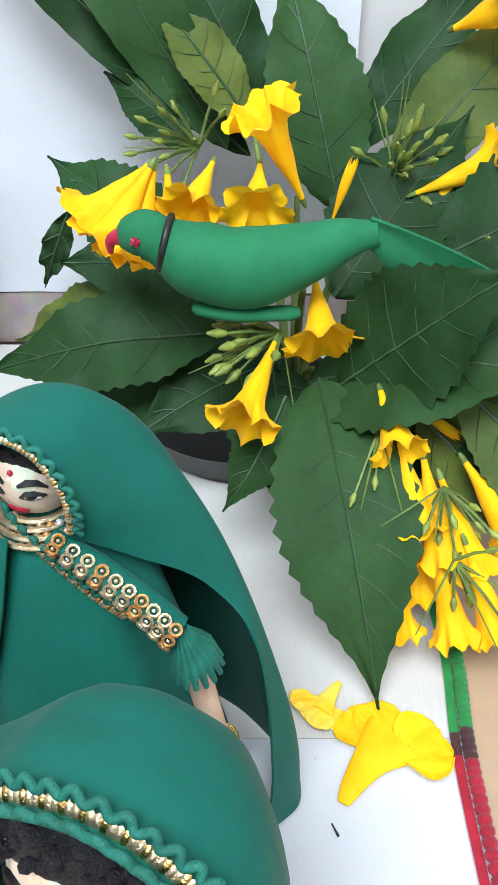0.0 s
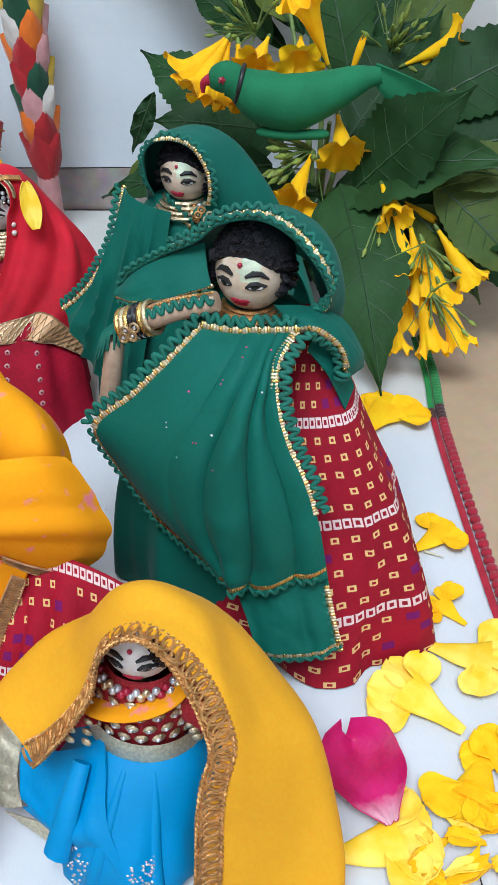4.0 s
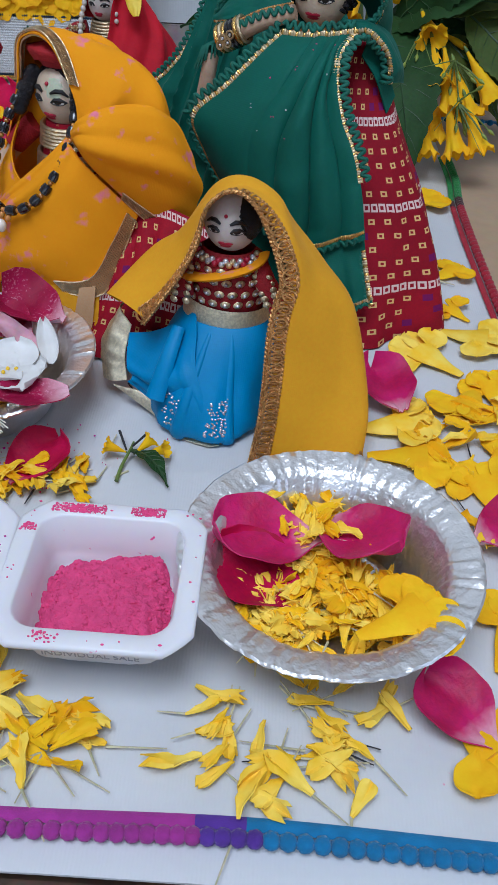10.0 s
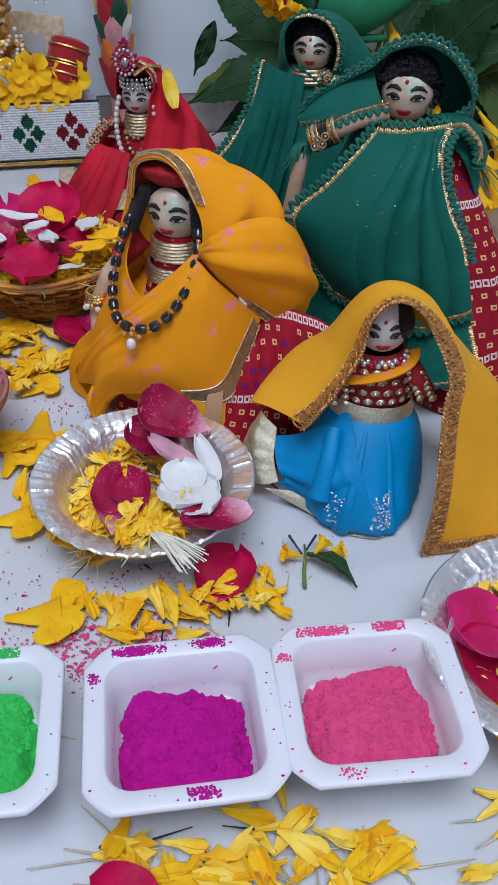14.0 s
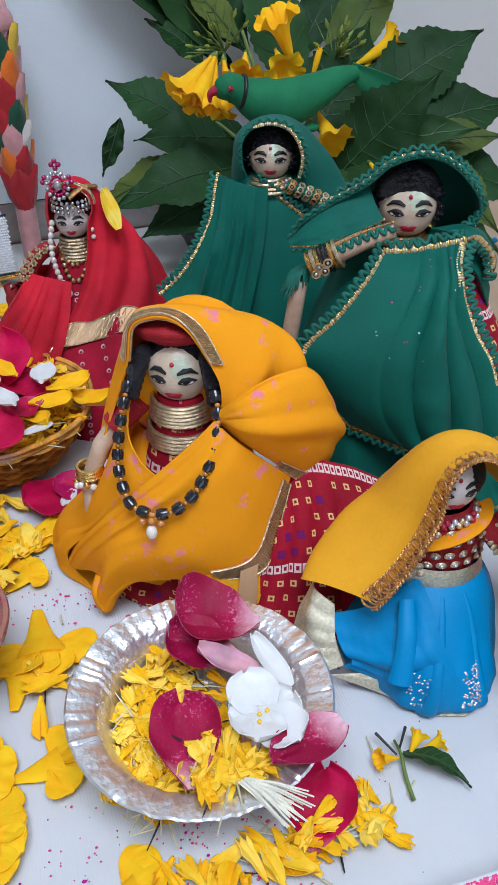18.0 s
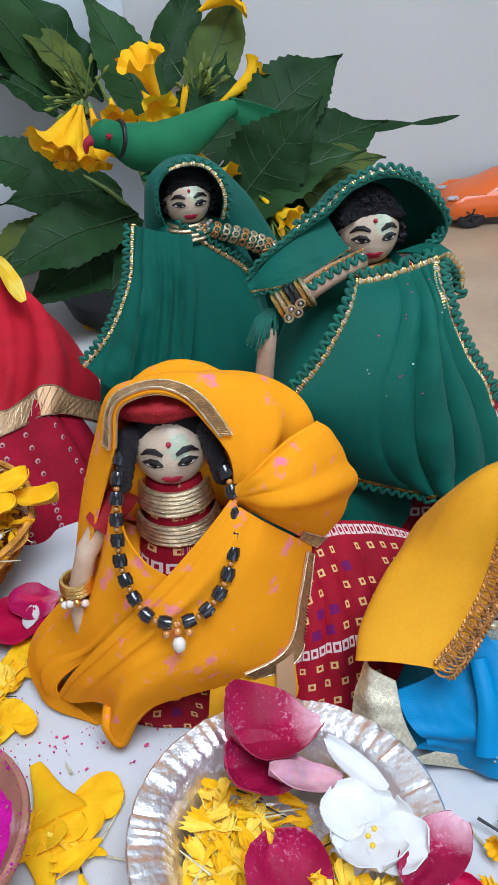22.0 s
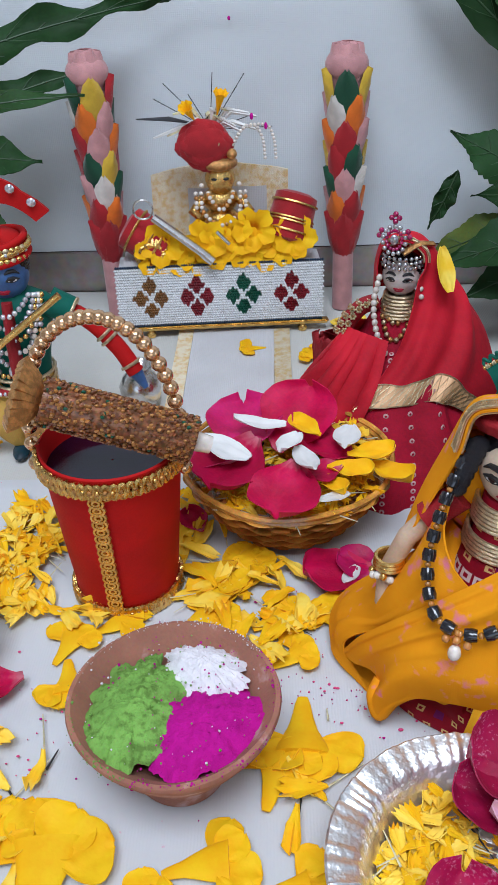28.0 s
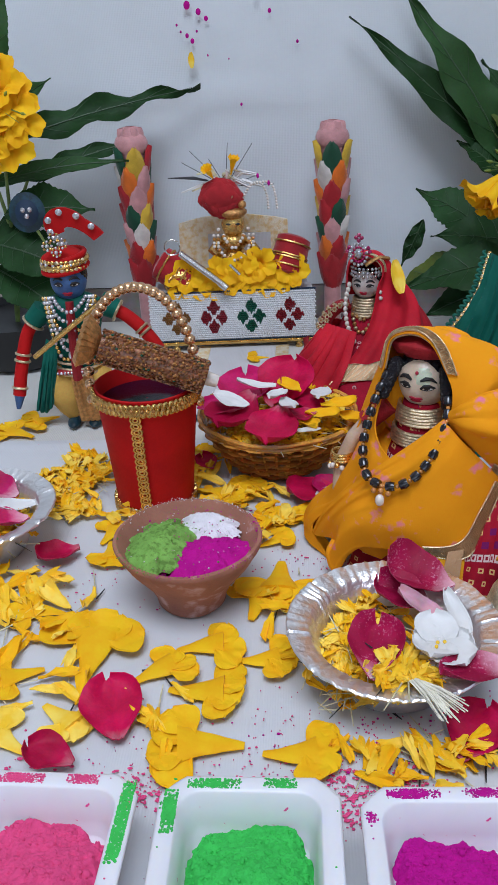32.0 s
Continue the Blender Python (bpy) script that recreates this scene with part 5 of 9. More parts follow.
    a = np.linspace(0, 2 * math.pi, 14)
    for t in a[:-1]:
        G.ell((-0.036 + 0.0052 * math.cos(t), -0.015 + 0.0052 * math.sin(t), 0.052 + 0.0012 * math.sin(t * 3)), 0.0015, pearl if int(t * 10) % 3 else gold, 8, 5)
    neck_rings(G, (-0.0355, -0.0145), 0.058, 0.055, 0.0048, 0.0050, 3, gold)
    return G.obj("doll", None, place(-0.132, 0.028, -28), "seated doll wrapped in bright orange with a black bead necklace", "doll", "dressed dolls")


def doll_mustard():
    G = Geo()
    face(G, (0.001, 0.001, 0.0800), 0.0104, pale_face, patch=False, hair=False)
    G.ell((0.0036, 0.0016, 0.0812), 0.0097, hair_black, 28, 18)
    T = robe(G, [(0.069, 0, 0.002, 0.010, 0.008, 0), (0.064, 0, 0.002, 0.0155, 0.011, 0), (0.054, 0, 0.001, 0.0155, 0.012, 0), (0.044, 0, 0.001, 0.0145, 0.012, 0)], red_cloth, folds=3)
    for r, v in enumerate((0.36, 0.50, 0.64, 0.78)):
        for i in range(9):
            a = -72 + 18 * i + (9 if r % 2 else 0)
            p = on(T, a, v)
            G.dab(p, p - V(0, 0.001, p[2]), 0.0042, 0.0032, pale_gold, 0.0008)
            G.dab(p + V(0, -0.0006, 0), p - V(0, 0.001, p[2]), 0.0020, 0.0016, rhinestone, 0.0008)
    for v2 in (0.04, 0.12):
        beads(G, along(T, [(-75, v2), (-20, v2 + 0.08), (20, v2 + 0.08), (75, v2)], 30, 0.0012), 0.0013, [rhinestone, paint_red, rhinestone, pale_gold])
    for s, end in ((-1, (-0.0140, -0.0120, 0.0530)), (1, (0.021, -0.004, 0.052))):
        G.tube([(0.011 * s, 0, 0.066), (0.0165 * s, -0.005, 0.059), end], [0.0040, 0.0042, 0.0040], red_cloth, 10)
        for f in np.linspace(0.1, 1, 6):
            c = V(0.015 * s, -0.001, 0.063) * (1 - f) + V(*end) * f
            for w in (-0.0026, 0.0022):
                G.dab(c + V(w, -0.0050, 0), (0.3 * s, -1, 0), 0.0034, 0.0030, pale_gold, 0.0008)
    G.tube(along(T, [(-80, 0.52), (-40, 0.50), (0, 0.40), (40, 0.26), (78, 0.10)], 30, 0.0016), 0.0042, orange_chiffon, 12, 0.35)
    a = np.linspace(0, 2 * math.pi, 41)
    band = np.array([[(0.0168 * math.sin(x) * s, 0.001 - 0.0140 * math.cos(x) * s, z + 0.0014 * math.sin(x + 2.4)) for z, s in ((0.0475, 0.97), (0.0465, 1.0), (0.0420, 1.05), (0.0395, 1.07), (0.0385, 1.05))] for x in a[:-1]])
    G.grid(band, glitter_silver, close_u=True)
    K = robe(G, [(0.043, 0, 0.001, 0.0160, 0.0130, 0), (0.034, -0.001, -0.002, 0.022, 0.020, 0.04), (0.018, -0.003, -0.006, 0.027, 0.027, 0.10), (0.005, -0.004, -0.008, 0.029, 0.030, 0.11), (0.0012, -0.004, -0.008, 0.026, 0.027, 0.10)], blue_satin, folds=3, seed=2.0)
    # the skirt's edge spreads sideways and turns over, showing its glittering border
    F = shell(G, [[(-0.0100, -0.010, 0.0449), (-0.0178, -0.011, 0.0385), (-0.0282, -0.010, 0.0318), (-0.0395, -0.008, 0.0277)],
                  [(-0.0071, -0.018, 0.0394), (-0.0159, -0.021, 0.0317), (-0.0266, -0.020, 0.0228), (-0.0384, -0.014, 0.0201)],
                  [(-0.0047, -0.027, 0.0298), (-0.0125, -0.030, 0.0251), (-0.0219, -0.028, 0.0182), (-0.0352, -0.020, 0.0156)],
                  [(0.0020, -0.034, 0.0160), (-0.0043, -0.035, 0.0150), (-0.0157, -0.029, 0.0090), (-0.0344, -0.0197, 0.0130)],
                  [(0.0081, -0.0372, 0.002), (-0.0031, -0.0357, 0.002), (-0.0144, -0.0286, 0.004), (-0.0370, -0.0188, 0.0110)]], blue_satin, ripple=0.0011, freq=1.7, gather=(0.0009, 2.2, 0.1), seed=1.0)
    shell(G, [F[:, -1][::6], [(0.0038, -0.0391, 0.0015), (-0.0086, -0.0362, 0.0012), (-0.024, -0.0258, 0.0020), (-0.0429, -0.020, 0.0090)]], glitter_silver, nv=6, thick=0.0005)
    shell(G, [[(-0.0385, -0.006, 0.0305), (-0.0392, -0.013, 0.0205), (-0.0369, -0.0185, 0.0115)], [(-0.0450, -0.001, 0.0345), (-0.0480, -0.010, 0.0210), (-0.0430, -0.0190, 0.0100)], [(-0.0440, 0.003, 0.0360), (-0.0525, -0.004, 0.0200), (-0.0480, -0.0165, 0.0090)]], glitter_silver, nu=24, nv=12, thick=0.0005, ripple=0.0004)
    G.tube(smooth_path([(-0.015, -0.016, 0.040), (-0.017, -0.026, 0.030), (-0.020, -0.033, 0.016)], 18), np.linspace(0.0028, 0.0042, 18), blue_satin, 10, 0.6)
    for a0, a1, w in ((-6, -14, 0.0030), (22, 30, 0.0026)):
        G.tube(along(K, [(a0, 0.12), ((a0 + a1) / 2 + 2, 0.5), (a1, 0.97)], 24, -w * 0.35), np.linspace(w * 0.4, w * 1.3, 24), blue_satin, 10, 0.7)
    rnd = random.Random(4)
    for a0, v0, k2 in ((-20, 0.60, 40), (20, 0.60, 110)):
        for i in range(k2):
            p = on(K, a0 + rnd.uniform(-9, 9), v0 + rnd.uniform(-0.12, 0.12), 0.0003)
            G.dab(p, (rnd.uniform(-0.3, 0.3), -1, 0.3), 0.0011, 0.0009, rhinestone, 0.0003, n=6)
    # veil: from the corner on the cloth over the head to the tip beside the knee
    rim = [(0.0246, -0.0456, 0.002), (0.0266, -0.042, 0.021), (0.0268, -0.037, 0.0373), (0.0263, -0.032, 0.0524), (0.0268, -0.027, 0.0619), (0.0284, -0.022, 0.0694), (0.0251, -0.018, 0.0786), (0.0196, -0.014, 0.0870), (0.0138, -0.012, 0.0935), (0.0065, -0.010, 0.0965), (-0.0002, -0.010, 0.0945), (-0.0055, -0.012, 0.0883), (-0.0085, -0.014, 0.0758), (-0.0138, -0.016, 0.0642), (-0.0224, -0.018, 0.0511), (-0.0290, -0.018, 0.0430)]
    second = [(0.0352, -0.0429, 0.002), (0.0352, -0.036, 0.0216), (0.0344, -0.030, 0.042), (0.0332, -0.024, 0.0582), (0.0326, -0.018, 0.0689), (0.0283, -0.013, 0.0793), (0.0225, -0.008, 0.0875), (0.0144, -0.004, 0.0930), (0.0053, -0.002, 0.0948), (-0.0024, -0.002, 0.0918), (-0.0093, -0.003, 0.0840), (-0.0140, -0.006, 0.0692), (-0.0226, -0.010, 0.0558), (-0.0345, -0.014, 0.0434)]
    third = [(0.0510, -0.0381, 0.002), (0.0501, -0.027, 0.0205), (0.0476, -0.019, 0.0411), (0.0430, -0.011, 0.0597), (0.0345, -0.004, 0.0700), (0.0258, 0.001, 0.0790), (0.0175, 0.005, 0.0900), (0.0047, 0.008, 0.0945), (-0.0065, 0.008, 0.0900), (-0.0165, 0.007, 0.0740), (-0.0252, 0.004, 0.0626), (-0.0349, -0.001, 0.0519), (-0.0428, -0.008, 0.0431)]
    outer = [(0.0634, -0.0335, 0.002), (0.0628, -0.022, 0.0185), (0.0565, -0.010, 0.0386), (0.0491, 0.000, 0.0543), (0.0375, 0.008, 0.0640), (0.0275, 0.013, 0.0725), (0.0165, 0.018, 0.0780), (0.0043, 0.020, 0.0800), (-0.0085, 0.020, 0.0755), (-0.0190, 0.017, 0.0655), (-0.0321, 0.012, 0.0592), (-0.0440, 0.006, 0.0471), (-0.0500, -0.002, 0.0408)]
    under = [(0.060, -0.014, 0.002), (0.055, -0.002, 0.018), (0.046, 0.010, 0.036), (0.035, 0.018, 0.052), (0.022, 0.023, 0.066), (0.006, 0.025, 0.072), (-0.010, 0.024, 0.068), (-0.022, 0.020, 0.058), (-0.034, 0.013, 0.046), (-0.047, 0.003, 0.035)]
    H = shell(G, [rim, second, third, outer, under], mustard_chiffon, nu=100, nv=40, ripple=0.0009, freq=1.4, seed=3.0)
    ring_lace(G, H[:, 1] * V(1, 1, 1) + V(0, -0.0010, 0.0004), np.cross(np.gradient(H[:, 1], axis=0), H[:, 3] - H[:, 1]))
    ring_lace(G, H[0, 1:32] + V(0, -0.0008, 0.0026), np.cross(np.gradient(H[0, 1:32], axis=0), V(0, 0, 1)), 0.0022)
    return G.obj("doll", None, place(-0.057, -0.045, -11), "seated doll in a mustard veil, sequinned red bodice and blue skirt", "doll", "dressed dolls")


def doll_red():
    G = Geo()
    q = face(G, (0, 0, 0.0945), 0.0095, pale_face, patch=False)
    neck_rings(G, (0, 0), 0.0845, 0.074, 0.0075, 0.0095, 7, pale_gold)
    B = robe(G, [(0.084, 0, 0.002, 0.007, 0.006, 0), (0.074, 0, 0.002, 0.013, 0.010, 0.03), (0.060, 0, 0.0, 0.020, 0.015, 0.06), (0.045, 0, -0.008, 0.030, 0.026, 0.08), (0.02, 0.002, -0.022, 0.040, 0.038, 0.10), (0.0, 0.002, -0.030, 0.044, 0.042, 0.12)], crimson_cotton, folds=8, seed=2.0)
    for deg in (-22, 4, 25, 48):
        for q2 in along(B, [(deg - 4, 0.42), (deg, 0.70), (deg + 3, 0.99)], 17, 0.0006):
            away = q2 - V(0, -0.016, q2[2] - 0.006)
            G.dab(q2, away, 0.0027, 0.0030, veil_spot, 0.0003)
            G.dab(q2 + unit(away) * 0.00015, away, 0.0013, 0.0015, crimson_cotton, 0.0003)
    rim = [(-0.0108, -0.006, 0.0876), (-0.0114, -0.007, 0.1010), (-0.0085, -0.007, 0.1105), (0.0020, -0.007, 0.1140), (0.0110, -0.008, 0.1095), (0.0125, -0.009, 0.1020), (0.0098, -0.010, 0.0949), (0.0080, -0.014, 0.0794), (0.0040, -0.022, 0.0636), (-0.0040, -0.033, 0.0499), (-0.0146, -0.042, 0.0374)]
    second = [(-0.0140, 0.002, 0.0845), (-0.0138, 0.002, 0.1010), (-0.0095, 0.002, 0.1120), (0.0034, 0.002, 0.1155), (0.0130, 0.001, 0.1100), (0.0162, 0.000, 0.1010), (0.0176, -0.003, 0.0893), (0.0176, -0.010, 0.0761), (0.0148, -0.021, 0.0615), (0.0089, -0.031, 0.0492), (0.0017, -0.040, 0.0399)]
    third = [(-0.0125, 0.010, 0.0825), (-0.0115, 0.010, 0.1000), (-0.0038, 0.010, 0.1105), (0.0080, 0.010, 0.1110), (0.0200, 0.008, 0.0985), (0.0263, 0.004, 0.0894), (0.0297, -0.001, 0.0776), (0.0304, -0.010, 0.0648), (0.0270, -0.020, 0.0539), (0.0206, -0.032, 0.0413)]
    fourth = [(-0.0083, 0.016, 0.0810), (-0.0080, 0.018, 0.0970), (0.0044, 0.019, 0.1050), (0.0130, 0.018, 0.0990), (0.0200, 0.016, 0.0915), (0.0275, 0.013, 0.0825), (0.0345, 0.009, 0.0740), (0.0395, 0.003, 0.0630), (0.0425, -0.006, 0.0515), (0.0405, -0.016, 0.0407), (0.0330, -0.024, 0.0368)]
    tail = [(-0.0025, 0.022, 0.0760), (0.0069, 0.025, 0.0880), (0.0160, 0.026, 0.0860), (0.0250, 0.024, 0.0800), (0.0335, 0.022, 0.0725), (0.0420, 0.018, 0.0620), (0.0485, 0.012, 0.0500), (0.0541, 0.006, 0.0403), (0.0548, -0.002, 0.0267), (0.0544, -0.010, 0.0173)]
    H = shell(G, [rim, second, third, fourth, tail], red_chiffon, nu=84, nv=52, ripple=0.0006, freq=1.6, gather=(0.0017, 2.6, 0.35), seed=8.0)
    ribbon(G, H[-9:, :], 0.0009)
    ribbon(G, H[18:40, 1:4], 0.0007)
    under = shell(G, [[(-0.0150, -0.040, 0.0375), (0.0060, -0.036, 0.0360), (0.0300, -0.025, 0.0320)], [(-0.0130, -0.039, 0.0270), (0.0080, -0.036, 0.0225), (0.0300, -0.026, 0.0190)]], red_chiffon, nu=30, nv=9, ripple=0.0004)
    ribbon(G, under[:, -3:], 0.0007)
    lap = [[(-0.0244, -0.012, 0.0687), (-0.0148, -0.016, 0.0677), (-0.0015, -0.019, 0.0658)], [(-0.0362, -0.020, 0.0522), (-0.0202, -0.028, 0.0547), (-0.0030, -0.030, 0.0520)],
           [(-0.0512, -0.022, 0.0343), (-0.0294, -0.037, 0.0387), (-0.0052, -0.040, 0.0417)], [(-0.0600, -0.022, 0.0230), (-0.0344, -0.043, 0.0260), (-0.0100, -0.047, 0.0300)], [(-0.0650, -0.020, 0.0060), (-0.0380, -0.046, 0.0060), (-0.0110, -0.050, 0.0100)]]
    S = shell(G, lap, red_chiffon, nu=60, nv=40, ripple=0.0027, freq=2.6, seed=2.0)
    shell(G, [[(-0.016, 0.004, 0.066), (-0.020, -0.004, 0.069), (-0.0244, -0.012, 0.0687)], [(-0.036, 0.006, 0.036), (-0.039, -0.008, 0.046), (-0.0362, -0.020, 0.0522)], [(-0.060, 0.004, 0.006), (-0.064, -0.008, 0.008), (-0.0640, -0.020, 0.010)]], red_chiffon, nu=24, nv=20, ripple=0.0012)
    # crown of stones with a tall brooch
    for k2, (z, r, rr) in enumerate(((0.1005, 0.0098, 0.0011), (0.1030, 0.0101, 0.0012), (0.1055, 0.0100, 0.0011))):
        for i in range(-5, 6):
            a = i * 16
            G.ell((r * math.sin(radians(a)), -r * math.cos(radians(a)), z), rr, rhinestone if (i + k2) % 3 else silver, 8, 5)
    c = V(-0.0032, -0.0115, 0.1155)
    G.ell(c, (0.0021, 0.0012, 0.0027), rhinestone, 10, 6)
    for i in range(14):
        t = i / 14 * 2 * math.pi
        G.ell(c + V(0.0055 * math.sin(t), 0, 0.0068 * math.cos(t)), 0.00120, rhinestone, 8, 5)
        G.ell(c + V(0.0036 * math.sin(t), 0, 0.0047 * math.cos(t)), 0.0010, stone_magenta, 8, 5)
    for d in ((-0.0072, 0.002), (0.0072, 0.002), (-0.0062, 0.0045), (0.0062, 0.0045), (0, 0.0090), (-0.0018, 0.0108), (0.0018, 0.0108), (0, 0.0126)):
        G.ell(c + V(d[0], 0, d[1]), 0.0014, stone_magenta, 8, 5)
    # hair ornament, pearls on both sides, armlets
    beads(G, smooth_path([(-0.010, -0.006, 0.094), (-0.0115, -0.010, 0.083), (-0.009, -0.015, 0.070), (-0.003, -0.020, 0.060)], 30), 0.0016, [pearl], 1.9, 1.2)
    beads(G, smooth_path([(0.010, -0.006, 0.094), (0.0115, -0.009, 0.087)], 10), 0.0014, [pearl])
    sleeve = smooth_path([(-0.0105, -0.003, 0.0800), (-0.0175, -0.006, 0.0780), (-0.0230, -0.008, 0.0720), (-0.0262, -0.010, 0.0650)], 12)
    G.tube(sleeve, 0.0042, red_cloth, 12)
    for q2 in sleeve[1::2]:
        for a in (-75, -20, 35):
            away = V(math.sin(radians(a)) * 0.9 - 0.3, -math.cos(radians(a)), 0.35)
            hub = q2 + unit(away) * 0.0046
            e1 = unit(np.cross(away, V(0, 0, 1)))
            e2 = unit(np.cross(away, e1))
            for w in range(6):
                G.ell(hub + 0.0013 * (math.cos(w * 1.047) * e1 + math.sin(w * 1.047) * e2), 0.00075, pale_gold, 7, 5)
            G.ell(hub + unit(away) * 0.0004, 0.0007, copper_gold, 7, 5)
    G.tube(smooth_path([(0.001, -0.010, 0.1085), (0.008, -0.006, 0.1125), (0.014, 0.0, 0.111)], 14), 0.0022, copper_gold, 8, 0.6)
    beads(G, along(B, [(-40, 0.10), (-10, 0.22), (10, 0.22), (40, 0.10)], 20, 0.001), 0.0013, [pale_gold, copper_gold])
    beads(G, along(B, [(-30, 0.20), (-8, 0.33), (8, 0.33), (30, 0.20)], 20, 0.001), 0.0015, [copper_gold, pale_gold])
    return G.obj("doll", None, place(-0.146, 0.203, -16), "seated doll in a sheer red veil with a jewelled crown", "doll", "dressed dolls")


def doll_blue():
    G = Geo()
    q = face(G, (0, 0, 0.0965), 0.0112, blue_face, patch=False)
    B = robe(G, [(0.088, 0, 0.002, 0.008, 0.007, 0), (0.081, 0, 0.002, 0.020, 0.011, 0), (0.066, 0, 0.002, 0.017, 0.012, 0.02), (0.046, 0, 0.002, 0.014, 0.011, 0.03), (0.040, 0, 0.002, 0.0145, 0.011, 0.02)], green_satin, folds=6)
    G.tube([(0, -0.008, 0.085), (0, -0.011, 0.066), (0, -0.0105, 0.036)], [0.006, 0.0075, 0.0085], red_cloth, 12, 0.4)
    # yellow dhoti legs
    for s in (-1, 1):
        G.tube(smooth_path([(0.007 * s, 0.002, 0.042), (0.010 * s, -0.002, 0.030), (0.009 * s, -0.002, 0.016), (0.006 * s, -0.002, 0.006)], 14), [0.0075] * 3 + list(np.linspace(0.0110, 0.0125, 5)) + list(np.linspace(0.0115, 0.006, 6)), yellow_cloth, 14)
        G.ell((0.007 * s, -0.008, 0.0030), (0.0045, 0.009, 0.0030), feather_teal, 12, 8)
        neck_rings(G, (0.006 * s, -0.002), 0.0075, 0.0095, 0.0055, 0.006, 2, copper_gold)
    for i in range(7):
        G.tube([(-0.004 + i * 0.0018, -0.012, 0.040), (-0.002 + i * 0.0026, -0.0145, 0.022), (0.0 + i * 0.0032, -0.013, 0.006)], [0.001, 0.0014, 0.0018], copper_gold, 6)
    neck_rings(G, (0, 0.001), 0.046, 0.038, 0.0155, 0.0155, 3, pale_gold)
    G.tube([(-0.012, -0.012, 0.040), (0.010, -0.013, 0.041)], 0.0034, red_cloth, 8, 0.5)
    beads(G, [(-0.012, -0.0145, 0.040), (0.010, -0.0155, 0.041)], 0.0011, [rhinestone])
    # arms with armlets
    for s, pts in ((-1, [(-0.018, 0, 0.078), (-0.030, 0, 0.064), (-0.037, -0.004, 0.040), (-0.040, -0.008, 0.024)]), (1, [(0.018, 0, 0.080), (0.034, -0.002, 0.072), (0.048, -0.006, 0.058), (0.056, -0.010, 0.045)])):
        path = smooth_path(pts, 20)
        G.tube(path, 0.0042, red_bucket_cloth, 10)
        G.tube(path[:5] + V(0, 0, 0.0008), np.linspace(0.0075, 0.0065, 5), green_satin, 10)
        for k2 in (4, 10, 11, 17):
            c, d = path[k2], unit(path[k2 + 1] - path[k2])
            s1 = unit(np.cross(d, V(0, 1, 0)))
            s2 = np.cross(d, s1)
            a = np.linspace(0, 2 * math.pi, 15)
            rr = 0.0068 if k2 == 4 else 0.0046
            G.tube(c + rr * (np.outer(np.cos(a), s1) + np.outer(np.sin(a), s2)), 0.0009, pale_gold, 6, cap=False)
        G.tube([path[-1], path[-1] + unit(path[-1] - path[-3]) * 0.009], [0.0036, 0.0014], blue_face, 8)
    hang(G, [(-0.018, -0.004, 0.060), (-0.014, -0.006, 0.058), (-0.010, -0.008, 0.058)], [(-0.030, -0.010, 0.014), (-0.024, -0.010, 0.012), (-0.018, -0.010, 0.018)], green_satin, 0.002, wave=0.002)
    # turban, ornament and fan-shaped plume
    G.ell((-0.001, 0.001, 0.108), (0.0135, 0.0125, 0.0095), red_bucket_cloth, 24, 12)
    for z, r in ((0.1045, 0.0136), (0.1085, 0.0138), (0.112, 0.0125)):
        a = np.linspace(0, 2 * math.pi, 31)
        G.tube(np.stack([-0.001 + r * np.cos(a), 0.001 + 0.93 * r * np.sin(a), z + 0.002 * np.sin(a + 1)], 1), 0.0017, gold if z == 0.1085 else red_bucket_cloth, 8, cap=False)
    for i in range(-3, 4):
        G.ell((-0.001 + 0.0142 * math.sin(radians(22 * i)), 0.001 - 0.0135 * math.cos(radians(22 * i)), 0.1085), 0.0012, rhinestone, 8, 5)
    pl = np.zeros((22, 6, 3))
    for i in range(22):
        t = i / 21
        ang = radians(-20 + 165 * t)
        for j in range(6):
            r = 0.0040 + 0.014 * j / 5 * (0.55 + 0.45 * math.sin(math.pi * min(1, t * 1.3)))
            pl[i, j] = (0.006 - r * math.cos(ang) + 0.010 * t * t, -0.006, 0.129 + r * math.sin(ang) - 0.010 * t * t)
    G.sheet(pl, red_bucket_cloth, 0.0022)
    for i in range(2, 22, 4):
        G.dab(pl[i, 4] + V(0, -0.0012, 0), (0, -1, 0), 0.0042, 0.0042, rhinestone, 0.001)
    for d in ((-0.008, 0.121), (0.001, 0.122), (-0.003, 0.117), (-0.0035, 0.126)):
        for i in range(8):
            G.ell((d[0] + 0.0026 * math.cos(i * 0.785), -0.0125, d[1] + 0.0026 * math.sin(i * 0.785)), 0.0009, gold if i % 2 else rhinestone, 8, 5)
        G.ell((d[0], -0.013, d[1]), 0.0013, rhinestone, 8, 5)
    for k2 in range(26):
        a2 = radians(-70 + 140 * (k2 % 13) / 12)
        G.dab((-0.001 + 0.0143 * math.sin(a2), 0.001 - 0.0136 * math.cos(a2), 0.1055 + 0.0048 * (k2 // 13)), (math.sin(a2), -math.cos(a2), 0.1), 0.0030, 0.0026, gold if k2 % 3 else pale_gold, 0.0009)
    # peacock eye beside the turban
    G.dab((-0.020, 0.004, 0.138), (0, -1, 0.1), 0.022, 0.024, feather_teal, 0.0012, n=20)
    G.dab((-0.020, 0.0028, 0.138), (0, -1, 0.1), 0.014, 0.016, bead_blue, 0.0010, n=16)
    for d in ((-0.002, 0.002), (0.0022, 0.002), (0, -0.0018)):
        G.ell((-0.020 + d[0], 0.0015, 0.138 + d[1]), 0.0016, rhinestone, 8, 5)
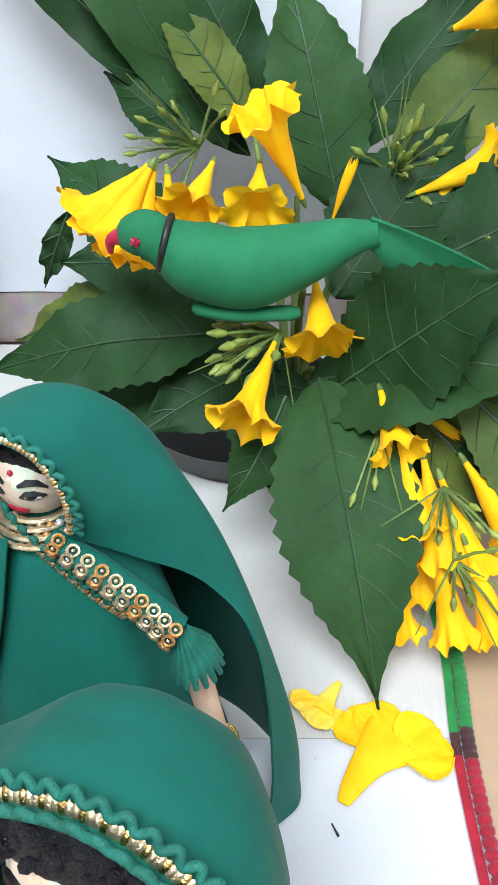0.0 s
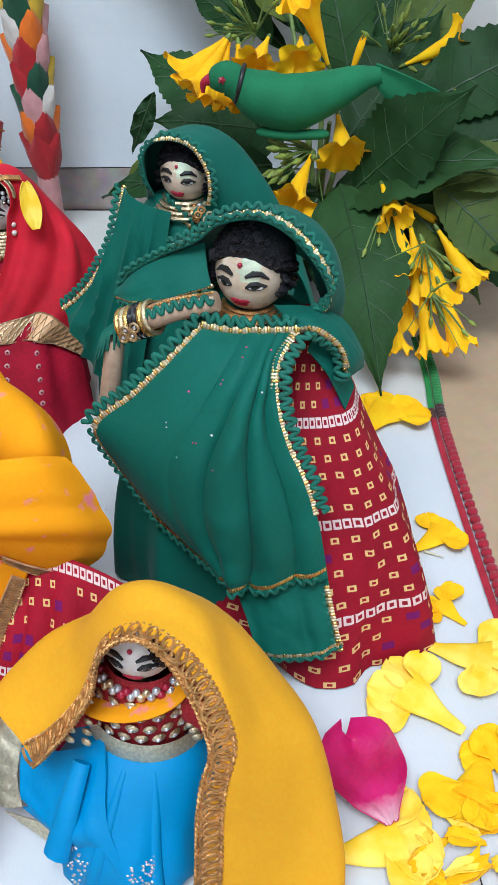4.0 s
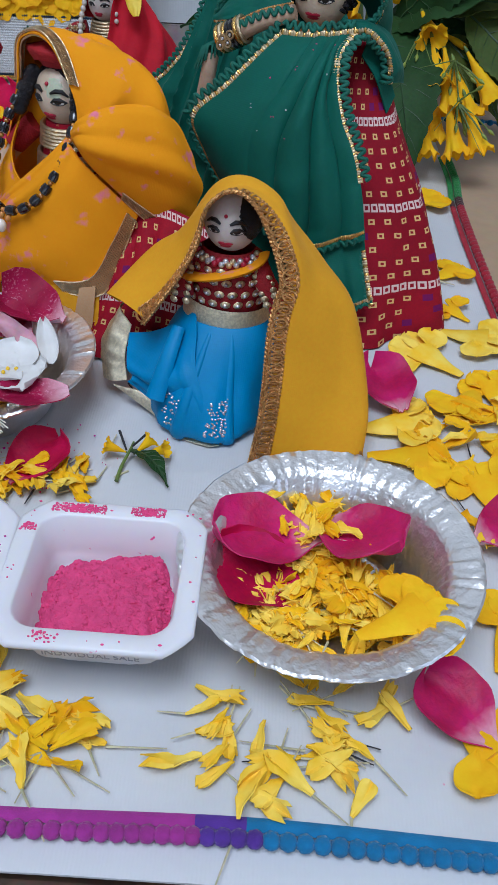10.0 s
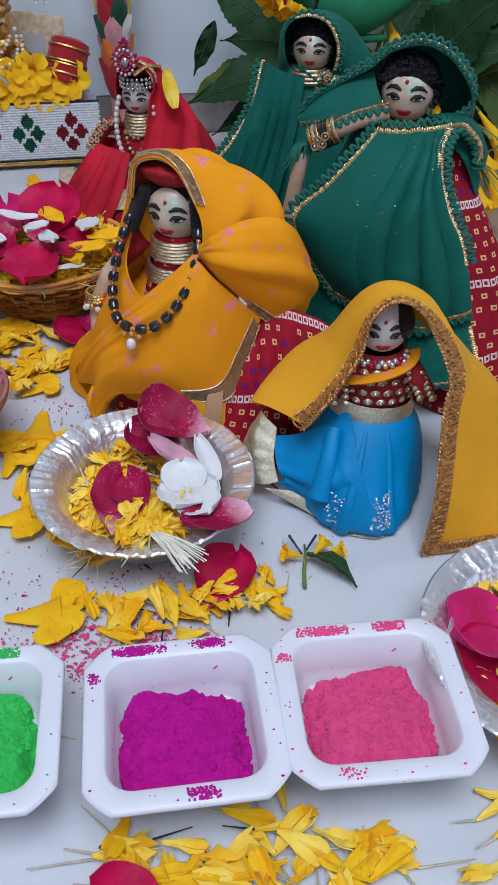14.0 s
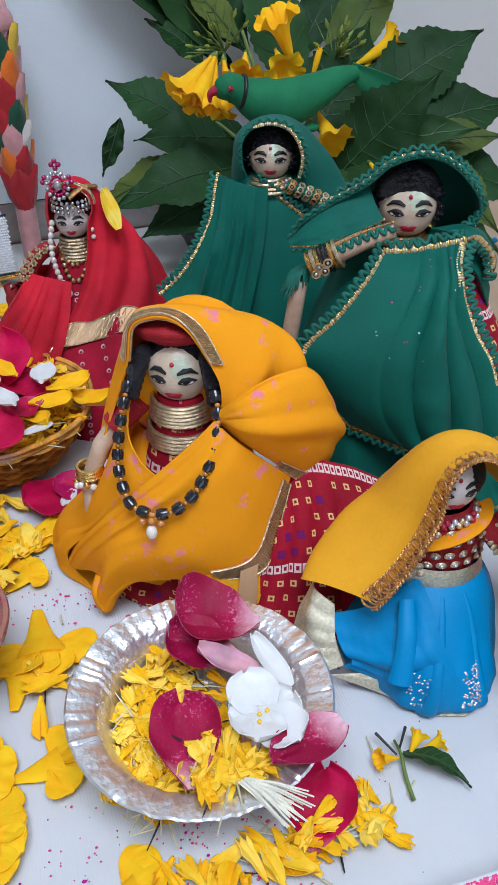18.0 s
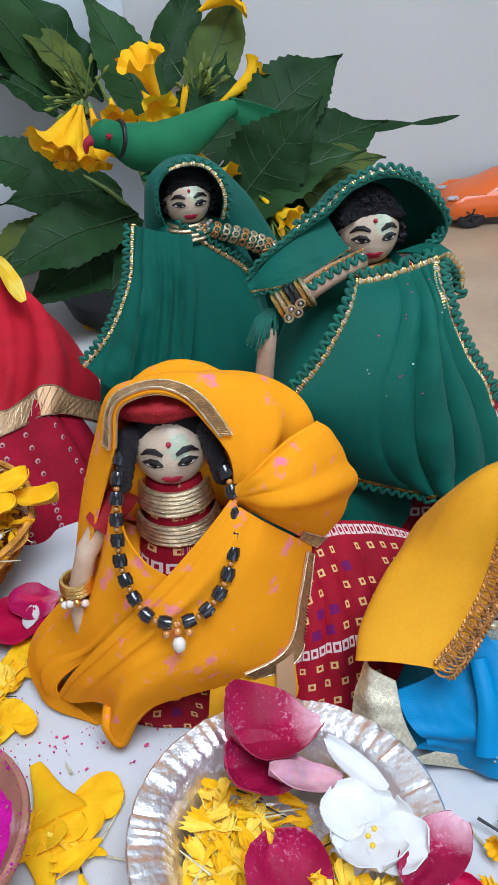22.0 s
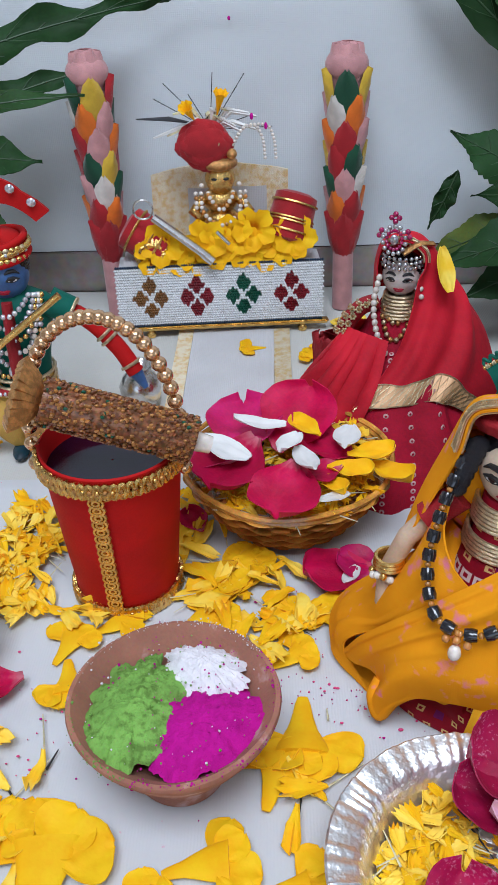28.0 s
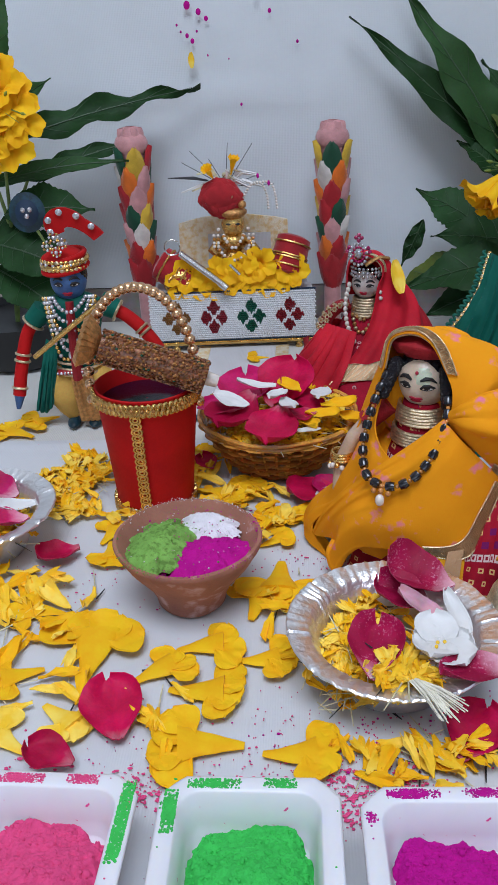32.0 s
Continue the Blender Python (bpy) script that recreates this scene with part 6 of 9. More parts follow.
    G.tube([(-0.016, 0.004, 0.128), (-0.010, 0.003, 0.116)], 0.0008, stem_green, 6)
    # necklaces and flute
    for w, z0, m2 in ((0.010, 0.080, rhinestone), (0.013, 0.074, rhinestone), (0.014, 0.068, gold), (0.015, 0.062, pearl), (0.012, 0.056, rhinestone), (0.016, 0.050, gold)):
        beads(G, smooth_path([(-w, -0.006, 0.087), (-w * 0.6, -0.0125, z0 + 0.003), (0, -0.0145, z0), (w * 0.6, -0.0125, z0 + 0.003), (w, -0.006, 0.087)], 30), 0.0014, [m2, rhinestone, m2], 2.0)
    G.ell((0, -0.015, 0.052), (0.004, 0.002, 0.004), rhinestone, 10, 6)
    G.tube([(-0.024, -0.020, 0.054), (0.000, -0.020, 0.072), (0.026, -0.018, 0.091)], 0.0017, gold, 10)
    return G.obj("doll", None, place(-0.342, 0.196, 6), "blue-faced doll with a red turban, green vest and flute", "doll", "dressed dolls")


for build, tall in ((doll_green_rear, 0.985), (doll_green_front, 1.0)):
    d = build()
    d.data.transform(Matrix.Diagonal((1, 1, tall, 1)))
for build, tall in ((doll_orange, 1.0), (doll_mustard, 1.0), (doll_red, 1.0), (doll_blue, 1.06)):
    d = build()
    d.data.transform(Matrix.Diagonal((tall, tall, tall, 1)))

# ---- powder trays ----


def rounded(w, d, r, n=6, cut=0.0):
    """A rectangle's outline with round corners; cut=1: corners cut off straight."""
    pts = []
    for cx, cy, a0 in ((w - r, d - r, 0), (-w + r, d - r, 90), (-w + r, -d + r, 180), (w - r, -d + r, 270)):
        e = [(math.cos(radians(a0 + t)), math.sin(radians(a0 + t))) for t in (0, 90)]
        for i in range(n + 1):
            a, f = radians(a0 + 90 * i / n), i / n
            chord = [e[0][k] * (1 - f) + e[1][k] * f for k in (0, 1)]
            pts.append((cx + r * (math.cos(a) * (1 - cut) + chord[0] * cut), cy + r * (math.sin(a) * (1 - cut) + chord[1] * cut)))
    return pts


def loft(G, rings, m):
    """rings: half width, half depth, corner radius, z, how far the corners are cut straight."""
    P = np.array([[(x, y, z) for x, y in rounded(w, d, r, 6, cut)] for w, d, r, z, cut in rings]).transpose(1, 0, 2)
    G.grid(P, m, close_u=True)


def powder_tray(at, powder, seed, heap, label, lettered=False):
    tray = thing("powder_tray", at, label, "tray", "powder trays")
    G = Geo()
    loft(G, [(0.0005, 0.0005, 0.0004, 0.0, 0), (0.0120, 0.0105, 0.005, 0.0, 0), (0.0150, 0.0136, 0.006, 0.0015, 0), (0.0205, 0.0195, 0.007, 0.011, 0), (0.0232, 0.0222, 0.008, 0.0215, 0), (0.0236, 0.0226, 0.008, 0.0262, 0), (0.0288, 0.0276, 0.008, 0.0262, 0.8),
             (0.0294, 0.0282, 0.008, 0.0258, 0.8), (0.0297, 0.0285, 0.008, 0.0266, 0.8), (0.0294, 0.0282, 0.008, 0.0276, 0.8), (0.0286, 0.0274, 0.008, 0.0280, 0.8), (0.0236, 0.0224, 0.008, 0.0280, 0), (0.0229, 0.0217, 0.0078, 0.0272, 0),
             (0.0214, 0.0202, 0.0072, 0.0150, 0), (0.0202, 0.0190, 0.0068, 0.0098, 0), (0.0184, 0.0172, 0.006, 0.0086, 0), (0.0005, 0.0005, 0.0004, 0.0086, 0)], white_plastic)
    G.obj("tub", tray)
    # the powder lies as a ragged heap against the near wall and leaves the far floor bare
    G = Geo()
    n = 96
    P = np.zeros((n, n, 3))
    for i in range(n):
        for j in range(n):
            x, y = -1 + 2 * i / (n - 1), -1 + 2 * j / (n - 1)
            ragged = 0.22 * fbm(2.2 * x + seed * 3, 2.2 * y) + 0.10 * noise.noise((8 * x, 8 * y, seed)) + 0.05 * noise.noise((21 * x, 21 * y, seed))
            edge = 1.0 - max(abs(x) * 1.03, 0.0) + 0.06
            far = 0.92 + heap * 40 - y + 0.35 * x * (1 if seed % 2 else -1)
            m = min(1.0, 3.0 * max(0.0, min(edge, far * 0.8) + ragged * (0.6 if y > -0.5 else 0.15)))
            h = m ** 0.6 * (0.0058 + heap * math.exp(-((x - 0.1) ** 2 + (y + 0.30) ** 2) / 0.6)) + m * (0.0011 * fbm(3 * x + seed, 3 * y) + 0.0009 * noise.noise((9 * x, 9 * y + seed, 0)) + 0.0006 * noise.noise((19 * x, 19 * y + seed, 0)) + 0.0004 * noise.noise((43 * x, 43 * y, seed)))
            s = 0.0199 + 0.0016 * min(1.0, h / 0.008)
            rr = 1 - 0.16 * (abs(x * y)) ** 3
            P[i, j] = (x * s * rr, y * (s - 0.0012) * rr, 0.0083 + h)
    G.grid(P, powder)
    rnd = random.Random(seed)
    for k in range(420):
        i, j = rnd.randrange(3, n - 3), rnd.randrange(2, n - 6)
        r = abs(rnd.gauss(0, 0.0004)) + 0.0002
        if P[i, j, 2] > 0.0095 or rnd.random() < 0.12:
            G.ell(P[i, j] + V(0, 0, max(0.0, 0.0088 - P[i, j, 2])), (r * rnd.uniform(0.8, 1.4), r, r * 0.8), powder, 7, 5)
    G.obj("powder", tray)
    G = Geo()
    for k in range(26):
        a = rnd.random()
        side = rnd.randrange(4)
        x, y = ((a * 2 - 1) * 0.027, 0.0255) if side == 0 else ((a * 2 - 1) * 0.027, -0.0255) if side == 1 else (-0.0266, (a * 2 - 1) * 0.025) if side == 2 else (0.0266, (a * 2 - 1) * 0.025)
        r = rnd.uniform(0.00012, 0.0004)
        G.ell((x + rnd.gauss(0, 0.0008), y + rnd.gauss(0, 0.0008), 0.0281), (r * rnd.uniform(1, 2), r, 0.0003), powder, 6, 4)
    for k, (cx, cy, wide, count) in enumerate(((-0.012, 0.0250, 0.0042, 420), (0.010, 0.0254, 0.0026, 260), (-0.0262, 0.016, 0.0012, 60), (0.004 - 0.016 * (seed % 2), -0.0252, 0.0022, 200 if seed == 2 else 40))):
        for i in range(count):
            w = rnd.uniform(0.0001, 0.00045)
            G.ell((cx + max(-2, min(2, rnd.gauss(0, 1))) * wide, cy + max(-1.6, min(1.6, rnd.gauss(0, 1))) * 0.0011, 0.0281), (w * rnd.uniform(1, 1.5), w, 0.0003), powder, 6, 4)
    if seed == 4:
        for i in range(700):
            w = rnd.uniform(0.0002, 0.0006)
            G.ell((0.0262 + max(-1.4, min(1.4, rnd.gauss(0, 1))) * 0.0013, rnd.uniform(-0.004, 0.024) + rnd.gauss(0, 0.001), 0.0281), (w, w * 1.2, 0.0003), green_powder, 6, 4)
    if seed == 3:
        for i in range(420):
            w = rnd.uniform(0.0002, 0.0006)
            G.ell((-0.0256 + max(-1.4, min(1.4, rnd.gauss(0, 1))) * 0.0014, 0.014 + max(-2, min(2, rnd.gauss(0, 1))) * 0.004, 0.0281), (w, w * 1.2, 0.0003), green_powder, 6, 4)
    G.obj("spilled_powder", tray, label="powder spilled on the rim", kind="stuff")
    if lettered:
        for text, z in (("NOT LABELLED FOR", 0.0196), ("INDIVIDUAL SALE", 0.0152)):
            cu = bpy.data.curves.new("lettering", "FONT")
            cu.body, cu.size, cu.extrude, cu.align_x = text, 0.0036, 0.00008, "CENTER"
            cu.materials.append(print_grey)
            ob = new("lettering", cu)
            ob.parent = tray
            ob.matrix_basis = pose(0, -0.0229 - (z - 0.0245) * 0.18 - 0.0006, z, 100, 0, 0)
    return tray


powder_tray(pose(-0.0850, -0.1760, 0.0012, 0, 0, -1), pink_powder, 1, 0.007, "white plastic tub of bright pink powder", True)
powder_tray(pose(-0.1435, -0.1770, 0.0012, 0, 0, 1), purple_powder, 2, 0.006, "white plastic tub of magenta-purple powder", True)
powder_tray(pose(-0.2090, -0.1740, 0.0012, 0, 0, 0), green_powder, 3, 0.010, "white plastic tub of heaped green powder")
powder_tray(pose(-0.2760, -0.1730, 0.0012, 0, 0, -2), pink_powder, 4, 0.008, "white plastic tub of pink powder with green specks")

# ---- petals and flowers ----


def petal_mesh(G, base, way, up, length, width, m, cup=0.3, curl=0.2, tip=None, seed=0.0, nu=9, nv=11, point=1.0, broad=False, ruffle=0.0):
    """A single broad petal from its base along way, cupped towards up."""
    base, w, u = V(*base), unit(way), V(*up)
    u = unit(u - w * (u @ w))
    s = np.cross(w, u)
    P = np.zeros((nu, nv, 3))
    for j in range(nv):
        t = j / (nv - 1)
        fan = broad == "fan"
        half = width / 2 * (0.14 + 0.86 * t ** 0.9) if fan else width / 2 * ((math.sin(math.pi * min(1, t * 0.93 + 0.05)) ** (0.6 * point)) if not broad else (0.16 + 0.84 * math.sin(math.pi / 2 * t / 0.6) ** 1.2 if t < 0.6 else max(0.12, math.sqrt(max(0, 1 - ((t - 0.6) / 0.4) ** 2.4)))))
        for i in range(nu):
            x = -1 + 2 * i / (nu - 1)
            half2 = half * (1 + 1.6 * ruffle * noise.noise((4 * t + seed, 2 * x, seed)))
            h = cup * width * 0.5 * x * x * (0.3 + t) + curl * length * (t - 0.4) ** 2 + 0.05 * width * fbm(3 * t + seed, 2 * x) + ruffle * width * math.sin(11 * t + 4 * x + 3 * seed) * x * x
            if fan:
                h += 0.16 * width * t * t * math.sin(6 * x + 2 * seed) + 0.10 * length * math.sin(3 * t + seed)
                half2 *= 1 - 0.25 * max(0.0, t - 0.8) / 0.2
            P[i, j] = base + w * (length * t * (1 + (0.10 * math.sin(8 * x + seed) - 0.10 * x * x if fan else 1.2 * ruffle * math.sin(7 * x + seed) * min(1.0, 5 * (1 - t))) * t)) + s * (half2 * x) + u * h
    G.sheet(P, m, 0.00035)


def trumpet(G, base, way, length, r, m, seed=0.0, spread=1.0, n=50, green=True):
    """A bell flower: narrow tube that opens into five ruffled lobes."""
    base, w = V(*base), unit(way)
    s = unit(np.cross(w, V(0, 0, 1))) if abs(w[2]) < 0.95 else V(1, 0, 0)
    u = np.cross(s, w)
    prof = [(0, 0.10), (0.12, 0.13), (0.28, 0.24), (0.45, 0.40), (0.6, 0.50), (0.74, 0.60), (0.86, 0.76), (0.95, 0.94), (0.99, 1.1)]
    P = np.zeros((n, len(prof), 3))
    for i in range(n):
        a = 2 * math.pi * i / n
        for j, (t, rr) in enumerate(prof):
            fl = max(0, t - 0.62) / 0.37
            c5 = abs(math.cos(2.5 * a + seed)) ** 0.45
            lobe = 1 + fl * (0.44 * c5 - 0.22 + 0.05 * math.sin(13 * a + seed * 3)) * spread
            rad = r * rr * lobe * (1 + (spread - 1) * fl) * (1 + 0.25 * fl)
            dz = -fl * fl * 0.12 * length * c5 + 0.035 * length * math.sin(9 * a + seed) * fl
            P[i, j] = base + w * (t * length + dz) + s * (rad * math.cos(a)) + u * (rad * math.sin(a))
    G.grid(P, m, close_u=True)
    if green:
        G.tube([base - w * length * 0.05, base, base + w * length * 0.05], [r * 0.06, r * 0.12, r * 0.12], stem_green, 8)


rnd = random.Random(7)


def fallen_flower(x, y, turn, size=0.032, m=None, flat=0.42, label="fallen yellow bell flower lying on the white cloth", z=0.0012, spread=1.0):
    """A wilted bell flower on its side: a flattened tube that opens into broad ruffled lobes."""
    m = m or yellow_petal
    ob = thing("fallen_flower", pose(x, y, z, 0, 0, turn), label, "flower", "fallen yellow flowers")
    G = Geo()
    k = 18
    t = np.linspace(0, 1, k)
    bend = rnd.uniform(-0.14, 0.14) * size
    r = size * np.interp(t, [0, 0.10, 0.3, 0.6, 0.85, 1], [0.045, 0.062, 0.085, 0.140, 0.200, 0.225])
    path = np.stack([bend * t * t, -size * 0.50 + size * 0.62 * t, 0.0004 + r * 0.26], 1)
    G.tube(path, r * (1 + 0.05 * np.sin(9 * t + bend * 900)), m, 18, 0.26)
    G.obj("tube", ob)
    mouth = path[-1]
    for i, a in enumerate((-60, -20, 22, 58)):
        G = Geo()
        a = radians(a + rnd.uniform(-10, 10))
        w = V(math.sin(a), math.cos(a), rnd.uniform(-0.04, 0.10) * (0.5 + flat))
        petal_mesh(G, mouth + V(math.sin(a) * r[-1] * 0.55, -size * 0.13, -r[-1] * 0.10 + 0.0005 * i), w, (rnd.gauss(0, 0.12), -0.05, 1), size * rnd.uniform(0.34, 0.44), size * rnd.uniform(0.36, 0.46), m, rnd.uniform(0.0, 0.16), rnd.uniform(-0.1, 0.12), None, rnd.uniform(0, 9), 13, 14, 1.0, True, 0.022)
        v = np.array(G.v)
        v[:, 2] += max(0.0, 0.0003 + 0.0001 * i - v[:, 2].min())
        G.v = [tuple(q) for q in v]
        G.obj("lobe", ob)
    return ob


def loose_petal(x, y, turn, size=0.03, m=None, label="dark rose petal fallen on the white cloth", z=0.0015, rx=0.0, width=0.85, tip=True, cup=0.4, name="rose_petal", cat="petal"):
    G = Geo()
    m = m or rose_petal_mat
    petal_mesh(G, (0, -size * 0.5, 0), (0, 1, 0), (0, 0, 1), size, size * width, m, cup * rnd.uniform(0.7, 1.4), rnd.uniform(0.02, 0.30), None, rnd.uniform(0, 9), 13, 17, 1.0, width > 0.6, 0.034 if width > 0.6 else 0.018)
    a = np.array(G.v)
    a[:, 2] -= a[:, 2].min()
    G.v = [tuple(p) for p in a]
    return G.obj(name, None, pose(x, y, z, rx, 0, turn), label, cat, "scattered petals")


def petal_heap(name, places, count, m, seed, label, length=(0.008, 0.014), z0=0.0012, lift=0.003, seeds=0.3):
    """Loose narrow petals, some with their seed and bristles."""
    r = random.Random(seed)
    G = Geo()
    for k in range(count):
        x, y, s, h = places[k % len(places)]
        p = V(x + r.gauss(0, s), y + r.gauss(0, s), z0 + r.uniform(0.2, 1) * h)
        a, l = r.uniform(0, 6.28), r.uniform(*length)
        way = V(math.cos(a), math.sin(a), r.uniform(-0.1, 0.25) * min(1.0, lift / 0.003))
        first = len(G.v)
        petal_mesh(G, p - way * l * 0.4 + V(0, 0, 0.0004), way, (r.gauss(0, 0.3), r.gauss(0, 0.3), 1), l, l * r.uniform(0.36, 0.62), m if r.random() < 0.45 else pale_yellow_petal, 0.22, r.uniform(-0.2, 0.35), None, k * 0.7, 6, 7, 1.0, "fan", 0.08)
        low = min(v[2] for v in G.v[first:])
        if low < z0:
            G.v[first:] = [(a, b, c + z0 - low + 0.00002 * k) for a, b, c in G.v[first:]]
        if r.random() < seeds:
            q = p - way * l * 0.4
            q[2] = max(q[2], z0 + 0.0006)
            d = V(-way[0] + r.gauss(0, 0.3), -way[1] + r.gauss(0, 0.3), 0)
            G.tube([q, q + d * l * 0.5, q + d * l * 0.9], [0.0004, 0.0003, 0.0002], straw if r.random() < 0.85 else seed_black, 4)
    return G.obj(name, None, None, label, "petals", "", "stuff")


# ---- silver foil plates with petals ----


def foil_plate(x, y, R, label, seed, h=0.026):
    plate = thing("foil_plate", pose(x, y, 0.0012, 0, 0, seed * 40), label, "plate", "foil plates")
    G = Geo()
    pl = lambda amp: (lambda a, j, r, z: V(0.0004 * noise.noise((9 * math.cos(a), 9 * math.sin(a), seed)) * (r > R * 0.6), 0, amp * (r / R) ** 2 * (noise.noise((16 * math.cos(a), 16 * math.sin(a), seed)) + 0.7 * noise.noise((34 * math.cos(a), 34 * math.sin(a), seed + 5))) if r > R * 0.6 else 0))
    prof = [(0.0005, 0.0), (R * 0.52, 0.0), (R * 0.57, 0.0012), (R * 0.66, h * 0.45), (R * 0.76, h * 0.86), (R * 0.80, h * 0.93), (R * 0.93, h * 0.98), (R * 0.985, h), (R, h - 0.0006), (R * 0.99, h - 0.0016),
            (R * 0.93, h * 0.98 - 0.001), (R * 0.80, h * 0.93 - 0.001), (R * 0.755, h * 0.84), (R * 0.65, h * 0.43), (R * 0.56, 0.0004), (0.0005, -0.0006)]
    prof = [(r, max(z, -0.0006) + 0.0006) for r, z in prof]
    rp = random.Random(int(seed * 7))
    pleat = [rp.uniform(0.0, 1.0) ** 2 for _ in range(64)]
    base_wobble = pl(0.0008)

    def crimp(a, j, r, z):
        """Uneven pressed pleats round the rim and the wall."""
        k = a / (2 * math.pi) * 96 + 1.3 * noise.noise((5 * math.cos(a), 5 * math.sin(a), seed))
        h = pleat[int(k) % 64] * abs(2 * (k % 1) - 1) ** 1.5
        return base_wobble(a, j, r, z) + V(0, 0, 0.0007 * (h - 0.3) * (0.4 if r > R * 0.96 else 1.0)) * (r > R * 0.60)

    G.lathe(prof, foil, 256, wobble=crimp)
    G.obj("bowl", plate)
    return plate


foil_plate(-0.0165, -0.1605, 0.0480, "round silver foil plate holding marigold and rose petals", 1.0)
foil_plate(-0.1530, -0.0640, 0.0450, "round silver foil plate heaped with flower petals", 2.0)
foil_plate(-0.3640, 0.0320, 0.0430, "round silver foil plate of petals beside the bucket", 3.0)

P1, P2, P3 = (-0.0165, -0.1605), (-0.1530, -0.0640), (-0.3640, 0.0320)
petal_heap("marigold_petals", [(P1[0] + dx, P1[1] + dy, 0.0060, h) for dx, dy, h in ((0.0, 0.0, 0.010), (0.008, -0.012, 0.012), (-0.014, -0.008, 0.008), (0.0, 0.013, 0.012), (0.016, -0.006, 0.008), (-0.004, 0.020, 0.016), (-0.012, -0.018, 0.008))],
           620, yellow_petal, 11, "loose yellow marigold petals heaped in a foil plate", (0.006, 0.013), 0.006, 0.006, 0.15)
petal_heap("marigold_petals", [(P2[0] + dx, P2[1] + dy, 0.0065, h) for dx, dy, h in ((-0.016, 0.004, 0.012), (-0.022, -0.006, 0.010), (-0.010, 0.014, 0.014), (-0.016, -0.016, 0.010), (-0.004, -0.004, 0.010))],
           620, yellow_petal, 12, "loose yellow marigold petals heaped in a foil plate", (0.006, 0.012), 0.006, 0.006, 0.35)
petal_heap("marigold_petals", [(P3[0] + dx, P3[1] + dy, 0.008, 0.014) for dx, dy in ((0.012, -0.004), (0.0, -0.01), (0.016, 0.010), (0.0, 0.01))],
           130, yellow_petal, 13, "loose yellow petals in a foil plate", (0.009, 0.014), 0.006, 0.006, 0.3)


def plate_petal(c, dx, dy, z, turn, size, m, rx=0, tip=True, width=0.85, label="rose petal lying in a foil plate"):
    return loose_petal(c[0] + dx, c[1] + dy, turn, size, m, label, z, rx, width, tip, 0.45)


plate_petal(P1, -0.020, 0.010, 0.019, 96, 0.036, rose_petal_mat, 6)
plate_petal(P1, -0.022, -0.002, 0.014, 60, 0.034, rose_red_mat, 10, False)
plate_petal(P1, 0.010, 0.012, 0.020, -128, 0.034, rose_petal_mat, 12)
fallen_flower(P1[0] + 0.024, P1[1] - 0.022, -68, 0.036, yellow_petal, 0.5, "yellow bell flower lying across a foil plate", 0.022)
plate_petal(P2, 0.014, 0.027, 0.0285, 70, 0.030, rose_dusty_mat, 4, True, 1.0)
plate_petal(P2, 0.006, 0.018, 0.0260, 55, 0.026, rose_dusty_mat, 4)
plate_petal(P2, -0.009, -0.017, 0.0255, -8, 0.030, rose_dusty_mat, 4, True, 0.75)
plate_petal(P2, 0.027, -0.030, 0.0285, 108, 0.028, rose_dusty_mat, 2, False, 0.6)
plate_petal(P3, 0.004, 0.022, 0.024, 70, 0.030, rose_petal_mat, 8)
plate_petal(P3, 0.018, 0.006, 0.022, 120, 0.026, white_petal, 8, False, 0.5, "white petal lying in a foil plate")
plate_petal(P3, 0.020, -0.008, 0.022, 120, 0.022, rose_petal_mat, 8)


def white_blossom(x, y, z, r, turn, label):
    ob = thing("white_flower", pose(x, y, z, 0, 0, turn), label, "flower")
    for i in range(5):
        G = Geo()
        a = i * 1.26 + 0.3 * math.sin(i * 3)
        petal_mesh(G, (-0.003 * math.cos(a), -0.003 * math.sin(a), 0.0004 * i), (math.cos(a), math.sin(a), 0.10 + 0.10 * (i % 2)), (0.1 * math.sin(i), 0.1 * math.cos(i * 2), 1), r * (0.85 + 0.15 * math.sin(i * 2)), r * 0.95, white_petal, 0.20, 0.10 * math.sin(i), None, i * 1.7, 13, 14, 1.0, True, 0.03)
        G.obj("petal", ob)
    G = Geo()
    for i in range(4):
        G.ell((0.0032 * math.cos(i), 0.0032 * math.sin(i) - 0.003, 0.002 + 0.0004 * i), 0.0008, pale_yellow_petal, 8, 5)
    G.obj("stamens", ob, label="small yellow stamens")


white_blossom(P2[0] + 0.0165, P2[1] - 0.016, 0.0285, 0.019, 20, "crumpled white flower lying in a foil plate")
plate_petal(P2, 0.026, 0.003, 0.030, 20, 0.022, white_petal, 14, False, 0.36, "white petal lying in a foil plate")
plate_petal(P2, 0.012, 0.008, 0.0290, 60, 0.022, rose_tip_mat, 10, False, 0.45, "pale pink petal lying in a foil plate")
petal_heap("marigold_petals", [(P2[0] + 0.002, P2[1] - 0.030, 0.004, 0.006), (P2[0] - 0.003, P2[1] - 0.026, 0.004, 0.006)], 46, yellow_petal, 15, "yellow petals with white bristles on a plate rim", (0.010, 0.015), 0.022, 0.003, 0.6)

G = Geo()
rs = random.Random(14)
for k in range(26):
    p = V(P2[0] + 0.004 + rs.gauss(0, 0.001), P2[1] - 0.036, 0.0285 + rs.uniform(0, 0.002))
    e = p + V(rs.uniform(0.006, 0.018), -rs.uniform(0.008, 0.016), -rs.uniform(0.002, 0.007))
    G.tube([p, (p + e) / 2 + V(0, 0, 0.001), e], [0.0004, 0.0004, 0.00025], bristle_white, 5)
G.obj("bristle_tuft", None, None, "bundle of pale flower bristles over the plate rim", "bristles")

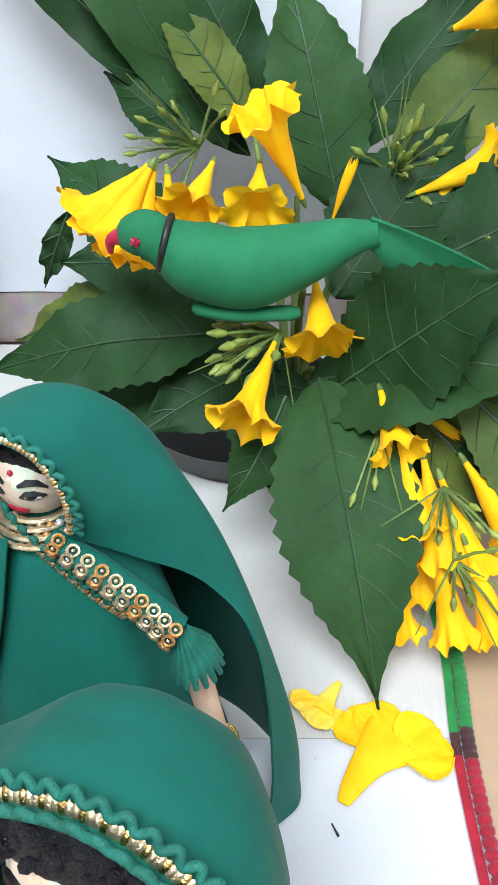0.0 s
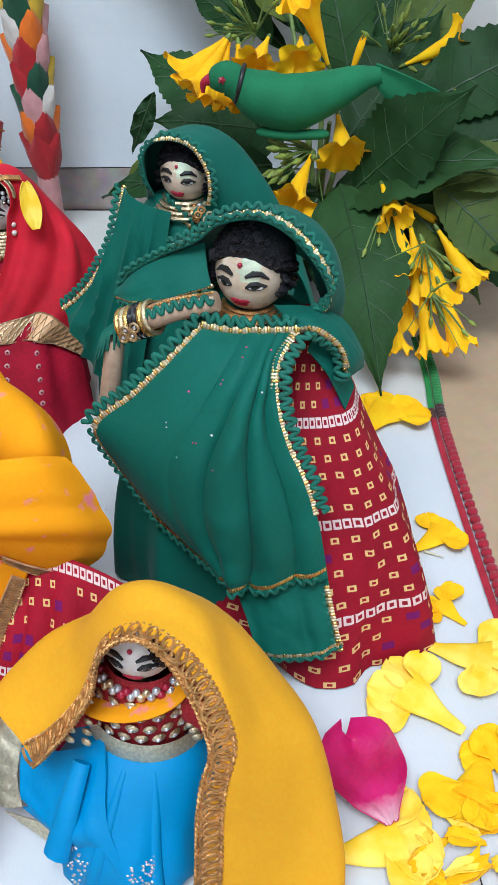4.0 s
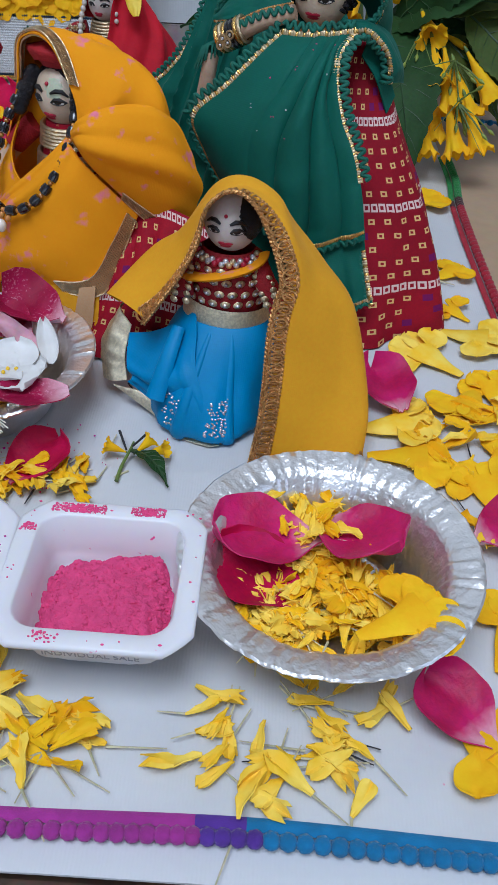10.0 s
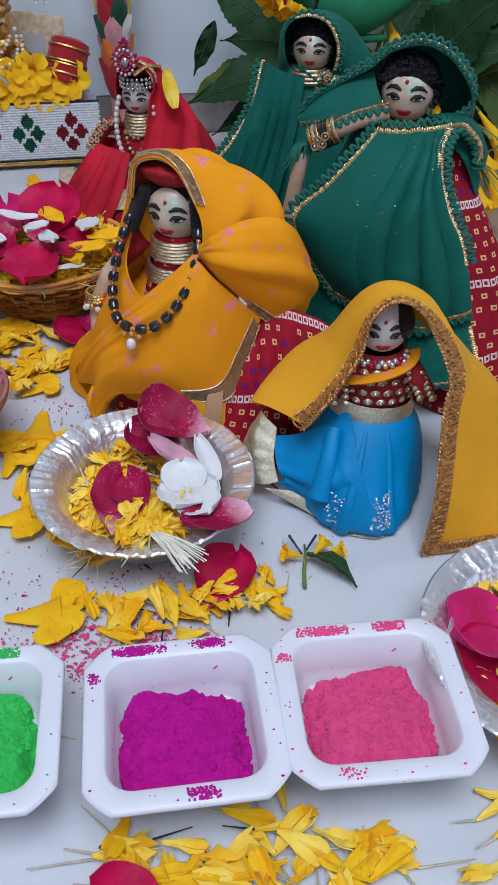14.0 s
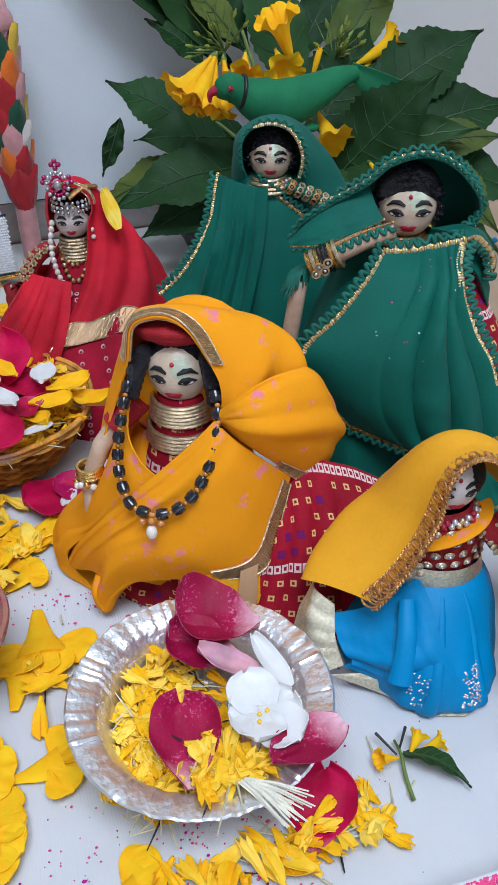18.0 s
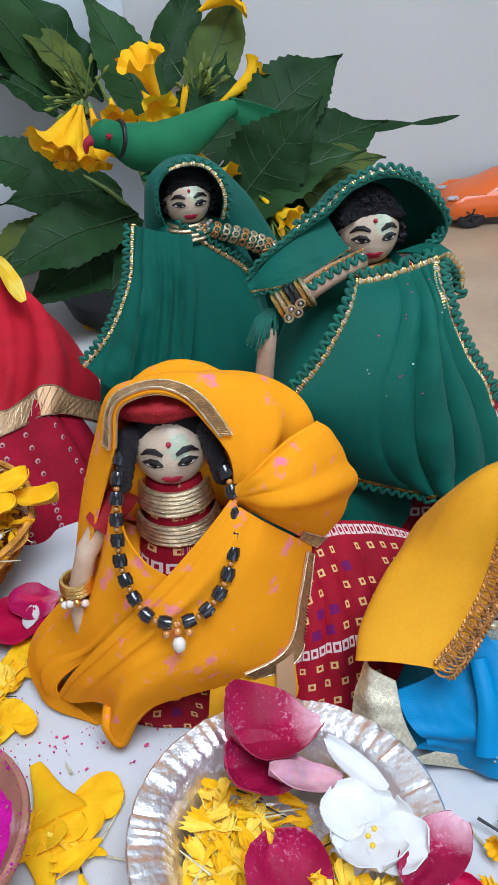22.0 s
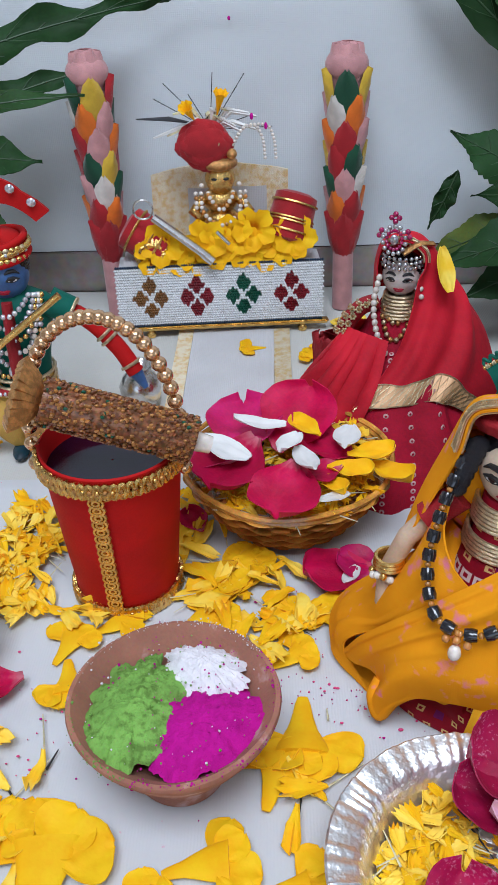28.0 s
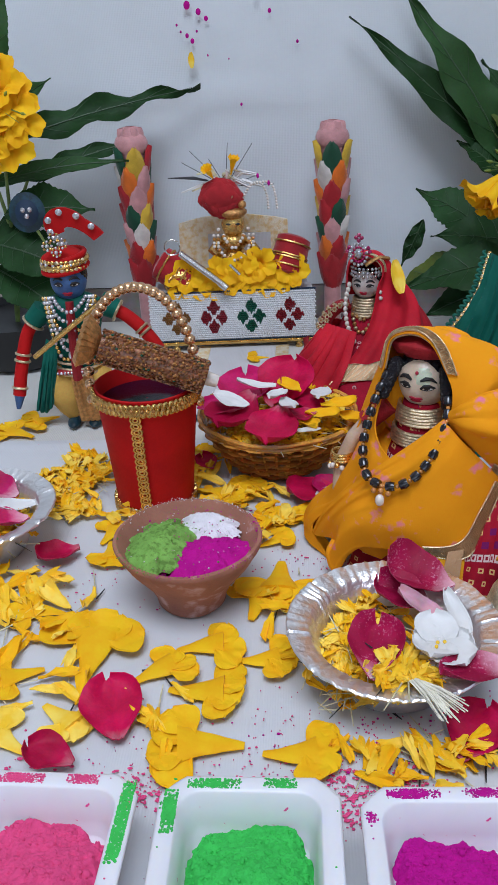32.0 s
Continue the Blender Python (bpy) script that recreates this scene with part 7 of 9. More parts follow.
# ---- clay bowl of powders ----
bowl = thing("clay_bowl", pose(-0.2445, -0.0120, 0.0010), "terracotta bowl of green, white and magenta powder", "bowl")
G = Geo()
G.lathe([(0.0005, 0.001), (0.0150, 0.0), (0.0165, 0.0012), (0.0170, 0.005), (0.0200, 0.012), (0.0290, 0.024), (0.0342, 0.033), (0.0349, 0.0350), (0.0345, 0.0362), (0.0330, 0.0364), (0.0312, 0.0340), (0.0250, 0.026), (0.0150, 0.016), (0.0005, 0.013)], clay, 64,
        wobble=lambda a, j, r, z: V(0.0004 * math.cos(3 * a) * r / 0.03, 0.0004 * math.sin(2 * a), 0.0003 * math.sin(2 * a + j)))
G.obj("vessel", bowl)


def powder_mound(name, cx, cy, R, ry, h, m, seed, z0, turn=0.0):
    G = Geo()
    n, k = 110, 34
    P = np.zeros((n, k, 3))
    for i in range(n):
        a = 2 * math.pi * i / n
        for j in range(k):
            t = j / (k - 1)
            rr = t * (1 + 0.26 * fbm(2 * math.cos(a) + seed, 2 * math.sin(a)) + 0.14 * noise.noise((9 * math.cos(a), 9 * math.sin(a), seed)))
            x, y = R * rr * math.cos(a), ry * rr * math.sin(a)
            x, y = x * math.cos(turn) - y * math.sin(turn), x * math.sin(turn) + y * math.cos(turn)
            X, Y = cx + x, cy + y
            rim = math.hypot(X, Y)
            if rim > 0.0305:
                X, Y = X * 0.0305 / rim, Y * 0.0305 / rim
            P[i, j] = (X, Y, z0 + h * (1 - t ** 2.2) + 0.0012 * fbm(X * 150 + seed, Y * 150) * (1 - 0.4 * t) + 0.0006 * noise.noise((X * 420, Y * 420, seed)) + 0.0006 * noise.noise((X * 1100, Y * 1100, seed)))
    G.grid(P, m, close_u=True)
    G.obj(name, bowl, label=name.replace("_", " "))


G = Geo()
rb = random.Random(6)
for k in range(500):
    a, r = rb.uniform(0, 6.283), 0.0338 + rb.gauss(0, 0.0010)
    w = 0.00008 + abs(rb.gauss(0, 0.00016))
    G.ell((r * math.cos(a), r * math.sin(a), 0.0363), (w, w, 0.0003), white_powder if 0.6 < a < 3.0 else (leaf_green_powder if 2.6 < a < 4.4 else purple_powder), 6, 4)
for k in range(260):
    a, r = rb.uniform(0, 6.283), 0.029 * math.sqrt(rb.random())
    w = 0.0001 + abs(rb.gauss(0, 0.00022))
    G.ell((r * math.cos(a), r * math.sin(a), 0.0372 - 0.0022 * (r / 0.029) ** 2), (w, w, w * 0.8), rb.choice((purple_powder, leaf_green_powder, leaf_green_powder, purple_powder, white_powder)), 6, 4)
G.obj("loose_powder", bowl, label="specks of loose powder on the bowl", kind="stuff")
powder_mound("magenta_powder", 0.010, -0.008, 0.022, 0.018, 0.0060, purple_powder, 1, 0.0290, 0.5)
powder_mound("leaf_green_powder", -0.013, -0.002, 0.016, 0.024, 0.0072, leaf_green_powder, 2, 0.0308, -0.3)
powder_mound("white_powder", 0.009, 0.015, 0.016, 0.012, 0.0062, white_powder, 3, 0.0310, -0.6)

# ---- bucket with a bead handle ----
BX, BY = -0.2755, 0.0830
bucket = thing("bucket", pose(BX, BY, 0.0010, 0, 0, -4) @ Matrix.Diagonal((1.06, 1.06, 1.0, 1)), "small red cloth-covered bucket trimmed with gold lace", "bucket")
G = Geo()
G.lathe([(0.0005, 0.0005), (0.0200, 0.0), (0.0206, 0.002), (0.0266, 0.073), (0.0270, 0.0750), (0.0262, 0.0755), (0.0256, 0.073), (0.0240, 0.050), (0.0005, 0.050)], red_bucket_cloth, 56)
G.obj("pail", bucket)
G = Geo()
G.lathe([(0.0005, 0.0655), (0.0120, 0.0655), (0.0249, 0.0657)], dark_liquid, 40)
G.obj("coloured_water", bucket, label="dark purple liquid inside the bucket")
a = np.linspace(0, 2 * math.pi, 49)
for z, r in ((0.0705, 0.0271), (0.003, 0.0213)):
    G = Geo()
    for ph in (0, math.pi):
        s = np.linspace(0, 2 * math.pi, 400)
        G.tube(np.stack([(r + 0.0006) * np.cos(s), (r + 0.0006) * np.sin(s), z + 0.0030 * np.sin(30 * s + ph)], 1), 0.0012, gold, 6, cap=False)
    beads(G, np.stack([(r + 0.0010) * np.cos(a), (r + 0.0010) * np.sin(a), np.full(49, z)], 1), 0.0011, [gold, copper_gold], 2.4)
    G.obj("lace_band", bucket, label="gold braided lace")
G = Geo()
for i in range(18):
    z = 0.006 + i * 0.0037
    r = 0.0206 + (0.0266 - 0.0206) * z / 0.073 + 0.0012
    s = np.linspace(0, 2 * math.pi, 13)
    for d, rr in ((0, 0.0027), (0, 0.0013)):
        G.tube(np.stack([0.000 + rr * np.cos(s), -r + 0 * s, z + 0.8 * rr * np.sin(s)], 1), 0.0007, gold, 5, cap=False)
G.obj("lace_strip", bucket, label="gold braid running down the front")
handle = thing("handle", pose(0, 0, 0), "arched handle strung with gold beads", "")
handle.parent = bucket
bead_me = None
for i in range(31):
    t = math.pi * i / 30
    x, z = -0.0285 * math.cos(t) * (1 + 0.08 * math.sin(t)), 0.066 + 0.064 * math.sin(t) ** 0.85
    if bead_me is None:
        G = Geo()
        G.ell((0, 0, 0), 0.0029, copper_bead, 14, 10)
        first = G.obj("bead", handle, pose(x, -0.004, z))
        bead_me = first.data
    else:
        ob = new("bead", bead_me)
        ob.parent, ob.matrix_basis = handle, pose(x, -0.004, z)

# ---- beaded squirt tube lying on the bucket ----
syr = thing("water_squirter", pose(0, 0, 0), "brown bead-covered water squirter resting across the bucket", "toy")
G = Geo()
A, B = V(-0.2945, 0.066, 0.1040), V(-0.241, 0.070, 0.0835)
path = np.array([A + (B - A) * t for t in np.linspace(0, 1, 24)])
G.tube(path, 0.0087, rust_bead, 16)
r2 = random.Random(3)
axis = unit(B - A)
s1 = unit(np.cross(axis, V(0, 0, 1)))
s2 = np.cross(s1, axis)
for k in range(1300):
    a, t = r2.uniform(0, 6.283), r2.random()
    G.ell(A + (B - A) * t + (s1 * math.cos(a) + s2 * math.sin(a)) * 0.0089, (0.0010, 0.0009, 0.0007), rust_bead if r2.random() < 0.6 else copper_gold if r2.random() < 0.6 else amber_bead if r2.random() < 0.8 else bead_green, 5, 4)
G.obj("barrel", syr, label="brown glass bead crust")
G = Geo()
G.tube([B, B + axis * 0.007], [0.0040, 0.0034], pearl, 12)
G.obj("nozzle", syr, label="pale plastic nozzle")
G = Geo()
for i in range(24):
    a = i / 24 * 6.283
    G.tube([A, A - axis * 0.004 + (s1 * math.cos(a) + s2 * math.sin(a)) * 0.008, A - axis * 0.010 + (s1 * math.cos(a) + s2 * math.sin(a)) * 0.013], [0.002, 0.0022, 0.0022], copper_gold, 5)
G.obj("plunger_frill", syr, label="pleated copper frill")

# ---- wicker basket ----
BK = (-0.2045, 0.1300)
basket = thing("wicker_basket", pose(BK[0], BK[1], 0.0012), "round woven bamboo basket filled with petals", "basket")
prof = lambda t: (0.0262 + 0.0212 * t ** 0.8, 0.002 + 0.030 * t)
for k in range(8):
    G = Geo()
    r, z = prof((k + 0.5) / 8)
    s = np.linspace(0, 2 * math.pi, 145)
    w = 0.0009 * np.sin(18 * s + (k % 2) * math.pi)
    G.tube(np.stack([(r + w) * np.cos(s), (r + w) * np.sin(s), np.full(145, z)], 1), 0.0024, bamboo if k % 2 else bamboo_dark, 6, 0.35, cap=False)
    G.obj("weaver", basket)
for i in range(36):
    G = Geo()
    a = 2 * math.pi * i / 36
    G.tube([((prof(t)[0]) * math.cos(a), (prof(t)[0]) * math.sin(a), prof(t)[1]) for t in np.linspace(0, 1, 8)], 0.0010, bamboo if i % 3 else bamboo_dark, 5)
    G.obj("stake", basket)
G = Geo()
G.lathe([(0.0005, 0.0), (0.0262, 0.0), (0.0272, 0.0015), (0.0267, 0.003), (0.0005, 0.003)], bamboo_dark, 40)
G.obj("base", basket)
for k, (r, z) in enumerate(((0.0474, 0.0318), (0.0484, 0.0345))):
    G = Geo()
    s = np.linspace(0, 2 * math.pi, 73)
    G.tube(np.stack([r * np.cos(s), r * np.sin(s), z + 0.0006 * np.sin(5 * s + k)], 1), 0.0013, bamboo, 6, cap=False)
    G.obj("rim", basket)
petal_heap("basket_petals", [(BK[0] + dx, BK[1] + dy, 0.0055, h) for dx, dy, h in ((0.0, -0.031, 0.004), (0.015, -0.028, 0.005), (-0.016, -0.028, 0.004), (0.027, -0.016, 0.006), (0.031, 0.0, 0.006), (0.026, 0.014, 0.008), (-0.028, -0.014, 0.004), (0.016, -0.012, 0.010), (0.016, 0.008, 0.012), (0.0, 0.0, 0.010), (-0.014, 0.010, 0.008), (0.004, 0.022, 0.008))],
           520, yellow_petal, 21, "yellow marigold petals filling the basket", (0.007, 0.012), 0.0295, 0.004, 0.45)
for x, y, z, turn, size, m, rx, w in ((-0.205, 0.0915, 0.0480, 160, 0.029, rose_red_mat, -20, 1.10), (-0.2275, 0.1110, 0.0470, 141, 0.034, rose_red_mat, -16, 1.0), (-0.224, 0.138, 0.0500, 4, 0.038, rose_petal_mat, 2, 0.95),
                                      (-0.200, 0.138, 0.0540, -30, 0.036, rose_red_mat, 24, 1.05), (-0.190, 0.103, 0.0490, 120, 0.020, rose_red_mat, 0, 0.9), (-0.236, 0.122, 0.0455, 60, 0.032, rose_petal_mat, -8, 0.9), (-0.186, 0.122, 0.0480, 60, 0.026, rose_red_mat, 4, 0.9)):
    loose_petal(x, y, turn, size, m, "bright magenta rose petal with a pale base in the basket" if m is rose_petal_mat else "broad red rose petal lying in the basket", z - 0.0045, rx * 1.25, w, True, 0.28)
for x, y, z, turn, size, w in ((-0.217, 0.130, 0.0560, 90, 0.024, 0.38), (-0.204, 0.111, 0.0580, 155, 0.021, 0.45), (-0.197, 0.100, 0.0560, 195, 0.025, 0.40), (-0.178, 0.122, 0.0535, 170, 0.024, 0.52), (-0.232, 0.1135, 0.0530, 60, 0.024, 0.58), (-0.186, 0.086, 0.0470, 120, 0.016, 0.36)):
    loose_petal(x, y, turn, size, white_petal, "narrow white petal in the basket", z - 0.0035, 6, w, False, 0.3, "white_petal")
for x, y, z, turn, size in ((-0.168, 0.115, 0.0490, -80, 0.021), (-0.186, 0.095, 0.0470, 215, 0.016), (-0.196, 0.126, 0.0560, 40, 0.018), (-0.160, 0.108, 0.0430, 230, 0.022), (-0.178, 0.104, 0.0480, 260, 0.020)):
    loose_petal(x, y, turn, size, yellow_petal, "crumpled yellow petal lying over the basket's edge", z - 0.004, -4, 0.62, False, 0.5, "yellow_petal")

# ---- swing seat with idol ----
seat = thing("beaded_seat", pose(-0.243, 0.352, 0.0, 0, 0, 4), "miniature seat with a white beaded front of coloured diamonds", "seat")
G = Geo()
G.box((-0.003, 0.002, 0.0295), (0.136, 0.036, 0.040), white_runner, bevel=0.004)
G.obj("cushion_base", seat)
G = Geo()
nx, nz = 86, 24
octa = [(1, 0, 0), (-1, 0, 0), (0, 1, 0), (0, -1, 0), (0, 0, 1), (0, 0, -1)]
of = [(0, 2, 4), (2, 1, 4), (1, 3, 4), (3, 0, 4), (2, 0, 5), (1, 2, 5), (3, 1, 5), (0, 3, 5)]
motifs = [(-0.050, bead_brown), (-0.019, bead_red), (0.012, bead_green), (0.044, bead_red)]
for i in range(nx):
    for j in range(nz):
        x, z = -0.072 + 0.138 * (i + 0.5 * (j % 2)) / nx, 0.0085 + 0.042 * j / (nz - 1)
        m = bead_white
        for c, col in motifs:
            du, dv = x - c, z - 0.029
            for ox, oz in ((0.0068, 0), (-0.0068, 0), (0, 0.0085), (0, -0.0085)):
                if abs(du - ox) / 0.0054 + abs(dv - oz) / 0.0068 < 1.0:
                    m = col
        if j in (0, nz - 1):
            m = bead_blue
        bulge = 0.0022 * math.sin(math.pi * j / (nz - 1)) - 0.001
        G.add([(x + 0.00125 * o[0], -0.0185 - bulge + 0.00085 * o[1], z + 0.00130 * o[2]) for o in octa], of, m)
G.obj("bead_panel", seat, label="woven panel of white beads with red and green diamonds", kind="stuff")
G = Geo()
G.box((0, -0.0165, 0.0065), (0.140, 0.006, 0.003), gold, bevel=0.001)
G.obj("rail", seat)
for x in (-0.052, 0.052):
    for y in (-0.016, 0.016):
        G = Geo()
        G.lathe([(0.0005, 0), (0.0030, 0), (0.0034, 0.0015), (0.0018, 0.004), (0.0030, 0.007), (0.0005, 0.0095)], gold, 14)
        G.obj("leg", seat, pose(x, y, 0.0))
G = Geo()
P = np.array([[(x, 0.022 + 0.004 * (z - 0.05) / 0.05 + 0.001 * math.sin(x * 200), z + (0.006 * (1 - (x / 0.046) ** 2) if z > 0.09 else 0)) for z in np.linspace(0.045, 0.098, 12)] for x in np.linspace(-0.046, 0.046, 20)])
G.sheet(P, cream_lace, 0.003, pick=lambda u, v: white_runner if 0.2 < u < 0.8 and v < 0.75 else None)
G.obj("backrest", seat, label="cream lace backrest")
for s in (-1, 1):
    G = Geo()
    ax = V(0.3 * s, 0.35, 0.9) if s > 0 else V(-0.8, 0.2, 0.5)
    c = V(0.050 * s - 0.004 * (s > 0), 0.0, 0.064 if s < 0 else 0.074)
    ax = unit(ax)
    G.tube([c - ax * 0.016, c - ax * 0.014, c, c + ax * 0.014, c + ax * 0.016], [0.009, 0.0140, 0.0148, 0.0140, 0.009], felt["red"], 24)
    for d in (-0.009, -0.003, -0.001, 0.009):
        e1 = unit(np.cross(ax, V(0, 1, 0)))
        e2 = np.cross(ax, e1)
        s_ = np.linspace(0, 2 * math.pi, 25)
        G.tube(c + ax * d + 0.0149 * (np.outer(np.cos(s_), e1) + np.outer(np.sin(s_), e2)), 0.0009, gold, 5, cap=False)
    G.obj("bolster", None, seat.matrix_basis, "red bolster cushion with gold bands on the beaded seat", "cushion", "bolsters")
G = Geo()
for i in range(22):
    a = i / 22 * 6.283
    c = V(-0.0475, -0.012, 0.058)
    G.tube([c, c + V(0.008 * math.cos(a), -0.003, 0.007 * math.sin(a)), c + V(0.011 * math.cos(a), -0.001, 0.010 * math.sin(a))], [0.0012, 0.0018, 0.0014], gold, 5)
G.obj("gold_rosette", None, seat.matrix_basis, "pleated gold rosette on the end of a bolster", "ornament")

# idol: one plain shape
G = Geo()
G.ell((0, 0.006, 0.066), (0.012, 0.010, 0.014), gold, 18, 12)
G.ell((0, 0.003, 0.084), (0.0105, 0.008, 0.008), gold, 18, 10)
G.ell((0, 0.0, 0.0975), (0.0085, 0.0085, 0.0092), gold, 18, 12)
G.ell((0, -0.001, 0.1065), (0.0105, 0.010, 0.0045), copper_gold, 16, 8)
for s in (-1, 1):
    G.dab((0.0034 * s, -0.0082, 0.099), (0.3 * s, -1, 0), 0.0034, 0.0016, paint_black, 0.0005)
    G.ell((0.0105 * s, -0.002, 0.094), 0.0016, pearl, 8, 5)
    G.tube([(0.010 * s, 0, 0.086), (0.016 * s, -0.004, 0.079), (0.011 * s, -0.010, 0.077)], 0.003, gold, 8)
for w, z in ((0.007, 0.085), (0.011, 0.076), (0.014, 0.068)):
    beads(G, smooth_path([(-w, -0.004, 0.090), (-w * 0.9, -0.009, z + 0.004), (0, -0.011, z - 0.003), (w * 0.9, -0.009, z + 0.004), (w, -0.004, 0.090)], 30), 0.0013, [pearl, amber_bead, pearl], 2.0)
G.ell((-0.008, -0.001, 0.1185), (0.0145, 0.0100, 0.0125), felt["red"], 24, 14)
# red rose turban with feathers, bristles and a bead spray
r3 = random.Random(5)
for i in range(26):
    a, t = i * 2.4, i / 26
    c = V(-0.008, 0.0, 0.1175)
    d = V(math.cos(a) * (1 - 0.5 * t), -0.5 - 0.5 * t, math.sin(a) * (1 - 0.5 * t))
    G.ell(c + unit(d) * V(0.0112, 0.0080, 0.0100), (0.0070, 0.0026, 0.0058), felt["red"], 10, 6, Matrix.Rotation(a, 3, "Y"))
for i in range(5):
    G.tube([(-0.013 + i * 0.003, -0.0085, 0.1165), (-0.0115 + i * 0.003, -0.0092, 0.1195)], 0.0005, pale_gold, 5)
G.ell((0.007, -0.006, 0.1125), 0.0030, copper_gold, 12, 8)
for i in range(15):
    a = r3.uniform(-1.5, 1.5)
    l = r3.uniform(0.012, 0.026)
    p0 = V(-0.004, 0.003, 0.122)
    G.tube([p0, p0 + V(math.sin(a) * l * 0.6, -0.002, l * 0.5 * math.cos(a) + 0.004), p0 + V(math.sin(a) * l * 1.3, -0.003, l * 0.7 * math.cos(a) - 0.002)], [0.0008, 0.0016, 0.0006], white_petal if i % 3 else straw, 5)
for i in range(8):
    a = r3.uniform(-1.7, 1.6)
    p0 = V(-0.004, 0.003, 0.124)
    G.tube([p0, p0 + V(math.sin(a), -0.05, math.cos(a)) * r3.uniform(0.02, 0.036)], 0.00022, seed_black, 4)
G.tube([(-0.010, 0.004, 0.127), (-0.026, 0.002, 0.131), (-0.044, 0.0, 0.132)], [0.001, 0.0042, 0.001], seed_black, 8, 0.25)
for k2, x in enumerate((0.0245, 0.0305)):
    beads(G, smooth_path([(0.008, -0.004, 0.117), (0.014, -0.004, 0.126), (x - 0.004, -0.004, 0.127), (x, -0.004, 0.119), (x + 0.001, -0.004, 0.109)], 30), 0.0010, [pearl], 2.1)
for p, d in (((0.0, -0.002, 0.133), (0.2, -0.3, 1)), ((-0.012, -0.002, 0.130), (-0.3, -0.5, 0.6)),):
    trumpet(G, p, d, 0.015, 0.0040, yellow_petal, 1.0, 0.7, green=False)
for p in ((0.0185, -0.004, 0.132), (0.026, -0.006, 0.127)):
    G.dab(p, (0, -1, 0.2), 0.002, 0.004, purple_powder, 0.0006)
G.v = [(x * 1.14, y * 1.14, 0.055 + (z - 0.055) * 1.10) for x, y, z in G.v]
G.obj("idol", None, seat.matrix_basis, "small brass idol with a red rose turban, beads and bristles", "figurine")
G = Geo()
G.tube([(-0.044, -0.016, 0.083), (-0.010, -0.024, 0.058)], 0.0029, silver, 14)
G.tube([(-0.013, -0.023, 0.060), (-0.007, -0.025, 0.055)], [0.0031, 0.0032], silver, 14)
G.tube([(-0.004, -0.022, 0.074), (0.004, -0.024, 0.066)], 0.0012, silver, 10)
s = np.linspace(0, 2 * math.pi, 25)
G.tube(np.stack([-0.050 + 0.0062 * np.cos(s), np.full(25, -0.015), 0.088 + 0.0062 * np.sin(s)], 1), 0.0007, silver, 6, cap=False)
G.obj("metal_squirter", None, seat.matrix_basis, "slim silver metal squirter with a ring handle", "toy")
for i, (x, z, tn) in enumerate(((-0.046, 0.050, 20), (-0.032, 0.049, -10), (-0.018, 0.049, 30), (-0.004, 0.053, 0), (0.008, 0.060, -20), (0.014, 0.052, 25), (0.026, 0.050, 10), (0.040, 0.054, -25), (0.020, 0.064, 10), (-0.010, 0.058, -25), (-0.040, 0.056, 0), (0.047, 0.058, 10))):
    G = Geo()
    trumpet(G, (0, 0.008, 0), (0.05 * math.sin(tn), -1, 0.25), 0.015, 0.0078, yellow_petal, i * 1.3, 1.1)
    G.obj("yellow_flower", None, seat.matrix_basis @ pose(x, -0.011, z + 0.005, 0, tn * 1.2, 0), "yellow bell flower laid along the beaded seat", "flower", "flowers on the seat")

runner = thing("runner", pose(0, 0, 0), "white cloth runner with cream lace borders before the seat", "cloth")
for name, x0, x1, m in (("centre_panel", -0.265, -0.210, white_runner), ("lace_border", -0.275, -0.2652, cream_lace), ("lace_border", -0.2098, -0.199, cream_lace)):
    G = Geo()
    P = np.array([[(x, y, 0.0016 + 0.0005 * fbm(x * 30, y * 30)) for y in np.linspace(0.195, 0.338, 30)] for x in np.linspace(x0, x1, 14)])
    G.sheet(P, m, 0.001)
    G.obj(name, runner, label="cream lace border" if m is cream_lace else "")
G = Geo()
s = np.linspace(-0.275, -0.199, 80)
G.tube(np.stack([s, 0.194 + 0.0012 * np.sin(s * 900), np.full(80, 0.0018)], 1), 0.0016, feather_teal, 6)
beads(G, np.stack([s, np.full(80, 0.1915), np.full(80, 0.0022)], 1), 0.0014, [gold, feather_teal], 2.6)
G.obj("teal_braid", None, None, "teal and gold braid along the runner's end", "braid")

# ---- felt-petal posts ----


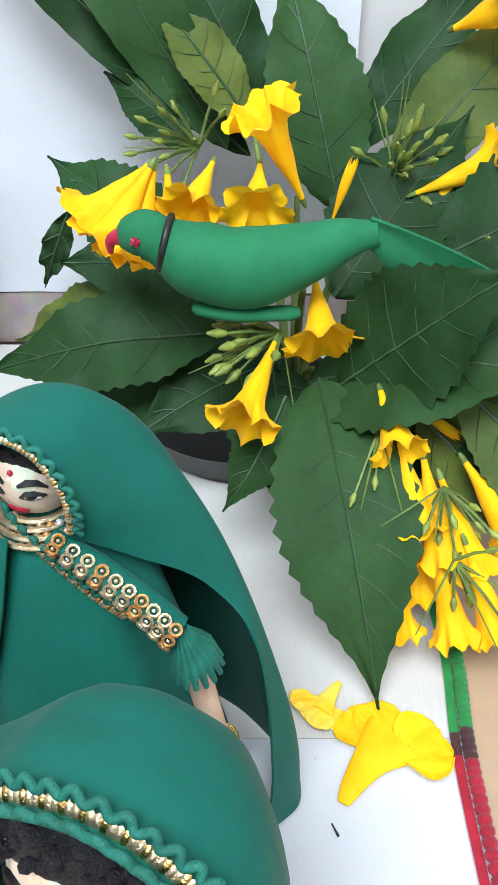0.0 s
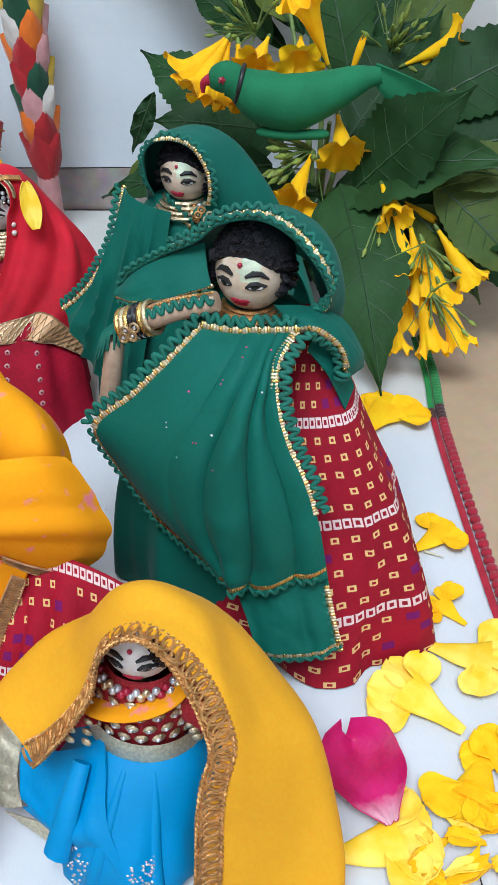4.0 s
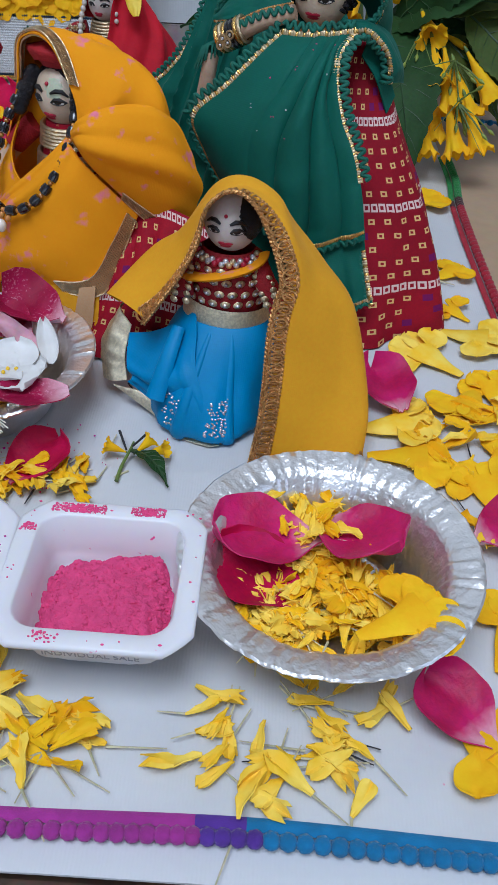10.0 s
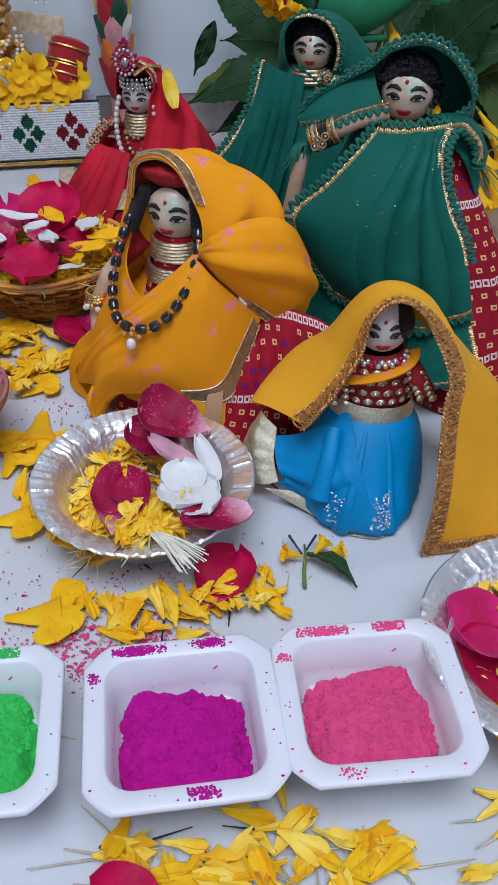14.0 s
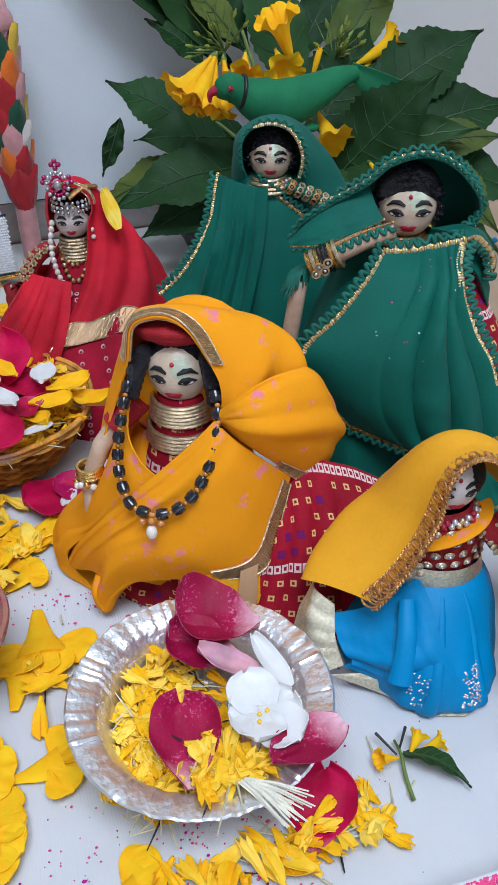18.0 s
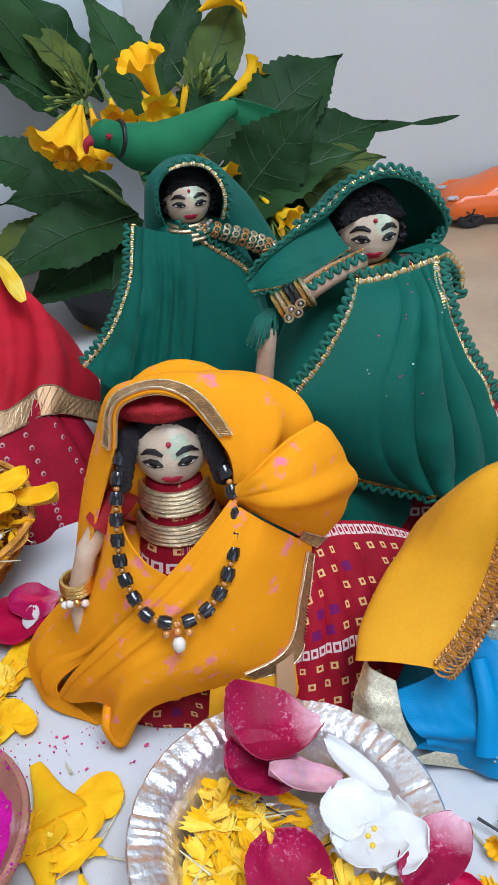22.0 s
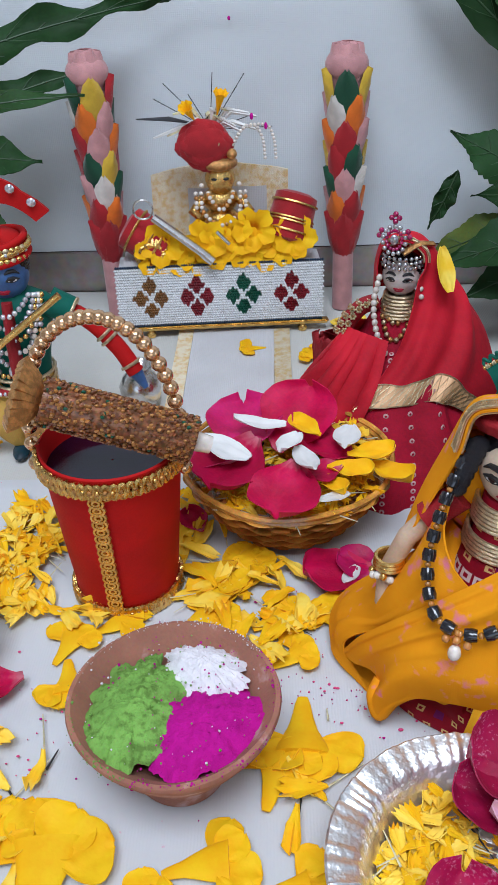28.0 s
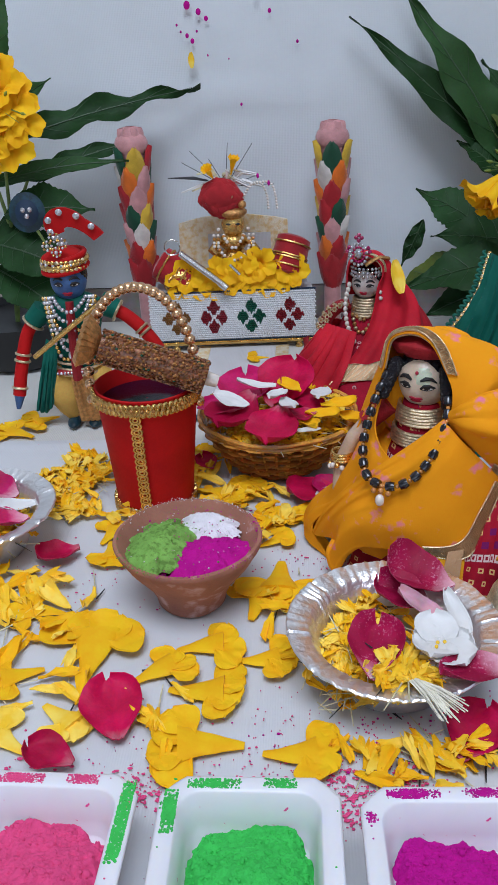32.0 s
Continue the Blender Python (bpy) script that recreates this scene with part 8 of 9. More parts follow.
def felt_post(x, y, lean, label, seed):
    post = thing("felt_post", pose(x, y, 0.0, lean[0], lean[1], seed * 50), label, "post", "felt posts")
    G = Geo()
    G.tube([(0, 0, 0.0002), (0, 0, 0.05), (0, 0, 0.160)], [0.0072, 0.0072, 0.010], felt["pink"], 18)
    G.obj("core", post, label="pink cloth-wrapped stick")
    order = ["red", "orange", "pink", "white", "green", "yellow", "red", "pink", "orange", "pink", "green", "yellow", "red"]
    for k in range(7):
        z = 0.044 + k * 0.0150
        R = 0.0082 + 0.0026 * min(1, k / 6)
        for i in range(5):
            a = (i + 0.5 * (k % 2)) / 5 * 2 * math.pi
            G = Geo()
            d = V(math.cos(a), math.sin(a), 0)
            petal_mesh(G, d * (R - 0.002) + V(0, 0, z - 0.006), d * 0.27 + V(0, 0, 1), -d, 0.034, 0.0160, felt[order[(k * 2 + i * 3 + (i % 2) * 2) % len(order)] if k > 0 else "red"], 0.5, 0.08, None, seed + i + k, 6, 8, 1.2)
            G.obj("felt_petal", post)
    for i in range(7):
        a = i / 7 * 2 * math.pi
        G = Geo()
        d = V(math.cos(a), math.sin(a), 0)
        petal_mesh(G, d * 0.009 + V(0, 0, 0.149), d * 0.14 + V(0, 0, 1), -d, 0.026, 0.020, felt["pink"], 0.7, 0.30, None, seed + i, 7, 9, 0.6)
        G.obj("bud_petal", post, label="pink felt bud petal")
    G = Geo()
    G.ell((0, 0, 0.1630), (0.0138, 0.0138, 0.0110), felt["pink"], 20, 12)
    G.obj("bud", post)


felt_post(-0.322, 0.372, (-1, -1.0), "post covered with overlapping coloured felt petals and a pink bud", 0.0)
felt_post(-0.160, 0.376, (-1, 0.3), "post of coloured felt petals with a closed pink tip", 1.0)

# small metal pot behind the bucket
G = Geo()
G.lathe([(0.0005, 0), (0.009, 0), (0.0115, 0.004), (0.0125, 0.012), (0.010, 0.018), (0.007, 0.021), (0.0085, 0.025), (0.0095, 0.026), (0.008, 0.0255), (0.006, 0.021), (0.0005, 0.019)], silver, 32)
G.obj("metal_pot", None, pose(-0.289, 0.240, 0.001), "small silver metal water pot on the cloth", "pot")
G = Geo()
G.ell((0, 0, 0.0065), (0.0062, 0.0062, 0.0068), felt["red"], 16, 10)
G.tube([(0, 0, 0.012), (0, 0, 0.017)], [0.004, 0.002], felt["red"], 10)
G.obj("red_pouch", None, pose(-0.176, 0.242, 0.001), "small red cloth pouch beside the red-veiled doll", "pouch")

# ---- parrot ----
parrot = thing("toy_parrot", pose(-0.0235, 0.2710, 0.1315, 0, 0, -5) @ Matrix.Scale(0.96, 4), "stuffed green cloth parrot perched on the leaves", "toy")
G = Geo()
sp = smooth_path([(-0.022, 0, 0.000), (-0.014, 0, 0.004), (-0.006, 0, 0.001), (0.006, 0, -0.005), (0.022, 0, -0.008), (0.042, 0, -0.002), (0.058, 0, 0.005), (0.070, 0, 0.008)], 40)
G.tube(sp, np.interp(np.linspace(0, 1, 40), [0, 0.06, 0.16, 0.27, 0.42, 0.60, 0.80, 0.93, 1], [0.002, 0.0070, 0.0090, 0.0086, 0.0140, 0.0150, 0.0092, 0.0055, 0.0045]), parrot_green, 22)
G.obj("body", parrot)
G = Geo()
P = np.array([[(0.067 + 0.036 * v + 0.007 * u * v, -0.002 * v + 0.001 * math.sin(3 * u), 0.009 - 0.023 * v + (0.0050 + 0.0085 * v) * u - 0.003 * v * v + 0.0010 * math.sin(7 * u + 2 * v) * v) for v in np.linspace(0, 1, 12)] for u in np.linspace(-1, 1, 9)])
G.sheet(P, parrot_green, 0.0014)
G.obj("tail", parrot)
G = Geo()
G.tube(smooth_path([(0.004, -0.004, -0.0225), (0.020, -0.006, -0.0235), (0.044, -0.004, -0.0230)], 16), np.r_[0.002, np.full(14, 0.0038), 0.002], parrot_green, 12, 0.7)
G.obj("foot_roll", parrot, label="rolled green cloth foot")
G = Geo()
s = np.linspace(0, 2 * math.pi, 25)
G.tube(np.stack([-0.0055 + 0.0022 * np.cos(s), 0.0096 * np.sin(s), 0.001 + 0.0096 * np.cos(s)], 1), 0.0013, paint_black, 8, cap=False)
G.obj("neck_ring", parrot, label="black thread neck ring")
G = Geo()
G.tube(smooth_path([(-0.0215, 0, 0.003), (-0.0255, 0, 0.001), (-0.0260, 0, -0.004)], 8), np.linspace(0.0034, 0.0010, 8), paint_red, 10)
G.obj("beak", parrot, label="red stitched beak")
for s in (-1, 1):
    G = Geo()
    for i in range(5):
        G.tube([(-0.0145 + 0.0018 * math.cos(i * 1.256), 0.0092 * s, 0.0055 + 0.0018 * math.sin(i * 1.256)), (-0.0145, 0.0097 * s, 0.0055)], 0.0007, paint_red, 5)
    G.obj("eye", parrot, label="red stitched eye")

# ---- leaf bunches ----


def leaf_part(plant, base, tip, width, up, m, serr=0.0, wave=0.0, bend=0.15, fold=0.25, seed=0.0, shape=0.8):
    base, tip = V(*base), V(*tip)
    L = np.linalg.norm(tip - base)
    w = unit(tip - base)
    u = V(*up)
    u = unit(u - w * (u @ w))
    s = np.cross(w, u)
    nu, nv = 11, 34
    P = np.zeros((nu, nv, 3))
    for j in range(nv):
        t = j / (nv - 1)
        half = width / 2 * max(0.012, math.sin(math.pi * t ** shape) ** (0.8 + 0.75 * t))
        half *= 1 + serr * (0.5 if j % 2 else -0.5)
        for i in range(nu):
            x = -1 + 2 * i / (nu - 1)
            h = fold * half * abs(x) + bend * L * (math.sin(math.pi * t)) + wave * width * math.sin(t * 22 + (1.5 if x > 0 else 0) + seed) * x * x + 0.03 * width * fbm(t * 3 + seed, x * 2)
            h += 0.035 * width * (0.5 + 0.5 * math.cos(9 * t * math.pi * 2 - 5 * abs(x))) * (1 - abs(x)) * 0.35
            P[i, j] = base + w * (L * t) + s * half * x + u * h
    G = Geo()
    G.sheet(P, m, 0.0004)
    leaf = G.obj("leaf", plant)
    G = Geo()
    mid = P[nu // 2] + u * 0.0003
    G.tube(mid[:-2], np.linspace(0.0008, 0.0003, nv - 2), leaf_vein, 5)
    for j in range(4, nv - 5, 4):
        for sd in (0, nu - 1):
            e = min(nv - 1, j + 4)
            G.tube([mid[j], (mid[j] + P[sd, e]) / 2 * 0.9 + 0.1 * P[nu // 2 + (1 if sd else -1) * 3, j + 2] + u * 0.0002, P[sd, e] * 0.9 + mid[e] * 0.1], [0.00024, 0.0002, 0.0001], leaf_vein, 4)
    G.obj("venation", leaf)
    return P


def flower_part(plant, base, way, length, r, seed=0.0, spread=1.0, name="flower"):
    G = Geo()
    trumpet(G, base, way, length, r, yellow_petal, seed, spread)
    G.obj(name, plant)


def bud_spray(plant, base, way, n=14, seed=0, size=0.004):
    r = random.Random(seed)
    G = Geo()
    base, w = V(*base), unit(way)
    for i in range(n):
        d = unit(w + V(r.gauss(0, 0.45), r.gauss(0, 0.45), r.gauss(0, 0.45)))
        l = r.uniform(0.010, 0.026)
        e = base + d * l
        G.tube([base, base + d * l * 0.6 + V(0, 0, 0.001), e], [0.0007, 0.0006, 0.0005], stem_green, 5)
        G.tube([e, e + d * size * 0.7, e + d * size * 1.6], [size * 0.22, size * 0.42, size * 0.12], bud_green, 7)
    for i in range(n // 3):
        d = unit(w + V(r.gauss(0, 0.7), r.gauss(0, 0.7), r.gauss(0, 0.7)))
        G.tube([base, base + d * r.uniform(0.025, 0.04)], [0.0005, 0.0002], stem_green, 4)
    G.obj("bud_spray", plant, label="green buds on thin stalks")


DK, MD, OL = leaf_mats
right = thing("leaf_bunch", pose(0, 0, 0), "bunch of large green leaves with yellow bell flowers", "plant")
G = Geo()
G.lathe([(0.0005, 0.0), (0.040, 0.0), (0.044, 0.003), (0.050, 0.018), (0.052, 0.021), (0.049, 0.021), (0.046, 0.016), (0.0005, 0.015)], pot_black, 48, c=(0, 0, 0))
G.obj("planter", right, pose(-0.005, 0.335, 0.0012), "low round black pot")
ST = V(0.02, 0.315, 0.03)
for p in ((0.03, 0.27, 0.075), (0.02, 0.34, 0.12), (-0.03, 0.35, 0.10), (0.05, 0.34, 0.12), (0.0, 0.36, 0.15), (0.05, 0.25, 0.08), (0.02, 0.28, 0.11)):
    G = Geo()
    G.tube(smooth_path([ST, (ST + V(*p)) / 2 + V(0, 0, 0.012), p], 10), np.linspace(0.0022, 0.0012, 10), stem_green, 7)
    G.obj("stem", right)
FR = (0, -0.6, 0.8)
def leaves(plant, rows):
    """Leaves of a bunch: base, tip, width, the way its face looks, colour, teeth, waves and bend."""
    for base, tip, w, up, m, serr, wv, bend in rows:
        leaf_part(plant, base, tip, w, up, m, serr, wv, bend, 0.18, base[0] * 90)


leaves(right, (((-0.030, 0.350, 0.086), (-0.092, 0.385, 0.119), 0.040, (0.1, -0.8, 0.6), DK, 0.10, 0.04, 0.06),
               ((-0.010, 0.300, 0.078), (-0.112, 0.300, 0.058), 0.042, FR, DK, 0.08, 0.05, 0.10),
               ((-0.010, 0.380, 0.125), (-0.110, 0.408, 0.270), 0.034, (0.3, -1, 0.2), MD, 0.03, 0.12, 0.06),
               ((0.000, 0.385, 0.120), (-0.148, 0.402, 0.250), 0.026, (0.2, -1, 0.2), DK, 0.03, 0.15, 0.05),
               ((0.000, 0.370, 0.140), (-0.042, 0.390, 0.188), 0.026, (0.3, -0.8, 0.5), OL, 0.05, 0.05, 0.05),
               ((0.010, 0.380, 0.130), (-0.040, 0.415, 0.215), 0.036, (0.3, -0.9, 0.4), DK, 0.03, 0.1, 0.05),
               ((0.040, 0.360, 0.105), (0.014, 0.402, 0.200), 0.044, (0, -0.9, 0.5), MD, 0.08, 0.04, 0.05)))
leaves(right, (((0.045, 0.375, 0.125), (0.110, 0.412, 0.200), 0.032, (-0.3, -0.9, 0.4), DK, 0.03, 0.1, 0.05),
               ((0.034, 0.262, 0.078), (0.086, 0.236, 0.143), 0.050, (-0.45, -0.7, 0.6), DK, 0.10, 0.03, 0.03),
               ((0.066, 0.262, 0.070), (0.160, 0.232, 0.060), 0.056, (0.0, -0.5, 0.85), DK, 0.08, 0.03, 0.10),
               ((0.060, 0.280, 0.085), (0.165, 0.270, 0.110), 0.056, (0.0, -0.6, 0.8), DK, 0.08, 0.03, 0.08),
               ((0.060, 0.285, 0.075), (0.140, 0.225, 0.022), 0.050, (0.2, -0.6, 0.8), MD, 0.08, 0.03, 0.10),
               ((0.070, 0.300, 0.110), (0.150, 0.300, 0.150), 0.050, (-0.2, -0.7, 0.7), DK, 0.08, 0.03, 0.06),
               ((0.075, 0.246, 0.090), (0.128, 0.214, 0.044), 0.036, (-0.1, -0.7, 0.7), OL, 0.06, 0.03, 0.08)))
leaves(right, (((0.070, 0.250, 0.092), (0.142, 0.244, 0.096), 0.030, (0.0, -0.6, 0.8), OL, 0.06, 0.03, 0.08),
               ((0.000, 0.345, 0.080), (-0.085, 0.335, 0.092), 0.050, (0.1, -0.7, 0.7), DK, 0.08, 0.03, 0.06),
               ((0.000, 0.320, 0.060), (-0.095, 0.300, 0.036), 0.050, (0.0, -0.6, 0.8), DK, 0.08, 0.03, 0.08),
               ((0.034, 0.300, 0.095), (0.0894, 0.3477, 0.1536), 0.050, (-0.4, -0.8, 0.5), DK, 0.08, 0.04, 0.02),
               ((0.024, 0.275, 0.070), (0.110, 0.225, 0.110), 0.056, (0.0, -0.5, 0.9), MD, 0.08, 0.03, 0.10),
               ((0.026, 0.262, 0.082), (0.0455, 0.172, 0.004), 0.050, (0.0, -0.9, 0.5), MD, 0.10, 0.02, 0.14),
               ((0.014, 0.262, 0.074), (-0.010, 0.236, 0.038), 0.024, (0.2, -0.9, 0.4), MD, 0.08, 0.03, 0.1)))
leaves(right, (((0.062, 0.250, 0.075), (0.104, 0.222, 0.030), 0.034, (0.5, -0.8, 0.5), OL, 0.05, 0.03, 0.1),
               ((0.050, 0.262, 0.085), (0.105, 0.236, 0.098), 0.026, (0.0, -0.6, 0.8), OL, 0.05, 0.03, 0.1),
               ((-0.040, 0.330, 0.075), (-0.112, 0.350, 0.042), 0.030, FR, OL, 0.06, 0.06, 0.08),
               ((-0.085, 0.380, 0.095), (-0.102, 0.382, 0.055), 0.014, (0, -1, 0.2), DK, 0.03, 0.2, 0.1),
               ((-0.026, 0.368, 0.130), (-0.062, 0.382, 0.157), 0.024, FR, DK, 0.05, 0.05, 0.1),
               ((0.060, 0.300, 0.090), (0.135, 0.285, 0.105), 0.034, (0, -0.4, 0.9), MD, 0.08, 0.05, 0.1),
               ((0.050, 0.310, 0.085), (0.145, 0.300, 0.088), 0.026, (0, -0.4, 0.9), OL, 0.05, 0.08, 0.1)))
leaves(right, (((0.020, 0.320, 0.055), (-0.050, 0.270, 0.045), 0.044, FR, DK, 0.06, 0.04, 0.1),
               ((0.040, 0.300, 0.050), (0.100, 0.255, 0.030), 0.044, FR, DK, 0.06, 0.04, 0.1),
               ((0.010, 0.300, 0.060), (0.015, 0.240, 0.030), 0.044, FR, DK, 0.06, 0.04, 0.1),
               ((0.060, 0.350, 0.120), (0.125, 0.380, 0.190), 0.036, (-0.3, -0.9, 0.4), OL, 0.03, 0.06, 0.05),
               ((0.070, 0.320, 0.090), (0.140, 0.340, 0.120), 0.040, (-0.2, -0.8, 0.6), DK, 0.03, 0.06, 0.05)))
# a thin dry leaf that twists along its stalk
G = Geo()
tw = np.zeros((5, 60, 3))
c0, c1 = V(0.090, 0.285, 0.100), V(0.262, 0.300, 0.0975)
for j in range(60):
    t = j / 59
    hw = 0.0036 * (0.25 + abs(math.sin(t * 9))) * (1 - t) ** 0.35 * (1 if t > 0.15 else 0.3)
    for i in range(5):
        tw[i, j] = c0 + (c1 - c0) * t + V(0, 0.4, 1) * hw * (i / 2 - 1) + V(0, 0, 0.004 * math.sin(t * 5))
G.sheet(tw, DK, 0.0005)
G.obj("twisted_leaf", right, label="thin twisted dark leaf")
for base, way, l, r, sd in (((0.021, 0.310, 0.130), (-0.40, -0.12, 0.90), 0.046, 0.0098, 0.3), ((-0.0354, 0.3074, 0.1470), (-0.62, -0.16, -0.52), 0.036, 0.0112, 2.0), ((-0.0350, 0.3030, 0.1480), (-0.45, -0.30, -0.70), 0.037, 0.0110, 4.4), ((-0.0345, 0.3050, 0.1465), (-0.24, -0.30, -0.86), 0.038, 0.0112, 3.1),
                            ((-0.0300, 0.3042, 0.1455), (0.05, -0.25, -0.90), 0.034, 0.0100, 0.9), ((-0.013, 0.312, 0.146), (-0.30, -0.75, -0.40), 0.028, 0.0088, 2.8), ((0.004, 0.304, 0.148), (-0.05, -0.75, -0.30), 0.027, 0.0088, 4.0),
                            ((0.024, 0.280, 0.115), (0.08, -0.7, -0.5), 0.030, 0.010, 1.5), ((0.010, 0.262, 0.100), (-0.3, -0.7, -0.4), 0.040, 0.009, 2.2),
                            ((0.046, 0.245, 0.090), (0.1, -0.7, -0.3), 0.030, 0.0125, 1.0), ((0.052, 0.230, 0.080), (0.1, -0.5, -0.6), 0.038, 0.013, 2.0), ((0.060, 0.226, 0.076), (0.12, -0.45, -0.75), 0.044, 0.013, 3.0),
                            ((0.066, 0.222, 0.070), (0.2, -0.4, -0.75), 0.042, 0.013, 4.0), ((0.048, 0.224, 0.062), (0.02, -0.4, -0.8), 0.040, 0.013, 5.0), ((0.074, 0.226, 0.074), (0.35, -0.4, -0.7), 0.040, 0.0125, 0.4), ((0.056, 0.222, 0.055), (0.1, -0.35, -0.85), 0.040, 0.012, 1.4), ((0.050, 0.212, 0.048), (0.06, -0.45, -0.75), 0.040, 0.0115, 2.6), ((0.064, 0.208, 0.052), (0.14, -0.45, -0.75), 0.042, 0.0115, 3.7), ((0.074, 0.206, 0.054), (0.20, -0.45, -0.72), 0.042, 0.0115, 5.2),
                            ((0.080, 0.365, 0.178), (0.5, -0.3, 0.3), 0.03, 0.012, 0.7), ((0.064, 0.322, 0.128), (0.85, -0.1, 0.42), 0.040, 0.009, 1.9)):
    low = base[1] < 0.25
    flower_part(right, base, (way[0] * 1.6, way[1], way[2]) if low else way, l, r * (0.78 if low else 1.0), sd, 0.7 if low else 0.95)
for base, way, l in (((0.032, 0.315, 0.118), (0.25, 0.0, 0.9), 0.030), ((0.060, 0.250, 0.078), (0.7, -0.4, -0.3), 0.022), ((0.056, 0.322, 0.118), (0.85, 0.0, 0.45), 0.030)):
    flower_part(right, base, way, l, 0.0042, 0.5, 0.3, "flower_bud")
bud_spray(right, (0.058, 0.335, 0.130), (0.2, -0.4, 0.9), 18, 1)
bud_spray(right, (-0.020, 0.335, 0.142), (-0.4, -0.3, 0.5), 16, 2, 0.0034)
bud_spray(right, (0.012, 0.268, 0.098), (-0.9, -0.4, -0.15), 20, 3, 0.0046)
bud_spray(right, (0.088, 0.320, 0.112), (0.5, -0.6, 0.2), 14, 5, 0.0034)
bud_spray(right, (0.066, 0.215, 0.070), (0.2, -0.5, -0.6), 9, 6, 0.0032)
bud_spray(right, (0.046, 0.235, 0.080), (0.0, -0.6, -0.5), 8, 7, 0.0032)
bud_spray(right, (0.070, 0.200, 0.050), (0.3, -0.4, -0.7), 9, 8, 0.0032)

left = thing("leaf_bunch", pose(0, 0, 0), "bunch of dark green leaves with a cluster of yellow flowers", "plant")
G = Geo()
G.lathe([(0.0005, 0.0), (0.040, 0.0), (0.044, 0.003), (0.050, 0.034), (0.052, 0.038), (0.049, 0.038), (0.046, 0.032), (0.0005, 0.030)], pot_black, 48)
G.obj("planter", left, pose(-0.425, 0.325, 0.0012), "low round black pot")
for p in ((-0.40, 0.34, 0.15), (-0.43, 0.33, 0.16), (-0.41, 0.31, 0.16)):
    G = Geo()
    G.tube(smooth_path([(-0.425, 0.325, 0.03), (-0.42, 0.33, 0.1), p], 10), np.linspace(0.0022, 0.0012, 10), stem_green, 7)
    G.obj("stem", left)
for base, tip, w, up, m, serr, wv, bend in (
        ((-0.430, 0.350, 0.168), (-0.268, 0.398, 0.203), 0.024, (0, -0.8, 0.6), DK, 0.05, 0.26, 0.03), ((-0.440, 0.330, 0.140), (-0.322, 0.362, 0.152), 0.020, (0, -0.6, 0.8), MD, 0.03, 0.05, 0.05),
        ((-0.435, 0.330, 0.180), (-0.372, 0.330, 0.217), 0.030, (0, -0.9, 0.4), MD, 0.05, 0.04, 0.05), ((-0.410, 0.350, 0.140), (-0.315, 0.378, 0.166), 0.018, (0, -0.8, 0.6), DK, 0.03, 0.15, 0.05),
        ((-0.420, 0.320, 0.120), (-0.350, 0.330, 0.120), 0.044, FR, DK, 0.06, 0.04, 0.08), ((-0.430, 0.310, 0.100), (-0.360, 0.300, 0.075), 0.044, FR, DK, 0.06, 0.04, 0.08),
        ((-0.430, 0.320, 0.200), (-0.400, 0.345, 0.280), 0.036, (0, -0.9, 0.4), MD, 0.05, 0.04, 0.05), ((-0.430, 0.310, 0.080), (-0.372, 0.290, 0.045), 0.040, FR, DK, 0.06, 0.04, 0.08),
        ((-0.440, 0.320, 0.100), (-0.385, 0.320, 0.090), 0.05, FR, DK, 0.06, 0.04, 0.08), ((-0.450, 0.320, 0.2), (-0.52, 0.33, 0.25), 0.04, FR, MD, 0.06, 0.04, 0.08)):
    leaf_part(left, base, tip, w, up, m, serr, wv, bend, 0.18, base[2] * 90)
for i, (dx, dz) in enumerate(((-0.008, 0.040), (0.004, 0.030), (-0.016, 0.028), (0.010, 0.018), (-0.004, 0.014), (-0.020, 0.010), (0.014, 0.004), (0.002, 0.0), (-0.012, -0.004), (0.006, -0.014), (-0.008, -0.016), (-0.024, 0.046))):
    flower_part(left, (-0.408 + dx * 0.5, 0.318, 0.188 + dz * 0.6), (dx * 30, -1, dz * 16 + 0.1), 0.030, 0.0105, i * 1.1, 1.15)
bud_spray(left, (-0.405, 0.300, 0.200), (-0.1, -1, 0.1), 10, 12, 0.003)

# ---- scattered flowers and petals on the cloth ----


def strew(rows):
    """Fallen flowers: place, turn and length of each."""
    for x, y, turn, size in rows:
        fallen_flower(x, y, turn + rnd.uniform(-4, 4), size, yellow_petal if rnd.random() < 0.75 else pale_yellow_petal, rnd.uniform(0.28, 0.5))


# beside the dolls, along the cloth's side
strew(((0.058, 0.069, -64, 0.030), (0.060, 0.004, -120, 0.040), (0.034, -0.012, 48, 0.040), (0.060, -0.036, 10, 0.034), (0.050, -0.048, 162, 0.036), (0.017, -0.067, -85, 0.040), (0.022, -0.084, -88, 0.038), (0.046, -0.100, 20, 0.036), (0.058, -0.086, -60, 0.034)))
strew(((0.044, -0.166, -20, 0.038), (0.030, -0.208, -130, 0.034), (0.026, 0.175, 145, 0.024), (0.041, 0.159, -26, 0.046), (0.029, 0.078, -46, 0.026), (0.052, 0.030, 50, 0.022)))
